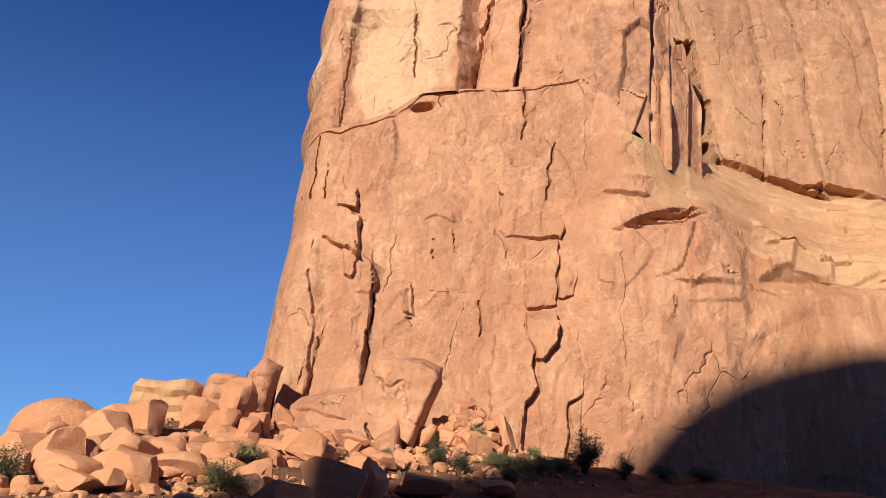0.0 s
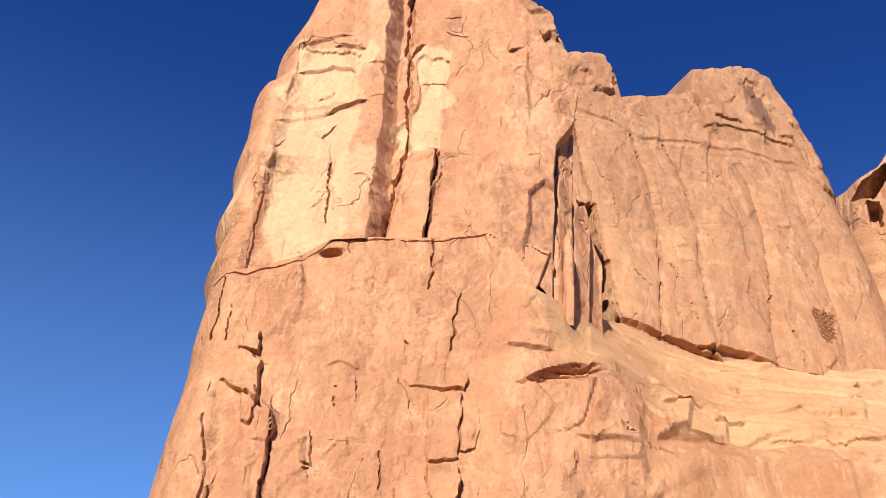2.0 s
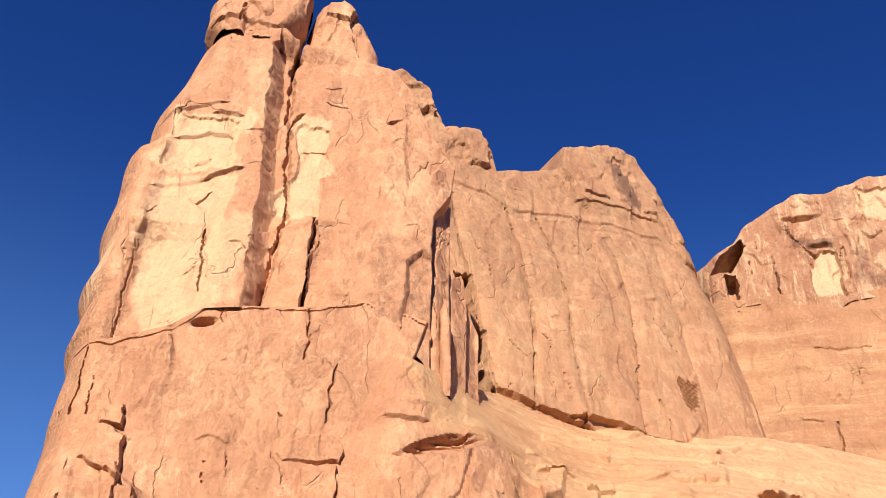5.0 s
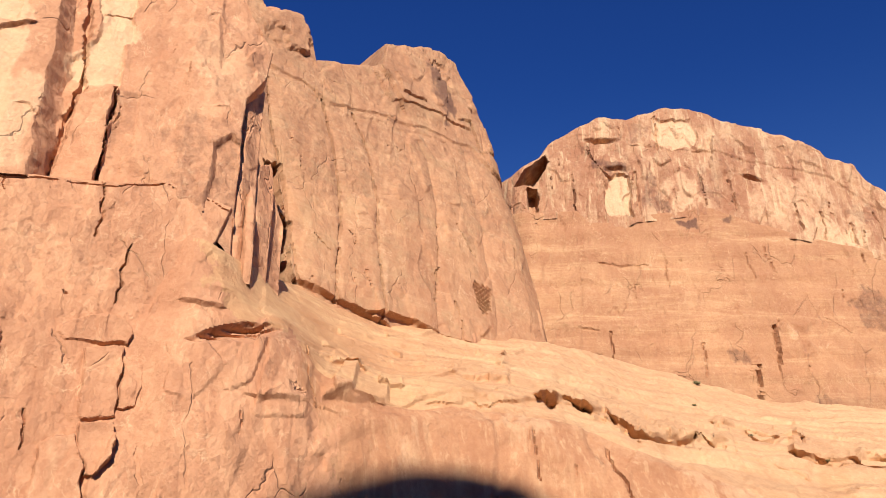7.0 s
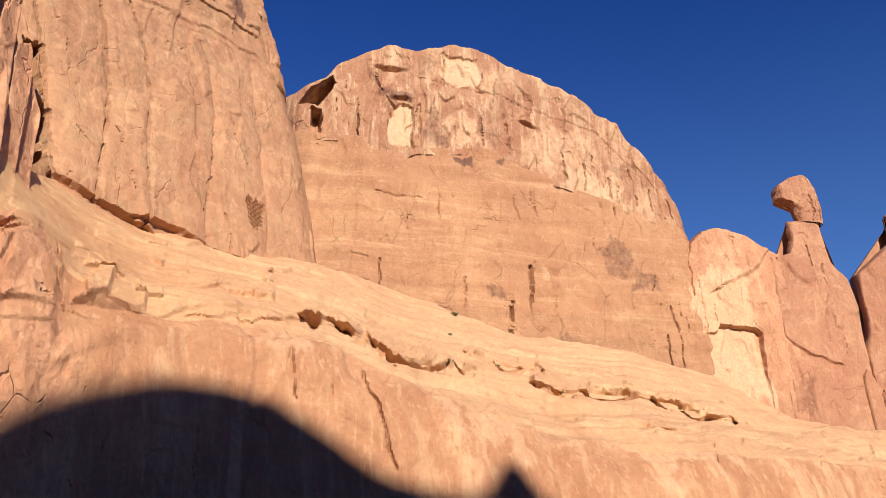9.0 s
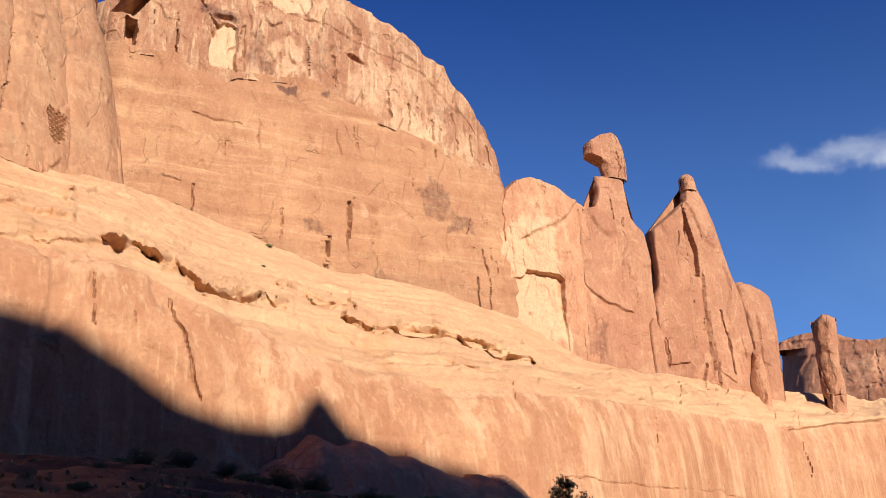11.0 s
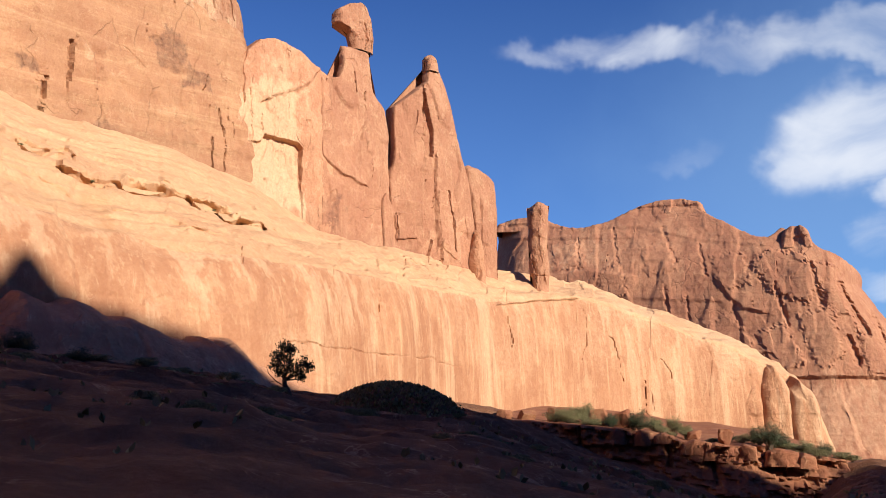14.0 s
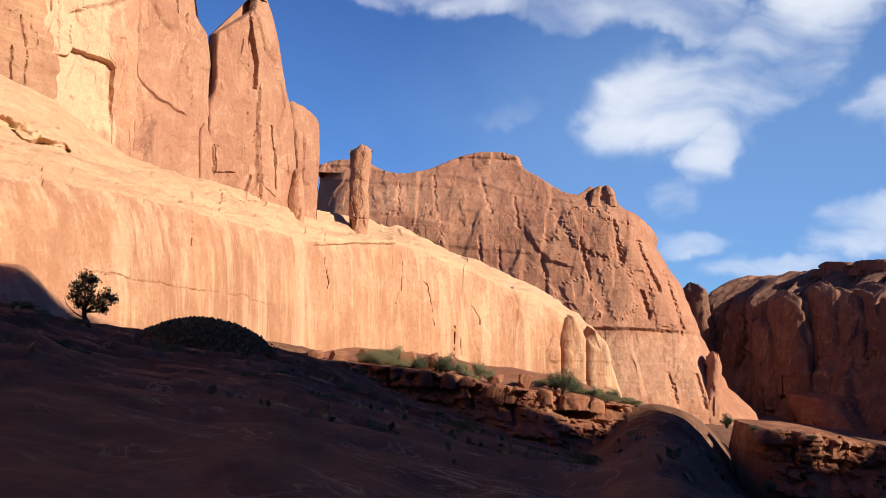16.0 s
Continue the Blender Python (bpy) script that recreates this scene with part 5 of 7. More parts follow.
    tagged(solid("rock_pillar", BUTTE, [(0, -55), (1, -55)], [(0, -8), (0.3, -5), (0.7, -5.4), (1, -9)], [(-55, 189), (-20, 193.5), (-5, 195.5)], [(-55, 205), (-30, 204), (-15, 203), (-5, 202)], [(180, 10), (200, 15), (230, 26)], [(-55, -6), (0, 0), (50, 8)], 16, 5, ROCK_FAR, res=0.8, seed=31,
                 noise_size=8, noise_amount=1.5, brow=3.5), "distant leaning sandstone pillar at the butte's foot", "rock pillar")
    relief = [crack([(u, z0), (u + 3, z0 - 25), (u + 1, z0 - 55)], w, 6) for u, z0, w in ((14, 34, 2.0), (32, 40, 2.2), (52, 38, 3.0), (70, 42, 2.4), (92, 44, 2.6), (118, 44, 3.0), (140, 40, 2.5))]
    mesa = thing("far_mesa", (620, -150, -55), "distant mesa in shade with a sunlit rounded top", "mesa")
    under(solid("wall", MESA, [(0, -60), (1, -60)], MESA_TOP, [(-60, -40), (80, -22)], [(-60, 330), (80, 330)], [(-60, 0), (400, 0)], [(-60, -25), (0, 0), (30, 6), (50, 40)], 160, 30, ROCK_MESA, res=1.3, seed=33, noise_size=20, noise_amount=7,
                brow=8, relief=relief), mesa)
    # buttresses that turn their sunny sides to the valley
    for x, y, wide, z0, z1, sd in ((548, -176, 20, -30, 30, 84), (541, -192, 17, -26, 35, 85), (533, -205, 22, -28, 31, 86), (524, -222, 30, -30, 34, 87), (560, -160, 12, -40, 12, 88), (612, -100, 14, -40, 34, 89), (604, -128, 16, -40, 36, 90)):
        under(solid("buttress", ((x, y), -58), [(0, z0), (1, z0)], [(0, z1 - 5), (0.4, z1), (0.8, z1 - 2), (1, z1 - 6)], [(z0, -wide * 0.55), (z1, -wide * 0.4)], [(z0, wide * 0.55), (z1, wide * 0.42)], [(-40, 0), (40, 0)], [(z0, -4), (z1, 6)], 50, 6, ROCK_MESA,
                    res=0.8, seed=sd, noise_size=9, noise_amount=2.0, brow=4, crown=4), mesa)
    under(solid("shelf", ((536, -215), -62), [(0, -62), (1, -62)], [(0, -30), (0.3, -27), (1, -22)], [(-62, -60), (-20, -46)], [(-62, 90), (-20, 90)], [(-60, 0), (90, 0)], [(-62, -38), (-34, -4), (-20, 0)], 40, 10, ROCK_RED, res=1.0, seed=92, noise_size=9, noise_amount=2.5, brow=3, crown=1.0), mesa)
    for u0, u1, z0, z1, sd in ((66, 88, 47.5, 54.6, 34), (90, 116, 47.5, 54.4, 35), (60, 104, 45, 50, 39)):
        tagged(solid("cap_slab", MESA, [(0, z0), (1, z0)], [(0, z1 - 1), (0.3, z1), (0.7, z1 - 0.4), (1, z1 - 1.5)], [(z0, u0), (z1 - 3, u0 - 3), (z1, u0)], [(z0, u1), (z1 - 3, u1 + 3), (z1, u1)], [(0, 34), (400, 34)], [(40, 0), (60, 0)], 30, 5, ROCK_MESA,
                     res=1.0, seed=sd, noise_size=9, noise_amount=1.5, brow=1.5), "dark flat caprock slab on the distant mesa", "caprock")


build_far()

# ---- the bench: lower cliff, rim and slickrock slope ----
# bearing, distance of the foot, setback of the rim, rim angle, distance of the back, back angle
BENCH = [(3, 68.0, 3, 20, 71, 26), (7, 67.8, 2.6, 21.2, 69.8, 25.6), (8.4, 67.4, 2.3, 21.4, 68.2, 26.4), (9.6, 67.2, 2.2, 21.6, 68.0, 26.6), (11.2, 67.4, 2.4, 21.7, 68.8, 25.9), (12.8, 67.8, 3.0, 21.7, 71.5, 25.2), (14.2, 68.2, 3.8, 21.4, 79, 24.8), (16, 69, 4.5, 20.6, 94, 24.1), (19, 71, 5, 17.6, 100, 23.2), (23, 73, 5.5, 16.3, 103, 21.6), (27.5, 76, 6, 16.6, 108, 21),
         (34, 79, 6, 15.9, 121, 20.4), (40, 81, 7, 13.4, 140, 18.5), (47, 85, 8, 10.3, 142, 16.3), (55, 93, 9, 8.6, 148, 14.6), (60, 100, 9, 8.2, 156, 12.6), (65, 113, 9, 7.6, 163, 9.7), (70, 133, 8, 6.6, 172, 8.6), (76, 172, 7, 5.6, 200, 7.4),
         (82, 205, 6, 5.6, 235, 6.4), (87, 226, 6, 3.9, 255, 4.4), (91, 240, 6, 2.3, 268, 2.8), (94, 250, 6, 0.6, 275, 1), (95.5, 254, 5, -1.0, 275, -0.8), (96.6, 258, 3, -4.5, 280, -4.5)]


SLOPE = []


def build_bench():
    bench = thing("slickrock_bench", (80, 60, 0), "smooth buff slickrock bench above a streaked lower cliff", "rock bench")
    col = np.array(BENCH)
    az = np.concatenate([np.arange(3, 40, 0.11), np.arange(40, 70, 0.10), np.arange(70, 96.6, 0.08)])
    foot, setback, rim_el, back_d, back_el = [smooth(np.stack([col[:, 0], col[:, k]], 1), 1400)(az) for k in (1, 2, 3, 4, 5)]
    rim_d = foot + setback
    rim_z = 1.6 + rim_d * np.tan(np.radians(rim_el))
    back_z = 1.6 + back_d * np.tan(np.radians(back_el))
    back_d, back_z = back_d + 3, back_z + 0.8
    zb = ground_z(foot * np.sin(np.radians(az)), foot * np.cos(np.radians(az))) - 3
    n_face, n_top = 150, 190
    q = np.linspace(0, 1, n_face)[:, None]
    D = foot + (rim_d - foot) * (0.5 * q + 0.5 * q**5)
    Z = zb + (rim_z - zb) * (1 - (1 - q) ** 1.1)
    w = np.linspace(0, 1, n_top + 1)[1:, None]
    D = np.concatenate([D, rim_d + (back_d - rim_d) * w])
    Z = np.concatenate([Z, rim_z + (back_z - rim_z) * (w ** 0.95)])
    A = np.broadcast_to(az, D.shape)
    E = np.degrees(np.arctan2(Z - 1.6, D))
    s = np.broadcast_to(np.cumsum(np.concatenate([[0], np.hypot(np.diff(foot * np.sin(np.radians(az))), np.diff(foot * np.cos(np.radians(az))))])), D.shape)
    run = Z + 0.6 * (D - foot)
    on_top = np.concatenate([np.clip((q - 0.85) / 0.15, 0, 1) * np.ones_like(az), np.ones((n_top, len(az)))])
    out = rough(s, run, 9.0, 0.55, 41)
    calm = np.clip((A - 13) / 7, 0.12, 1)
    out = out + on_top * calm * (0.6 * vnoise(s / 16, Z * 0.55 + 0.5 * fbm(s / 9, Z / 4, 0.5, 3, 44), 2.0, 43) + 0.26 * vnoise(s / 9, Z * 1.7 + 0.6 * fbm(s / 9, Z / 4, 0.5, 3, 45), 2.0, 46))
    over = [
        (step([(33.6, 16.7), (35.4, 16.5), (37.4, 15.8), (39.7, 14.6), (41.2, 14.3), (43.1, 13.7), (44.8, 13.5)], 3.0, 1.3, 0.10, 1, 0.3)), (step([(44.4, 14.6), (47.2, 13.7), (49.4, 13.2)], 1.6, 0.8, 0.06, 1, 0.12)),
        (step([(49.0, 12.6), (50.8, 12.0), (54.5, 12.0), (57.2, 11.3), (59.2, 10.4), (61.2, 10.0)], 3.0, 1.0, 0.10, 1, 0.3)), (step([(19.3, 16.5), (20.7, 16.6), (22.9, 16.1), (25.8, 16.7), (28.4, 16.7), (30.9, 16.5), (34.3, 16.6)], 0.6, 1.0, 0.06, 1, 0.12)),
        (step([(25.5, 18.1), (28.2, 18.5), (31.1, 18.8)], 0.8, 0.8, 0.06, 1, 0.12)), (step([(31.2, 19.3), (32.6, 20.0), (34.9, 20.0), (37.2, 19.0), (39.6, 18.5), (42, 17.2)], 1.0, 1.0, 0.06, 1, 0.12)),
        (step([(39.7, 13.9), (42.7, 13.0), (47.2, 12.1), (49.3, 11.5)], 1.0, 0.6, 0.06, 1, 0.12)), (step([(52, 10.6), (57, 9.4), (61.4, 8.9), (66, 8.0)], 0.9, 0.6, 0.06, 1, 0.12)), (step([(62, 9.8), (66, 8.9), (72, 7.9)], 0.9, 0.6, 0.06, 1, 0.12)),
        (step([(76.6, 5.1), (78.7, 5.4), (81.5, 5.4)], 1.5, 0.5, 0.05, 1, 0.1))]
    for pts, deep in (([(33.6, 16.7), (35.4, 16.5), (37.4, 15.8), (39.7, 14.6), (41.2, 14.3), (43.1, 13.7), (44.8, 13.5)], 2.2), ([(49.0, 12.6), (50.8, 12.0), (54.5, 12.0), (57.2, 11.3), (59.2, 10.4), (61.2, 10.0)], 2.4), ([(44.4, 14.6), (47.2, 13.7), (49.4, 13.2)], 1.2),
                      ([(25.8, 16.7), (28.4, 16.7), (30.9, 16.5), (34.3, 16.6)], 0.5), ([(62, 9.8), (66, 8.9), (72, 7.9)], 0.9)):
        over.append(crack([(a_, e_ - 0.14) for a_, e_ in pts], 0.13, deep, 0.3))
    rnd = random.Random(77)
    for _ in range(46):
        a0, k = rnd.uniform(18, 84), rnd.uniform(0.1, 0.95)
        e0 = float(np.interp(a0, az, rim_el) * (1 - k) + np.interp(a0, az, back_el) * k)
        fall = float(np.interp(a0 + 3, az, rim_el) - np.interp(a0, az, rim_el)) / 3
        wide = rnd.uniform(1.0, 4.5)
        over.append(step([(a0, e0), (a0 + wide * 0.5, e0 + fall * wide * 0.5 + rnd.uniform(-0.05, 0.12)), (a0 + wide, e0 + fall * wide)], rnd.uniform(0.3, 0.9), rnd.uniform(0.2, 0.6), 0.05, 1, 0.12))
    shaped = [
        (step([(18.6, 13.1), (21.6, 14.7), (26.0, 15.1), (29.6, 14.6), (33.0, 14.1), (36.0, 12.0), (39.1, 8.9)], 0.5, 1.2, 0.5, 1), 1),
        (crack([(32.9, 14.6), (33.2, 12.0)], 0.09, 0.5), 0), (crack([(37.6, 13.9), (39.0, 10.7), (39.8, 7.5)], 0.09, 0.6), 0), (crack([(17.5, 19.7), (18.0, 18), (18.3, 16.2)], 0.09, 0.6), 0),
        (step([(14.6, 16.4), (18.1, 16.0), (18.2, 18.3), (17.0, 20.2)], 0.5, 1.5, 0.1, 1), 0), (step([(8.8, 22.0), (10, 21.9), (11.6, 22.0)], 0.5, 0.8, 0.08, 1), 0), (step([(19.2, 16.6), (20.8, 16.5), (21.2, 17.8)], 0.7, 1.0, 0.1, 1), 0),
        (block([(11.1, 18.4), (12.8, 20.0), (15.0, 20.0), (13.8, 17.2), (12.4, 16.8)], 0.22, 0.08, edge=0.12, wander=0.16, gap=0.08), 0), (block([(15.1, 20.0), (16.8, 19.7), (18.2, 16.4), (16.1, 17.0), (14.5, 16.0)], 0.2, -0.06, edge=0.12, wander=0.16, gap=0.08), 0), (block([(14.3, 15.7), (15.2, 16.7), (16.2, 17.1), (18.0, 16.1), (17.7, 15.3), (14.8, 15.2)], 0.22, edge=0.12, wander=0.16, gap=0.08), 0), (block([(19.4, 17.3), (20.3, 18.4), (22.1, 18.1), (23.2, 17.1), (23.1, 16.4), (19.9, 16.4)], 0.5, edge=0.12, wander=0.16, gap=0.08), 0), (block([(8.4, 19.2), (10.8, 20.2), (12.2, 18.2), (10.3, 15.9), (8.8, 16.5)], 0.2, edge=0.12, wander=0.16, gap=0.08), 0),
        (crack([(85.7, 0.4), (85.8, -1), (85.9, -2)], 0.06, 0.9), 0), 
        (crack([(68.7, 6.2), (68.5, 4.7)], 0.06, 0.5), 0), (crack([(77.2, 4.5), (77.2, 2.6)], 0.05, 0.6), 0), (crack([(82.0, 4.8), (82.1, 1.2)], 0.05, 0.5), 0), (crack([(83.6, 3), (84.2, 1.4), (84.4, 0.2)], 0.04, 0.6), 0),
        (crack([(62.5, 2.6), (66, 2.2), (70, 1.8), (74, 1.2)], 0.05, 0.4), 0), (crack([(86.8, 1.6), (87.2, 0.9), (87.4, 0.3)], 0.04, 0.6), 0)]
    for f, _ in shaped:
        out = out + f(A, E)
    out = out + weathering(150, 4, 96, 0, 16, 210, 0.5)(A, E)
    ledges = sum(f(A, E) for f in over) * (0.75 + 0.5 * vnoise(A / 1.3, E, 0.5, 48) + 0.22 * fbm(A / 0.30, E / 0.16, 0.5, 2, 49))
    # hollow under the brow beside the tower
    ragged = 0.22 * fbm(A / 1.5, E / 3, 0.4, 2, 83)
    roof = ragged + np.interp(A, [9.0, 9.6, 11.1, 12.4, 14.1, 15.6, 16.2], [19.5, 19.9, 20.8, 21.1, 21.2, 20.8, 20.4])
    sill = 1.4 * ragged + np.interp(A, [9.0, 11.2, 13.7, 16.2], [19.5, 19.8, 20.1, 20.4])
    gap = np.clip((A - 9.1) / 0.4, 0, 1) * np.clip((16.1 - A) / 0.4, 0, 1)
    inside = np.clip((roof - E) / 0.45, 0, 1) * np.clip((E - sill) / 0.9, 0, 1)
    ledges = ledges - gap * inside * (1.9 + 0.45 * np.sign(np.sin(E * 17 + 9 * ragged)))
    tD, tZ = np.gradient(D, axis=0), np.gradient(Z, axis=0)
    ln = np.hypot(tD, tZ) + 1e-9
    D, Z = D - out * tZ / ln - ledges, Z + out * tD / ln
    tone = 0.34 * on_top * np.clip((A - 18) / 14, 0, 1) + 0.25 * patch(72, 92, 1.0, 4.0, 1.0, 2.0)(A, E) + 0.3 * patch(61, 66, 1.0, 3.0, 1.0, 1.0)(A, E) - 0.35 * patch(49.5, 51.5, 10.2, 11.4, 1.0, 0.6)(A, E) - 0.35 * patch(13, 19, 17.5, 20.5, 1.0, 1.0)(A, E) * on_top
    ra = np.radians(A)
    k = n_face - 6
    X, Y = D * np.sin(ra), D * np.cos(ra)
    SLOPE.append(np.stack([X[k:], Y[k:], Z[k:]], -1).reshape(-1, 3))
    c = int(np.searchsorted(az, 24.0))
    shoulder = grid_object("shoulder", X[:, :c + 1], Y[:, :c + 1], Z[:, :c + 1], ROCK, tone[:, :c + 1])
    shoulder.data.materials.append(ROCK_STREAK)
    shoulder.data.materials.append(ROCK_BENCH)
    fa, fe = A[:-1, :c], E[:-1, :c]
    edge = fa + 2.6 * fbm(fa / 1.6, fe / 2.2, 0.7, 5, 95, 0.65) > np.interp(fe, [16, 19.5, 21.5, 23, 27], [18.8, 17.6, 12.5, 10.5, 9.5])
    kind_ = np.where(edge, np.where(np.arange(fa.shape[0])[:, None] < k, 1, 2), 0)
    shoulder.data.polygons.foreach_set("material_index", kind_.reshape(-1).astype(np.int32))
    under(shoulder, bench)
    under(grid_object("lower_cliff", X[:k + 1, c:], Y[:k + 1, c:], Z[:k + 1, c:], ROCK_STREAK, tone[:k + 1, c:]), bench)
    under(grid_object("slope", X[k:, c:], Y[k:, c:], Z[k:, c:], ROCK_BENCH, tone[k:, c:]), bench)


build_bench()


def build_apron():
    tagged(solid("rock_apron", ((59, 56), -17.3), [(0, -6), (1, -8)], [(0, 6), (0.12, 9.6), (0.2, 9.3), (0.42, 7.2), (0.68, 5.9), (0.82, 2.6), (1, -1.5)], [(-8, -6), (10, -2)], [(-8, 42), (10, 38)], [(-6, 1.0), (15, 0), (42, 1.5)], [(-8, -10), (0, -4.5), (5, -1.2), (10, 1.5)], 12, 4, ROCK,
                 res=0.3, seed=85, brow=3.5, crown=0.3, noise_size=8, noise_amount=0.7), "smooth shaded rock apron at the lower cliff's foot", "rock apron")


build_apron()


def build_bench_end():
    end = ((237.9, 5.4), -70)
    for u0, u1, z1, z2, dv, sd in ((-2.0, 12.5, 6.0, 3.5, 0.6, 80), (10.0, 20.5, 8.0, 5.5, 2.2, 81), (18.0, 28.0, 6.5, 3.0, 2.0, 82), (25.0, 35.0, 2.6, -1.5, 1.2, 83)):
        tagged(solid("rock_buttress", end, [(0, -22), (1, -24)], [(0, z1 - 3), (0.35, z1), (0.7, (z1 + z2) / 2 + 0.4), (1, z2 - 2)], [(-22, u0 - 0.8), (0, u0), (z1, u0 + 1.4)], [(-22, u1 + 0.8), (0, u1), (z1, u1 - 1.2)], [(-5, dv), (45, dv)], [(-22, -3), (-2, -0.5), (10, 2.5)], 13, 3.8,
                     ROCK_STREAK, res=0.3, seed=sd, brow=3.0, crown=0.8, noise_size=6, noise_amount=0.8, relief=[step([(u0, -6), ((u0 + u1) / 2, -5.6), (u1, -6.2)], 0.12, 4, side=1)]),
               "rounded sandstone buttress at the cliff's far end", "rock buttress", "buttresses at the cliff's end")


build_bench_end()


def build_opposite_wall():
    # Out of view: skyline follows the shadow it casts, ends raised to block skylight.
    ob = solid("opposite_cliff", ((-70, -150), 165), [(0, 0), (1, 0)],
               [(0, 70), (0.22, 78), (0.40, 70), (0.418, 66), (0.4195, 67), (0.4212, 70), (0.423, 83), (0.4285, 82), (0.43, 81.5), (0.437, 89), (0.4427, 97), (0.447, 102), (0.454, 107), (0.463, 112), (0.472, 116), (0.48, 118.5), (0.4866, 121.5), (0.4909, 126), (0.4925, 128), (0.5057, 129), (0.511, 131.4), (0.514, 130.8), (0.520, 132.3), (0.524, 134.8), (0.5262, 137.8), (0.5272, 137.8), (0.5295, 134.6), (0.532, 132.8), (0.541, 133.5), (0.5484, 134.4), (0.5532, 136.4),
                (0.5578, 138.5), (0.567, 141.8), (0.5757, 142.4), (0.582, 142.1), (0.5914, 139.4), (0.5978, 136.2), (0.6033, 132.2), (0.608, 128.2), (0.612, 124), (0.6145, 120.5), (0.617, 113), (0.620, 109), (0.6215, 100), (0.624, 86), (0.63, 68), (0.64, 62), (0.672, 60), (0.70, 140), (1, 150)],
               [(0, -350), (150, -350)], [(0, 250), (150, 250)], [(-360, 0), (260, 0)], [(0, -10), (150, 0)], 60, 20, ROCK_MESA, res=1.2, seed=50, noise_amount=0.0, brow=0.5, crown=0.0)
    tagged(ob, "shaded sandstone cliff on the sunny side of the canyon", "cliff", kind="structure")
    # Added out of view to shut off western sky and deepen the canyon's shade.
    ob = solid("skylight_blocker", ((-104, 62), 67), [(0, 0), (1, 0)], [(0, 140), (0.3, 150), (0.6, 145), (1, 120)], [(0, -230), (150, -230)], [(0, 25), (150, 0)], [(-240, 0), (30, 0)], [(0, 8), (150, 0)], 60, 10, ROCK_MESA, res=2.0, seed=51, noise_amount=2.0, noise_size=20, brow=2, crown=0.0)
    tagged(ob, "sandstone cliff added out of view on the west to block skylight", "cliff", kind="structure")


build_opposite_wall()


# ---- small tools for things ----
def part(name, bm, material, parent, label=""):
    """A bmesh as one mesh object under a thing, in the thing's own axes."""
    me = bpy.data.meshes.new(name)
    bm.to_mesh(me)
    bm.free()
    me.materials.append(material)
    ob = new(name, me)
    ob.parent = parent
    return tagged(ob, label)


def mesh_of(name, verts, faces, material, smooth_angle=None):
    me = bpy.data.meshes.new(name)
    me.from_pydata([tuple(v) for v in verts], [], faces)
    me.materials.append(material)
    if smooth_angle is not None:
        me.polygons.foreach_set("use_smooth", [True] * len(me.polygons))
        me.set_sharp_from_angle(angle=radians(smooth_angle))
    me.update()
    return me


ICO = {}


def ico(sub):
    if sub not in ICO:
        bm = bmesh.new()
        bmesh.ops.create_icosphere(bm, subdivisions=sub, radius=1.0)
        bm.verts.ensure_lookup_table()
        ICO[sub] = (np.array([v.co[:] for v in bm.verts]), [[v.index for v in fc.verts] for fc in bm.faces])
        bm.free()
    return ICO[sub]


def boulder_shape(seed, size, sub=4, cuts=10, sharp=0.5, turn=0.0):
    """A block broken along flat joints, its edges a little worn; it stands on z = 0, a little sunk."""
    rnd = random.Random(seed)
    v, faces = ico(sub)
    v = v.copy()
    round_ = cuts <= 4
    # joints: three rough directions, as bedded rock breaks, then odd corners
    frame_ = np.linalg.qr(np.array([[rnd.gauss(0, 1) for _ in range(3)] for _ in range(3)]))[0] * 0.35 + np.eye(3)
    for i in range(cuts):
        if round_:
            n, c = (np.array([0, 0, -1.0]), 0.25) if i == 0 else (np.array([rnd.gauss(0, 1), rnd.gauss(0, 1), -0.5]), rnd.uniform(0.7, 0.85))
        elif i < 6:
            n = frame_[:, i % 3] * (1 if i < 3 else -1) + np.array([rnd.gauss(0, 0.2) for _ in range(3)])
            c = rnd.uniform(0.48, 0.70)
        else:
            n = np.array([rnd.gauss(0, 1), rnd.gauss(0, 1), rnd.gauss(0.2, 0.8)])
            c = rnd.uniform(0.52, 0.74)
        n = n / np.linalg.norm(n)
        over = np.maximum(v @ n - c, 0)
        v = v - np.outer(over * (0.97 + 0.03 * sharp), n)
    v = v * np.array(size) * 0.5 / np.abs(v).max(0)
    big = max(size)
    w = v / big
    rough_ = 0.020 * fbm(w[:, 0] * 4 + seed, w[:, 1] * 4, w[:, 2] * 4, 5, seed, 0.62) + 0.012 * np.abs(vnoise(w[:, 0] * 9, w[:, 1] * 9 + seed, w[:, 2] * 14, seed + 7)) + 0.004 * np.sin(w[:, 2] * 40 + 2 * fbm(w[:, 0] * 2, w[:, 1] * 2, 1.0, 2, seed))
    v = v * (1 + rough_ * big / np.maximum(np.linalg.norm(v, axis=1), 0.2 * big))[:, None]
    c, s = math.cos(turn), math.sin(turn)
    v = np.stack([v[:, 0] * c - v[:, 2] * s, v[:, 1], v[:, 0] * s + v[:, 2] * c], -1)
    v[:, 2] -= v[:, 2].min() + 0.16 * size[2]
    return v, faces


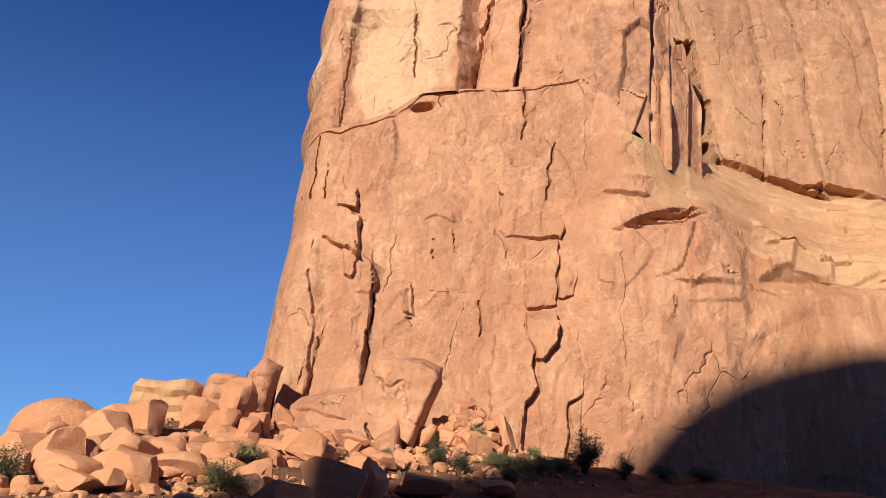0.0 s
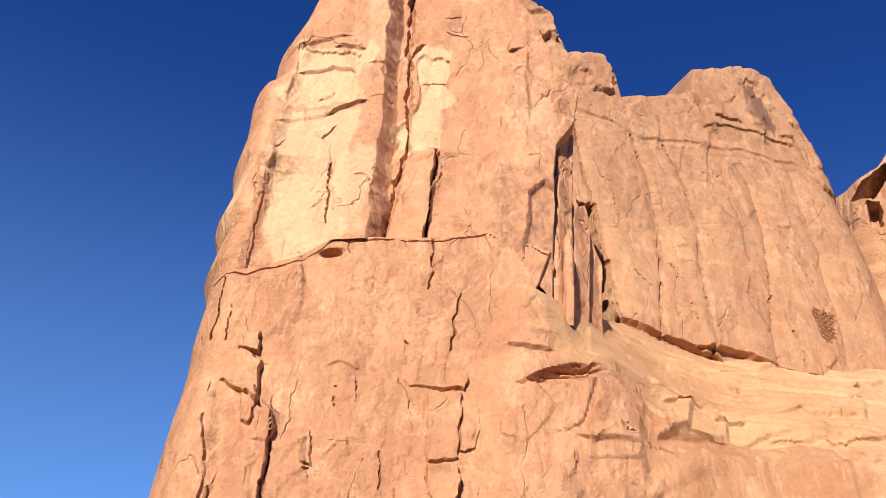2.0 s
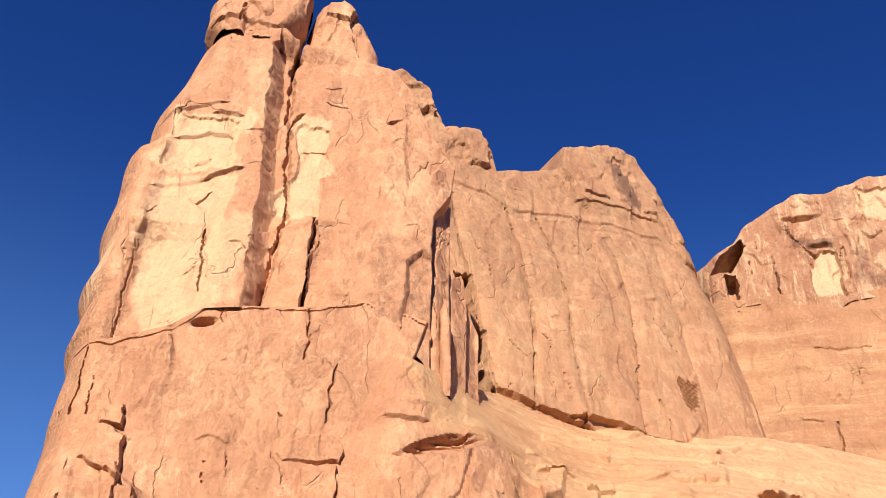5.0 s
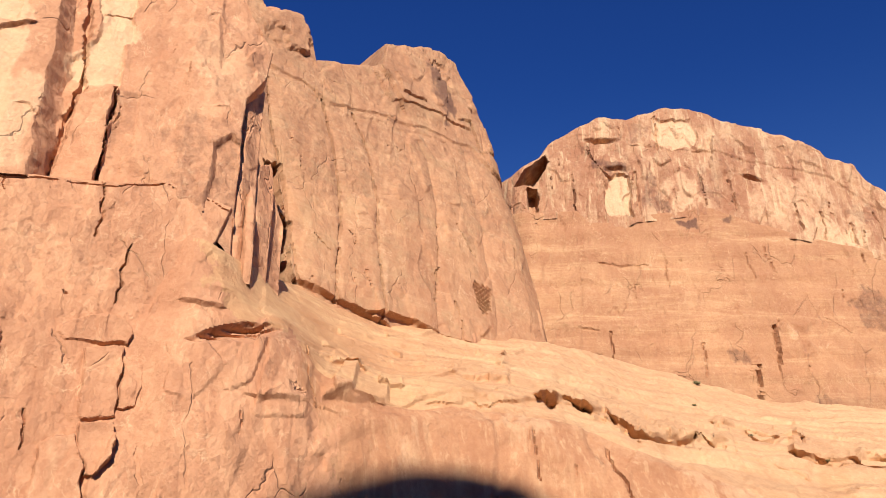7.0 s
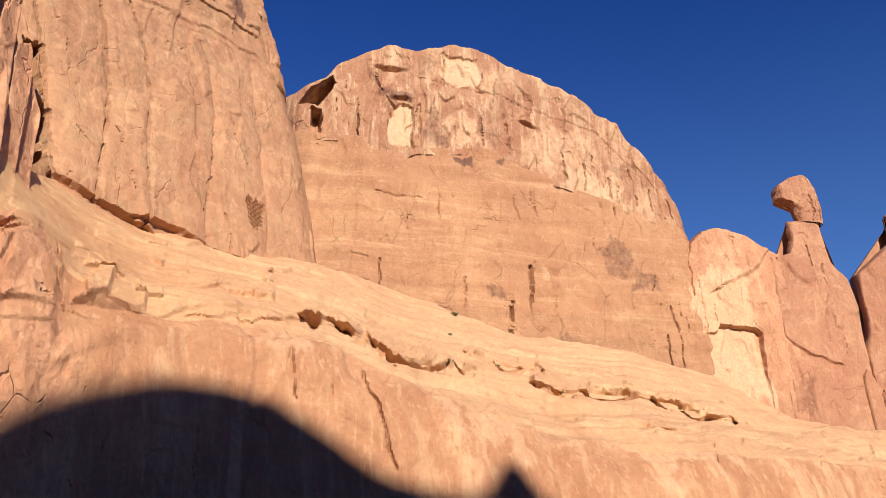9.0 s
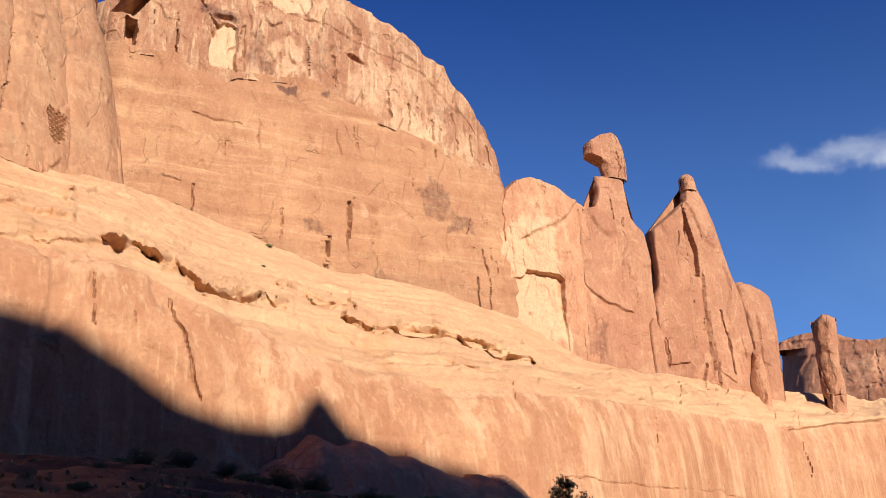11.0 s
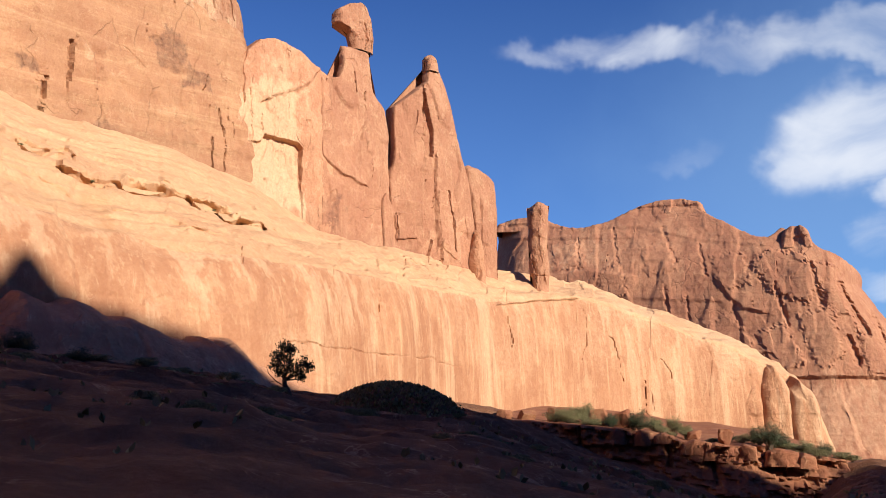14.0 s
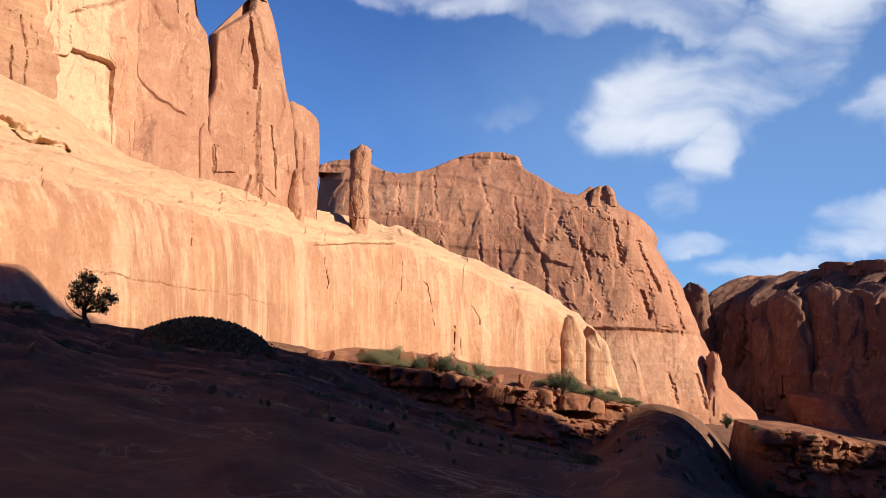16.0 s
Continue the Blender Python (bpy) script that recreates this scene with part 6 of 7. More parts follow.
def boulder(x, y, wide, tall, seed, label, material=None, deep=None, tilt=0.0, sub=4, cuts=10, sharp=0.5, lift=0.0, group="talus boulders"):
    size = (wide, deep or wide * 0.85, tall * 1.2)
    v, faces = boulder_shape(seed, size, sub, cuts, sharp, radians(tilt))
    ob = new("boulder", mesh_of("boulder", v, faces, material or ROCK_BLOCK, 28))
    ob.location = (x, y, float(ground_z(x, y)) + lift)
    ob.rotation_euler = (0, 0, random.Random(seed).uniform(-0.5, 0.5))
    return tagged(ob, label, "boulder", group)


def plain(name, base, rough_=0.8, spread=0.25, translucent=0.0):
    """Foliage, bark and the like: one colour that varies from leaf to leaf."""
    m, N, L, bsdf = nodes_of(name)
    rnd = add(N, L, "ShaderNodeNewGeometry").outputs["Random Per Island"]
    lo, hi = [(*[c * k for c in base], 1) for k in (1 - spread, 1 + spread)]
    L.new(mixed(N, L, rnd, lo, hi), bsdf.inputs["Base Color"])
    bsdf.inputs["Roughness"].default_value = rough_
    return m


SAGE = plain("grey-green leaves", (0.21, 0.19, 0.085), 0.8, 0.45)
JUNIPER = plain("juniper foliage", (0.055, 0.070, 0.028), 0.75, 0.45)
DRY = plain("dry grass", (0.26, 0.20, 0.09), 0.85, 0.4)
BARK = rock("shaggy bark", (0.20, 0.135, 0.09), (0.11, 0.07, 0.05), (0.29, 0.22, 0.16), streaks=0.8, bands=0.0, grain=8.0)


def tube(verts, faces, path, r0, r1, sides=6):
    """A tapering limb along a path."""
    start = len(verts)
    for i, p in enumerate(path):
        k = i / (len(path) - 1)
        r = r0 + (r1 - r0) * k
        way = Vector(path[min(i + 1, len(path) - 1)]) - Vector(path[max(i - 1, 0)])
        a = way.orthogonal().normalized()
        b = way.normalized().cross(a)
        for j in range(sides):
            t = 2 * math.pi * j / sides
            q = Vector(p) + r * (a * math.cos(t) + b * math.sin(t))
            verts.append(q[:])
    for i in range(len(path) - 1):
        for j in range(sides):
            a, b = start + i * sides + j, start + i * sides + (j + 1) % sides
            faces.append((a, b, b + sides, a + sides))
    faces.append(tuple(start + (len(path) - 1) * sides + j for j in range(sides)))


def leaf(verts, faces, p, size, rnd, upward=0.3):
    """A sprig: two small blades crossed."""
    for _ in range(2):
        d = Vector((rnd.gauss(0, 1), rnd.gauss(0, 1), rnd.gauss(upward, 0.8))).normalized()
        w = d.orthogonal().normalized()
        w = (w * math.cos(1.3) + d.cross(w) * rnd.uniform(-1, 1)).normalized() * size * 0.3
        a, tip = Vector(p), Vector(p) + d * size
        mid = a + d * size * 0.5
        n = len(verts)
        verts += [a[:], (mid + w)[:], tip[:], (mid - w)[:]]
        faces.append((n, n + 1, n + 2, n + 3))


def shrub_thing(name, seed, wide, tall, leaves, leaf_size, material, label, category, stems=16, group="desert shrubs"):
    """A bush: bare stems from one root, sprigs in clumps towards their ends."""
    rnd = random.Random(seed)
    bush = tagged(new(name), label, category, group)
    bush.empty_display_size = 0.3
    sv, sf, lv, lf = [], [], [], []
    for i in range(stems):
        a, r = 2 * math.pi * (i + rnd.random()) / stems, wide * 0.5 * math.sqrt(rnd.uniform(0.05, 1))
        h = tall * (1.05 - 0.55 * (2 * r / wide) ** 2) * rnd.uniform(0.75, 1.1)
        end = (r * math.cos(a), r * math.sin(a), h)
        mid = (end[0] * 0.45 + rnd.uniform(-0.1, 0.1) * wide, end[1] * 0.45 + rnd.uniform(-0.1, 0.1) * wide, h * 0.55)
        tube(sv, sf, [(rnd.uniform(-0.08, 0.08) * wide, rnd.uniform(-0.08, 0.08) * wide, -0.1), mid, end], 0.022 * tall + 0.008, 0.006, 4)
        for _ in range(leaves // stems):
            k = rnd.uniform(0.35, 1.05)
            c = [mid[j] + (end[j] - mid[j]) * (k - 0.45) / 0.55 for j in range(3)]
            leaf(lv, lf, [c[0] + rnd.gauss(0, 0.09) * wide, c[1] + rnd.gauss(0, 0.09) * wide, max(0.02, c[2] + rnd.gauss(0, 0.06) * tall)], leaf_size * rnd.uniform(0.6, 1.3), rnd)
    st = new("woody_core", mesh_of("woody_core", sv, sf, BARK))
    st.parent = bush
    fo = new("foliage", mesh_of("foliage", lv, lf, material))
    fo.parent = bush
    return bush


def stand(ob, x, y, scale=1.0, spin=0.0, squash=1.0, sink=0.05):
    ob.matrix_basis = Matrix.Translation((x, y, float(ground_z(x, y)) - sink)) @ Matrix.Rotation(spin, 4, "Z") @ Matrix.Diagonal((scale, scale, scale * squash, 1))
    return ob


def placed_copy(ob, x, y, z, scale, spin, squash=1.0):
    return copy_thing(ob, Matrix.Translation((x, y, z)) @ Matrix.Rotation(spin, 4, "Z") @ Matrix.Diagonal((scale / ob.scale[0], scale / ob.scale[1], scale * squash / ob.scale[2], 1)))


# ---- talus below the tower ----
# x, y, width, height, seed, cuts, tilt
def build_talus():
    named = [
        ((-24.0, 55.0, 6.4, 5.0, 101, 4, 0), "large smooth dome-shaped orange boulder on the talus"), ((-19.7, 46.2, 2.3, 1.5, 102, 16, 10), "craggy dark-sided angular boulder"), ((-15.4, 53.6, 2.6, 1.9, 105, 8, 0), "blunt orange sandstone boulder"),
        ((-14.3, 57.6, 2.9, 3.2, 107, 7, 15), "tall rounded boulder against the tower's foot"), ((-17.3, 45.4, 3.4, 2.3, 108, 9, -18), "big angular split block of sandstone"), ((-17.4, 50.3, 3.2, 2.2, 109, 9, 12), "big angular block with a flat broken face"),
        ((-14.1, 40.4, 3.3, 1.2, 110, 7, -22), "tilted flat slab of sandstone"), ((-12.6, 40.8, 3.1, 1.3, 111, 4, 4), "lens-shaped rounded orange sandstone boulder"), ((-15.7, 38.1, 1.2, 1.1, 112, 6, 0), "small egg-shaped orange sandstone boulder"),
        ((-17.6, 40.2, 2.7, 1.7, 113, 6, 25), "pyramid-shaped orange sandstone boulder"), ((-18.3, 38.6, 1.3, 1.3, 114, 7, 0), "upright rounded orange sandstone boulder"), ((-14.7, 47.5, 1.7, 1.1, 115, 8, 10), "blocky orange sandstone boulder in the talus"), ((-12.4, 44.3, 1.4, 1.2, 116, 8, 0), "blocky orange sandstone boulder in the talus"),
        ((-9.3, 40.2, 1.8, 1.2, 117, 10, 0), "split angular boulder beside a shrub"), ((-12.0, 40.6, 3.1, 1.2, 118, 6, 8), "broad low orange sandstone boulder"), ((-14.2, 39.3, 3.0, 1.2, 119, 7, -10), "broad low orange sandstone boulder"), ((-15.6, 38.6, 1.3, 0.8, 120, 8, 0), "small angular orange sandstone boulder"),
        ((-11.8, 54.5, 1.6, 1.8, 121, 9, 0), "craggy boulder at the tower's foot"), ((-10.8, 56.0, 1.7, 1.9, 122, 8, 10), "craggy boulder at the tower's foot"), ((-21.8, 46.9, 3.2, 1.6, 123, 6, 6), "pale flat-topped sandstone boulder"), ((-7.6, 47.7, 2.2, 1.6, 124, 8, -20), "wedge-shaped orange sandstone boulder"),
        ((1.5, 56.7, 2.2, 1.6, 125, 5, 0), "rounded boulder with a flat cap"), ((-5.0, 40.0, 3.0, 1.9, 126, 7, 0), "big dark boulder in the shade"), ((-3.4, 41.8, 1.5, 1.9, 127, 8, 0), "upright dark boulder in the shade"), ((-3.6, 49.1, 1.9, 0.9, 128, 7, 0), "low rounded orange sandstone boulder"),
        ((0.5, 59.4, 2.1, 2.6, 129, 9, 8), "jagged block in the rubble chute"), ((-0.6, 58.6, 2.2, 1.4, 130, 8, -14), "slabby block in the rubble chute"), ((-1.9, 57.2, 2.1, 1.3, 131, 8, 20), "tilted block in the rubble chute"), ((3.3, 59.6, 1.9, 2.4, 132, 7, 0), "block leaning on the tower's foot"),
        ((-5.8, 53.2, 1.4, 1.1, 133, 9, 0), "small angular orange sandstone boulder"), ((-7.2, 52.5, 1.7, 1.2, 134, 9, 10), "small angular orange sandstone boulder"), ((-16.6, 41.6, 1.5, 1.2, 135, 8, 0), "blocky orange sandstone boulder in the talus"), ((-20.4, 41.6, 1.8, 1.2, 136, 8, 0), "blocky orange sandstone boulder in the talus"),
        ((-22.6, 50.4, 2.2, 1.6, 137, 8, 0), "blocky orange sandstone boulder in the talus"), ((-12.9, 50.2, 1.8, 1.2, 138, 9, 0), "blocky orange sandstone boulder in the talus"), ((-9.8, 46.4, 1.4, 1.0, 139, 9, 0), "blocky orange sandstone boulder in the talus"), ((-8.4, 37.2, 2.0, 1.1, 140, 7, 0), "rounded dark boulder in the shade"),
        ((-6.2, 34.5, 2.4, 1.2, 141, 7, 0), "rounded dark boulder in the shade"), ((-1.0, 44.0, 2.6, 1.0, 142, 7, 0), "low dark boulder in the shade"), ((2.5, 46.5, 2.2, 0.9, 143, 7, 0), "low dark boulder in the shade")]
    for (x, y, w, h, sd, cuts, tilt), label in named:
        boulder(x, y, w, h, sd, label, tilt=tilt, cuts=cuts)
    rnd = random.Random(31)
    for i in range(120):
        x, y = rnd.uniform(-28, -4), rnd.uniform(29, 58)
        if y < 33 or y < 22 + 0.5 * abs(x):
            continue
        w = rnd.uniform(0.8, 2.0) * (1.5 if rnd.random() < 0.2 and y > 44 else 1.0)
        if y < 46 and x > -8:
            continue
        boulder(x, y, w * rnd.uniform(1.0, 1.4), w * rnd.uniform(0.4, 0.8), 300 + i, "blocky orange sandstone boulder in the talus", tilt=rnd.uniform(-25, 25), cuts=rnd.choice((7, 9, 11)), sub=3)
    for i in range(26):
        x, y = rnd.gauss(-2.5, 3.5), rnd.uniform(52, 60)
        w = rnd.uniform(0.6, 1.4)
        boulder(x, y, w, w * rnd.uniform(0.5, 0.9), 400 + i, "broken orange block in the rubble chute", tilt=rnd.uniform(-25, 25), cuts=9, sub=3)
    # pale bedded outcrop behind the boulders
    crop = thing("rock_outcrop", (-19, 60, 6), "pale bedded sandstone outcrop behind the boulders", "outcrop")
    for left, right, top, dv, sd, mat in ((-23.2, -17.6, [(0, 8.9), (0.15, 9.4), (0.5, 9.3), (0.8, 9.5), (1, 9.0)], 0.6, 60, ROCK_BENCH), (-18.0, -14.6, [(0, 9.6), (0.2, 10.2), (0.7, 10.2), (1, 9.6)], 0.0, 61, ROCK), (-15.3, -12.9, [(0, 10.6), (0.5, 11.6), (1, 11.2)], 1.2, 62, ROCK)):
        under(solid("block", ((0, 60), 0), [(0, 3), (1, 3)], top, [(3, left), (12, left + 0.2)], [(3, right), (12, right - 0.1)], [(-30, dv), (0, dv)], [(3, -0.4), (12, 0.6)], 5, 1.3, mat, res=0.2, seed=sd, brow=0.7, crown=0.2, noise_size=3.0,
                    noise_amount=0.5, relief=[lambda u, z: 0.12 * np.sin(z * 6 + fbm(u / 2, z / 2, 0.5, 2, 9))]), crop)
    # the great slab that fell from the face
    slab = thing("fallen_slab", (-5.5, 57, 6), "great broken slab of pale sandstone fallen at the tower's foot", "fallen slab")
    under(solid("block", ((0, 55.5), 0), [(0, 3), (1, 3)], [(0, 7.6), (0.08, 8.3), (0.3, 8.8), (0.65, 9.6), (1, 9.9)], [(3, -11.6), (7, -11.2), (10, -10.2)], [(3, -2.8), (10, -3.2)], [(-12, 0.4), (0, -0.2)], [(3, -1.6), (6.5, -0.4), (10, 1.6)], 5.0, (1.0, 0.6), ROCK,
                res=0.085, seed=63, brow=1.2, noise_size=4.5, noise_amount=0.2, relief=[crack([(-5.4, 7.4), (-5.1, 6.6), (-4.6, 5.2)], 0.07, 0.5), step([(-11, 7.9), (-9, 8.0), (-7.4, 7.5)], 0.35, 1.5, sharp=0.12, side=1), step([(-5.6, 4.6), (-4.9, 6.2), (-4.2, 7.0)], 0.6, 1.5, sharp=0.12, side=-1)]), slab)
    under(solid("block", ((0, 56), 0), [(0, 8.4), (1, 6.0)], [(0, 11.0), (0.2, 11.6), (0.75, 11.5), (1, 11.0)], [(6, -6.2), (9, -6.4), (12, -6.2)], [(6, -2.4), (9, -1.6), (10.6, -1.0), (12, -1.4)], [(-12, 0.2), (0, -0.5)], [(3, -0.8), (12, 0.8)], 4.5, (1.0, 0.5), ROCK,
                res=0.085, seed=64, brow=0.4, noise_size=4.5, noise_amount=0.2, relief=[step([(-6.6, 10.7), (-4, 11.0), (-0.9, 10.8)], 0.12, 0.8, sharp=0.3, side=1), lambda u, z: 0.06 * np.sin(z * 5 + fbm(u / 2, z / 2, 0.5, 2, 9))]), slab)
    # the heap of broken blocks beside the slab
    hx, hy, wide_, tall_ = 0.9, 60.6, 3.9, 3.9
    foot_z = float(ground_z(hx, hy - 2)) - 0.6
    ang, rad = np.meshgrid(np.linspace(0, 2 * math.pi, 49), np.linspace(0, 1.1, 20))
    hxx, hyy = hx + wide_ * rad * np.cos(ang), hy + wide_ * rad * np.sin(ang)
    heap = lambda x, y: foot_z + tall_ * np.clip(1 - np.hypot(x - hx, y - hy) / wide_, -0.2, 1)
    tagged(grid_object("scree_heap", hxx, hyy, heap(hxx, hyy) + 0.25 * fbm(hxx / 0.8, hyy / 0.8, 0.4, 3, 62), ROCK_BLOCK, np.zeros(hxx.shape)), "heap of broken orange scree beside the fallen slab", "scree", kind="stuff")
    rnd = random.Random(88)
    for i in range(42):
        a, r = rnd.uniform(math.pi * 0.95, 2.05 * math.pi), wide_ * math.sqrt(rnd.uniform(0.02, 1.0))
        x, y = hx + r * math.cos(a), hy + r * math.sin(a)
        w = rnd.uniform(0.5, 1.3)
        ob = boulder(x, y, w * 1.2, w * rnd.uniform(0.5, 0.8), 600 + i, "broken orange block in the rubble chute", tilt=rnd.uniform(-30, 30), cuts=9, sub=3)
        ob.location.z = float(heap(x, y)) - 0.15
    # rubble between the blocks
    rnd = random.Random(5)
    verts, faces = [], []
    for i in range(2000):
        if i < 1300:
            x, y = rnd.uniform(-26, -2), rnd.uniform(30, 60)
        else:
            x, y = rnd.gauss(-3, 4.5), rnd.uniform(50, 62)
        if y < 30 or y < 26 + 0.4 * abs(x):
            continue
        w = rnd.uniform(0.15, 0.7) * (1.3 if rnd.random() < 0.15 else 0.8)
        v, fc = boulder_shape(1000 + i, (w, w * rnd.uniform(0.6, 1.1), w * rnd.uniform(0.5, 0.9)), 2, 6, 0.8)
        a = rnd.uniform(0, 6.3)
        g = float(ground_z(x, y))
        n = len(verts)
        verts += [(x + p[0] * math.cos(a) - p[1] * math.sin(a), y + p[0] * math.sin(a) + p[1] * math.cos(a), g + p[2]) for p in v]
        faces += [[n + k for k in q] for q in fc]
    tagged(new("rubble", mesh_of("rubble", verts, faces, ROCK_BLOCK, 30)), "broken orange sandstone rubble between the boulders", "rubble", kind="stuff")


build_talus()


# ---- ledges and slope on the valley side ----
LEDGE_A = line([(0, -1.9), (0.147, -2.3), (0.295, -2.7), (0.463, -3.3), (0.605, -4.4), (0.737, -4.6), (1, -6.2)])
LEDGE_B = line([(0, -7.4), (0.15, -7.6), (0.22, -7.9), (0.33, -8.6), (0.5, -10.2), (1, -14)])


def ledge_top(y):
    return float(LEDGE_A((24 - y) / 38.5)) if y > -15 else float(LEDGE_B((-19 - y) / 45))


def build_ledges():
    layered = lambda u, z: 0.35 * np.sign(np.sin(z * 4.2 + 0.8 * fbm(u / 5, z / 3, 0.2, 2, 91))) * 0.5 + 0.9 * plates(u, z, 1.5, 0.75, 92) * 0.55 + 0.35 * plates(u, z, 0.7, 0.4, 93)
    first = thing("rock_ledge", (93.8, 8, -12), "broken red bedded sandstone ledge above a gully slope", "rock ledge", "valley ledges")
    second = thing("rock_ledge", (94, -40, -20), "broken red bedded sandstone ledge at the valley's edge", "rock ledge", "valley ledges")
    a = solid("body", ((93.1, 20), -85), [(0, -14), (1, -14)], [(0, -1.9), (0.147, -2.3), (0.295, -2.7), (0.463, -3.3), (0.605, -4.4), (0.737, -4.6), (1, -6.2)], [(-14, -4), (0, -4)], [(-14, 35), (0, 34)], [(-5, 0), (10, 0.6), (23, 0), (25, 2.5), (36, 4)],
              [(-14, -9), (-8, -3.4), (-6.4, -0.6), (-1, 0)], 110, 2, ROCK_RED, res=0.22, seed=70, brow=0.4, crown=0.0, noise_size=5, noise_amount=0.7, relief=[layered, crack([(6, -1.5), (6.3, -7)], 0.2, 0.8), crack([(15, -3), (15.2, -8)], 0.25, 1.0), crack([(19.5, -4), (19.5, -8)], 0.3, 1.2)])
    under(a, first)
    b = solid("body", ((93.5, -19), -86), [(0, -24), (1, -24)], [(0, -7.4), (0.15, -7.6), (0.22, -7.9), (0.33, -8.6), (0.5, -10.2), (1, -14)], [(-24, 4.5), (-9, 5.5), (-5, 7)], [(-24, 46), (0, 44)], [(-5, 8), (3, 6), (6, 1.0), (9, -0.4), (12, 0.6), (40, 0)],
              [(-24, -16), (-13, -4.2), (-11, -1.0), (-6, 0)], 12, 2, ROCK_RED, res=0.22, seed=71, brow=0.4, crown=0.0, noise_size=5, noise_amount=0.8, relief=[layered, crack([(5, -7), (5.2, -12)], 0.4, 1.4), crack([(9, -7), (9.5, -12)], 0.3, 1.2), crack([(14, -8), (14, -13)], 0.3, 1.0)])
    under(b, second)
    # loosened blocks that still sit in the ledges' faces
    rnd = random.Random(63)
    for i in range(16):
        owner, org, hd, deep_ = (first, (93.1, 20), -85, 1.0) if i < 8 else (second, (93.5, -19), -86, 1.0)
        u = 10 + 2.6 * i + rnd.uniform(-0.6, 0.6) if i < 8 else 7 + 3.6 * (i - 8) + rnd.uniform(-1, 1)
        top_z = float(LEDGE_A((u + 4) / 38.5)) if i < 8 else float(LEDGE_B(u / 45))
        w, h = rnd.uniform(0.9, 2.0), rnd.uniform(0.8, 1.6)
        under(solid("block", (org, hd), [(0, top_z - h), (1, top_z - h)], [(0, top_z - 0.3), (0.4, top_z + 0.15), (1, top_z - 0.2)], [(top_z - h, u - w), (top_z, u - w * 0.8)], [(top_z - h, u + w), (top_z, u + w * 0.9)], [(-5, -0.3), (50, -0.3)], [(top_z - h, -0.1), (top_z, 0.1)], 2.4, 0.5, ROCK_RED,
                    res=0.2, seed=500 + i, brow=0.3, crown=0.1, noise_size=2.0, noise_amount=0.4), owner)
    for x, y, z, w, h, sd, label in ((99.2, 12.4, -2.9, 3.0, 2.0, 150, "rusty rounded boulder among shrubs"), (99.5, 10.0, -3.9, 2.6, 2.3, 151, "rusty rounded boulder among shrubs"), (98.4, 17.7, -2.9, 1.4, 1.9, 152, "upright rusty boulder on the ledge"), (98, 20.2, -2.6, 2.6, 1.3, 153, "low orange boulder on the ledge"),
                                     (99.6, 8.4, -4.3, 2.0, 1.8, 154, "rusty rounded boulder among shrubs"), (97, 22.6, -2.4, 2.0, 1.0, 155, "low orange boulder on the ledge"), (96.6, -0.6, -5.0, 2.4, 1.9, 156, "square block at the ledge's end"), (96.8, 2.4, -4.8, 2.0, 1.2, 157, "square block on the ledge")):
        ob = boulder(x, y, w, h, sd, label, material=ROCK_RED, cuts=7, group="ledge boulders")
        ob.location.z = ledge_top(y) - 0.1


build_ledges()


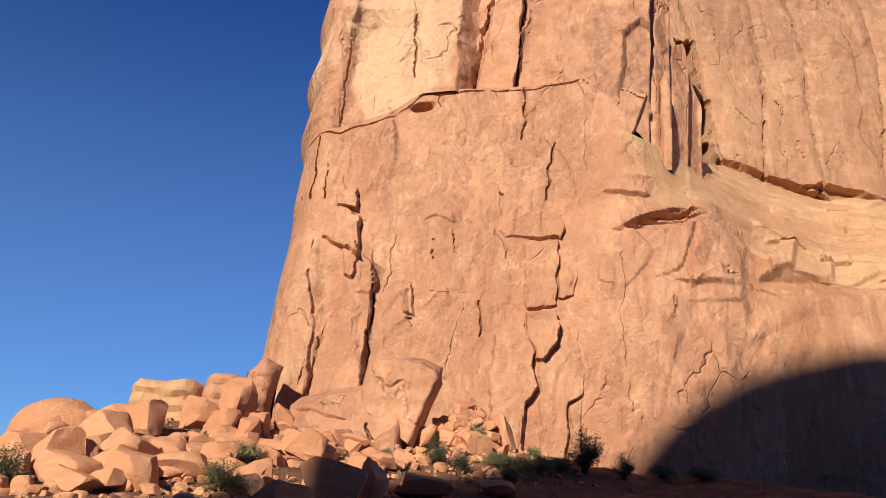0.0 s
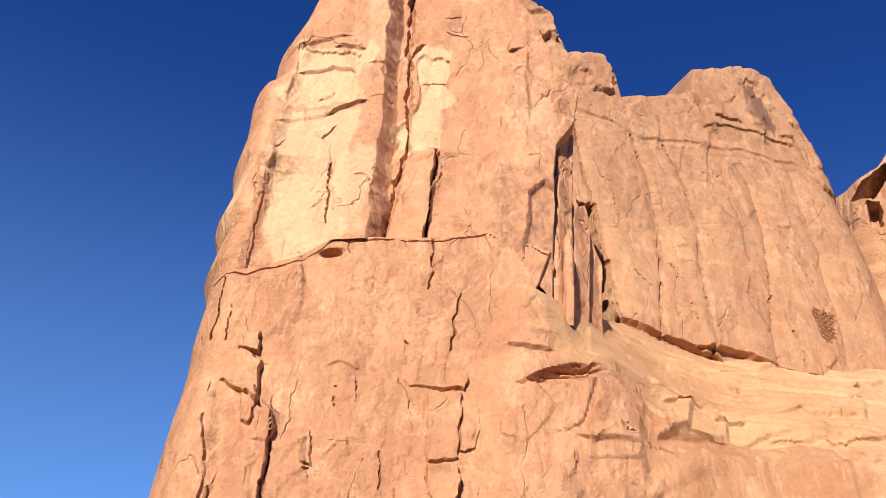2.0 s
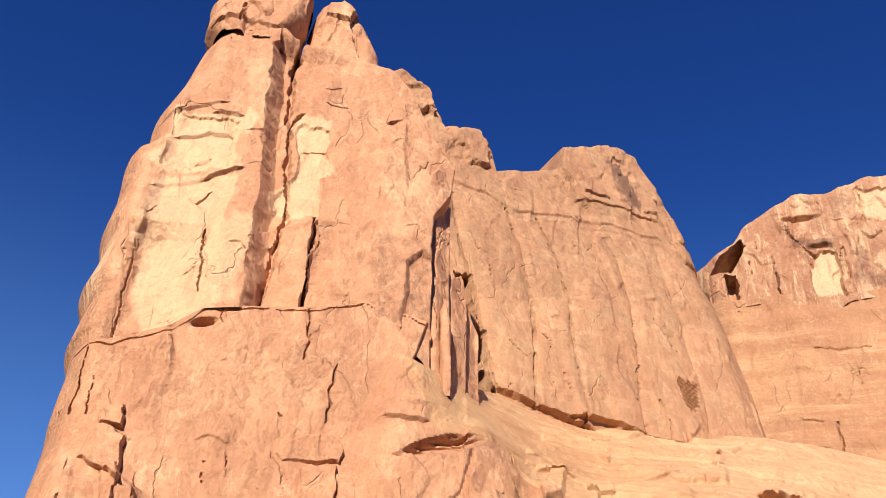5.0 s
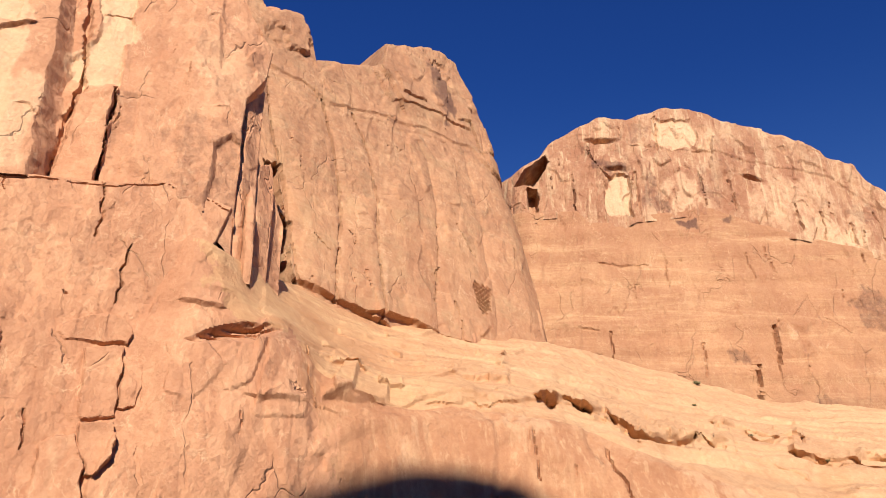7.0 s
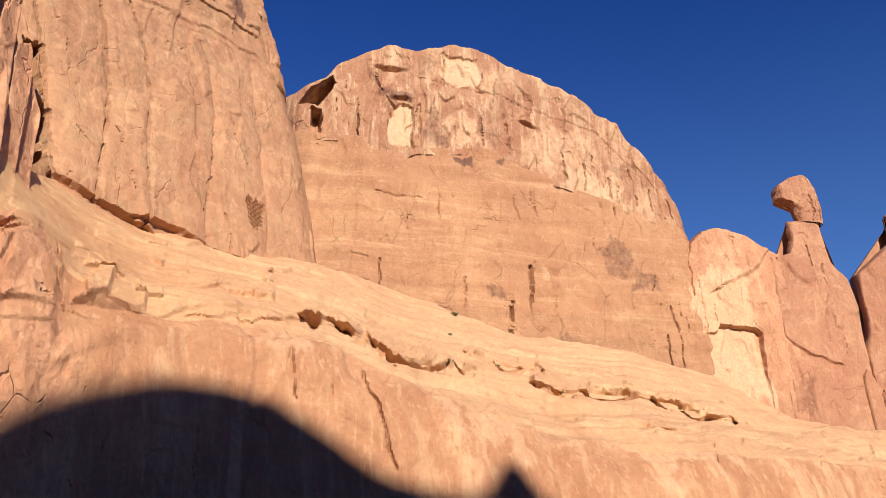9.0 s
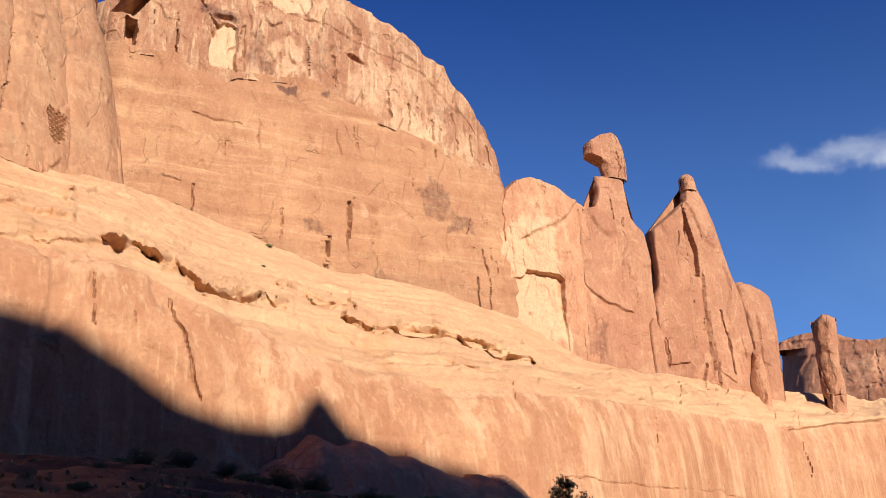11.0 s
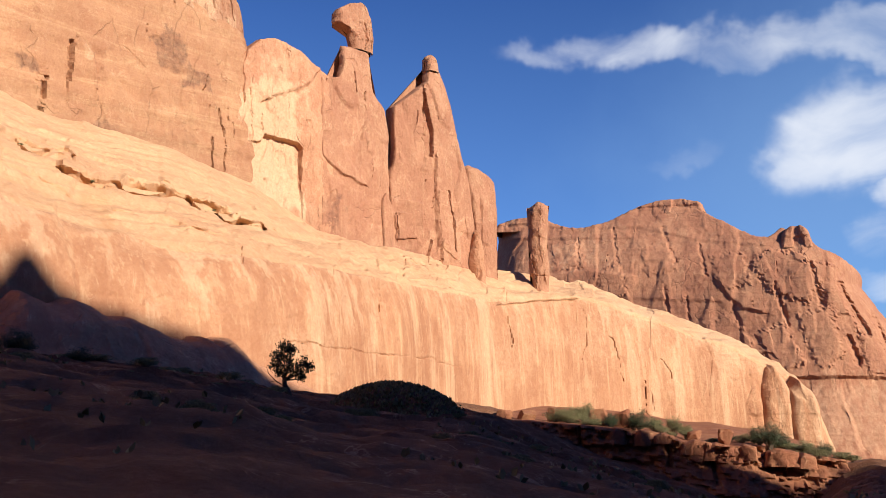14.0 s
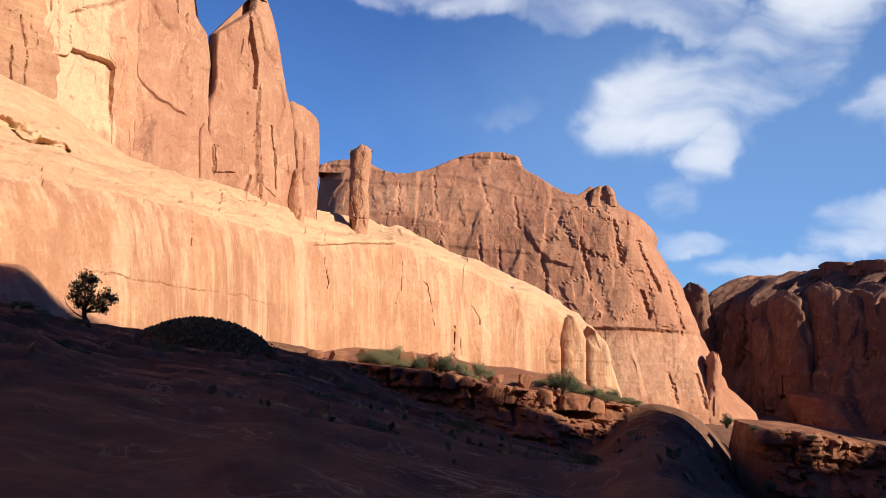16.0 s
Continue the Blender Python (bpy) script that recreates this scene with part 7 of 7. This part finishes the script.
# ---- plants ----
def build_juniper():
    """The lone juniper at the crest: leaning trunk, crooked limbs, crown in separate tufts, one dead branch."""
    x, y = 49.4, 25.2
    tree = tagged(new("juniper_tree"), "dark lone juniper with a leaning trunk and open crown", "tree")
    tree.location = (x, y, float(ground_z(x, y)) - 0.1)
    side = Vector((y, -x, 0)).normalized()
    away = Vector((x, y, 0)).normalized()
    at = lambda u, z, v=0.0: (side * u + away * v + Vector((0, 0, z)))[:]
    tv, tf = [], []
    tube(tv, tf, [at(0.25, -0.1), at(0.1, 0.5), at(-0.15, 1.0), at(-0.2, 1.5)], 0.22, 0.12, 8)
    trunk = new("trunk", mesh_of("trunk", tv, tf, BARK, 60))
    trunk.parent = tree
    tufts = [(-0.25, 3.3, 0.0, 0.55), (0.2, 3.15, 0.3, 0.45), (-0.65, 2.75, -0.2, 0.5), (-0.1, 2.6, 0.4, 0.55), (0.95, 2.25, 0.0, 0.6), (1.25, 2.1, 0.3, 0.42), (0.6, 1.75, -0.3, 0.5), (-0.75, 2.2, 0.3, 0.45), (-0.55, 1.75, -0.2, 0.35), (0.1, 2.05, -0.5, 0.5), (0.9, 1.45, 0.2, 0.35)]
    rnd = random.Random(3)
    for u, z, v, r in tufts:
        lv, lf = [], []
        tube(lv, lf, [at(-0.18, 1.3), at(u * 0.5 + rnd.uniform(-0.15, 0.15), 1.2 + (z - 1.2) * 0.55, v * 0.5), at(u, z - r * 0.3, v)], 0.075, 0.02, 5)
        limb = new("limb", mesh_of("limb", lv, lf, BARK, 60))
        limb.parent = tree
        fv, ff = [], []
        for _ in range(int(360 * r)):
            d = Vector((rnd.gauss(0, 1), rnd.gauss(0, 1), rnd.gauss(0, 0.7)))
            d = d.normalized() * r * rnd.uniform(0.2, 0.98)
            p = Vector(at(u, z, v)) + d
            leaf(fv, ff, p[:], rnd.uniform(0.08, 0.17), rnd)
        cl = new("foliage", mesh_of("foliage", fv, ff, JUNIPER))
        cl.parent = tree
    dv, df = [], []
    tube(dv, df, [at(-0.1, 0.9), at(-0.7, 1.25, 0.1), at(-1.15, 1.7, 0.2), at(-1.3, 2.1, 0.2)], 0.05, 0.012, 5)
    tube(dv, df, [at(-0.7, 1.25, 0.1), at(-1.0, 1.2, 0.0), at(-1.2, 1.0, 0.0)], 0.025, 0.008, 4)
    dead = new("dead_branch", mesh_of("dead_branch", dv, df, BARK))
    dead.parent = tree
    tagged(dead, "bare dead branch")


build_juniper()


TUFTS = ((43.6, 17.3, 0.75), (43.3, 16.0, 0.4), (50.6, 12.2, 0.5), (46.5, 14.0, 0.35), (58.0, 10.9, 0.4), (36.2, 16.2, 0.4))


def build_shrubs():
    sage = shrub_thing("shrub", 11, 2.2, 1.7, 3000, 0.085, SAGE, "grey-green desert shrub among boulders", "shrub")
    stand(sage, 1.4, 58.4, 1.0)
    low = shrub_thing("shrub", 12, 2.0, 0.9, 2200, 0.08, SAGE, "low spreading grey-green desert shrub", "shrub")
    stand(low, -10.4, 45.1, 1.2)
    dark = shrub_thing("shrub", 13, 2.0, 2.2, 2600, 0.09, JUNIPER, "dark upright juniper bush", "shrub", stems=20)
    stand(dark, 8.5, 56.9, 1.15)
    rnd = random.Random(9)
    for x, y, s in ((-8.8, 35.4, 0.85), (5.4, 58.6, 0.55), (-3.8, 53.6, 0.4), (-6.0, 50.4, 0.3)):
        placed_copy(sage, x, y, float(ground_z(x, y)) - 0.05, s, rnd.uniform(0, 6))
    for x, y, s in ((-0.8, 51.5, 0.75), (-17.7, 36.5, 0.8), (0.6, 51.0, 0.6), (11, 57, 0.7)):
        placed_copy(dark, x, y, float(ground_z(x, y)) - 0.05, s, rnd.uniform(0, 6))
    for x, y, s in ((2.8, 53.7, 1.0), (4.2, 54.5, 1.0), (5.6, 55.6, 1.1), (6.9, 56.8, 0.9), (3.4, 52.4, 0.8), (13.5, 57.5, 0.9), (16, 57, 1.0)):
        placed_copy(low, x, y, float(ground_z(x, y)) - 0.05, s, rnd.uniform(0, 6))
    # along the crest in front of the lower cliff
    for i in range(26):
        a, d = radians(36 + i * 1.05 + rnd.uniform(-0.5, 0.5)), rnd.uniform(49, 57)
        x, y = d * math.sin(a), d * math.cos(a)
        placed_copy(rnd.choice((low, low, dark)), x, y, float(ground_z(x, y)) - 0.08, rnd.uniform(0.6, 1.0), rnd.uniform(0, 6), rnd.uniform(0.5, 0.8))
    # nearer, on the shaded shelves
    for i in range(46):
        a, d = radians(rnd.uniform(30, 112)), rnd.uniform(26, 54)
        x, y = d * math.sin(a), d * math.cos(a)
        placed_copy(low, x, y, float(ground_z(x, y)) - 0.05, rnd.uniform(0.3, 0.65), rnd.uniform(0, 6), rnd.uniform(0.7, 1.0))
    # on the ledges
    for x, y, z, s, sq, kind in ((99, 14, -3.6, 1.4, 0.9, sage), (97.6, 15.6, -3.2, 1.1, 0.9, sage), (99.9, 4.5, -4.6, 1.0, 1.1, sage), (99.9, -4.1, -5.2, 1.1, 0.8, dark), (99.7, -6.6, -5.2, 1.4, 0.6, low), (99.7, -8.6, -5.4, 1.4, 0.6, low), (99.5, -10.4, -5.6, 0.9, 0.7, dark),
                               (99.8, 6.6, -4.5, 0.9, 0.9, sage), (97, 11, -4.0, 0.7, 0.9, dark), (97.4, 8.6, -4.4, 0.8, 0.9, dark), (99.4, -13, -6, 0.9, 0.8, low), (96, -22, -7.0, 0.7, 0.9, dark), (95.4, -24.6, -7.1, 0.7, 0.8, low), (94.8, -27, -7.4, 0.6, 0.8, low), (93.6, -30, -7.9, 0.6, 0.8, low),
                               (89.5, -24.6, -13.0, 0.8, 0.9, sage), (88.4, -29, -14.0, 0.9, 0.9, sage)):
        placed_copy(kind, x, y, z if x < 90 else ledge_top(y) - 0.1, s, rnd.uniform(0, 6), sq)
    # tufts rooted in the ledges of the bench
    pts = SLOPE[0]
    paz, pel = bearing(pts[:, 0], pts[:, 1]), np.degrees(np.arctan2(pts[:, 2] - 1.6, np.hypot(pts[:, 0], pts[:, 1])))
    for a_, e_, s in TUFTS:
        x, y, z = pts[int(np.argmin((paz - a_) ** 2 + (pel - e_) ** 2))]
        placed_copy(low, float(x), float(y), float(z) - 0.1, s, rnd.uniform(0, 6), 0.9)
    for i in range(26):
        y = 17 - 1.15 * i + rnd.uniform(-0.6, 0.6)
        if y < -12:
            continue
        placed_copy(rnd.choice((low, low, sage, dark)), rnd.uniform(96, 102), y, ledge_top(y) - 0.1, rnd.uniform(0.6, 1.3), rnd.uniform(0, 6), rnd.uniform(0.6, 0.9))


build_shrubs()


def build_mound():
    """A rounded earth mound on the crest, bristling with dry brush."""
    cx, cy, wide, tall = 57.6, 21.4, 5.3, 2.6
    z0 = float(ground_z(cx, cy)) - 0.45
    ang, rad = np.meshgrid(np.linspace(0, 2 * math.pi, 64), np.linspace(0, 1.15, 24))
    X, Y = cx + wide * rad * np.cos(ang) * 0.8, cy + wide * rad * np.sin(ang)
    H = tall * (np.clip(1 - rad**2, 0, 1) ** 0.75) - 0.8 * np.clip(rad - 1, 0, 1)
    Z = z0 + H + 0.12 * fbm(X / 1.5, Y / 1.5, 0.4, 3, 61)
    tagged(grid_object("earth_mound", X, Y, Z, SOIL, np.zeros(X.shape)), "rounded dark earth mound grown over with brush", "mound")
    rnd = random.Random(21)
    verts, faces = [], []
    for _ in range(5200):
        a, r = rnd.uniform(0, 2 * math.pi), math.sqrt(rnd.random()) * 1.02
        x, y = cx + wide * r * math.cos(a) * 0.8, cy + wide * r * math.sin(a)
        z = z0 + tall * max(0, 1 - r * r) ** 0.75
        leaf(verts, faces, (x, y, z - 0.03), rnd.uniform(0.10, 0.34), rnd, 1.4)
    tagged(new("brush", mesh_of("brush", verts, faces, DRY)), "short dry brush covering the mound", "brush", kind="stuff")
    bush = shrub_thing("shrub", 14, 1.5, 1.5, 700, 0.15, JUNIPER, "dark round bush beside the earth mound", "shrub")
    x, y = 58.8, 17.7
    stand(bush, x, y, 1.1)
    # grass and twigs on the shaded floor
    verts, faces = [], []
    for _ in range(5000):
        a, d = radians(rnd.uniform(-28, 112)), 14 + 43 * math.sqrt(rnd.random())
        x, y = d * math.sin(a), d * math.cos(a)
        if vnoise(x / 5, y / 5, 0.5, 33) < 0.05:
            continue
        leaf(verts, faces, (x, y, float(ground_z(x, y)) - 0.02), rnd.uniform(0.12, 0.32), rnd, 1.6)
    tagged(new("grass", mesh_of("grass", verts, faces, DRY)), "sparse dry bunch grass on red soil", "grass", kind="stuff")


build_mound()
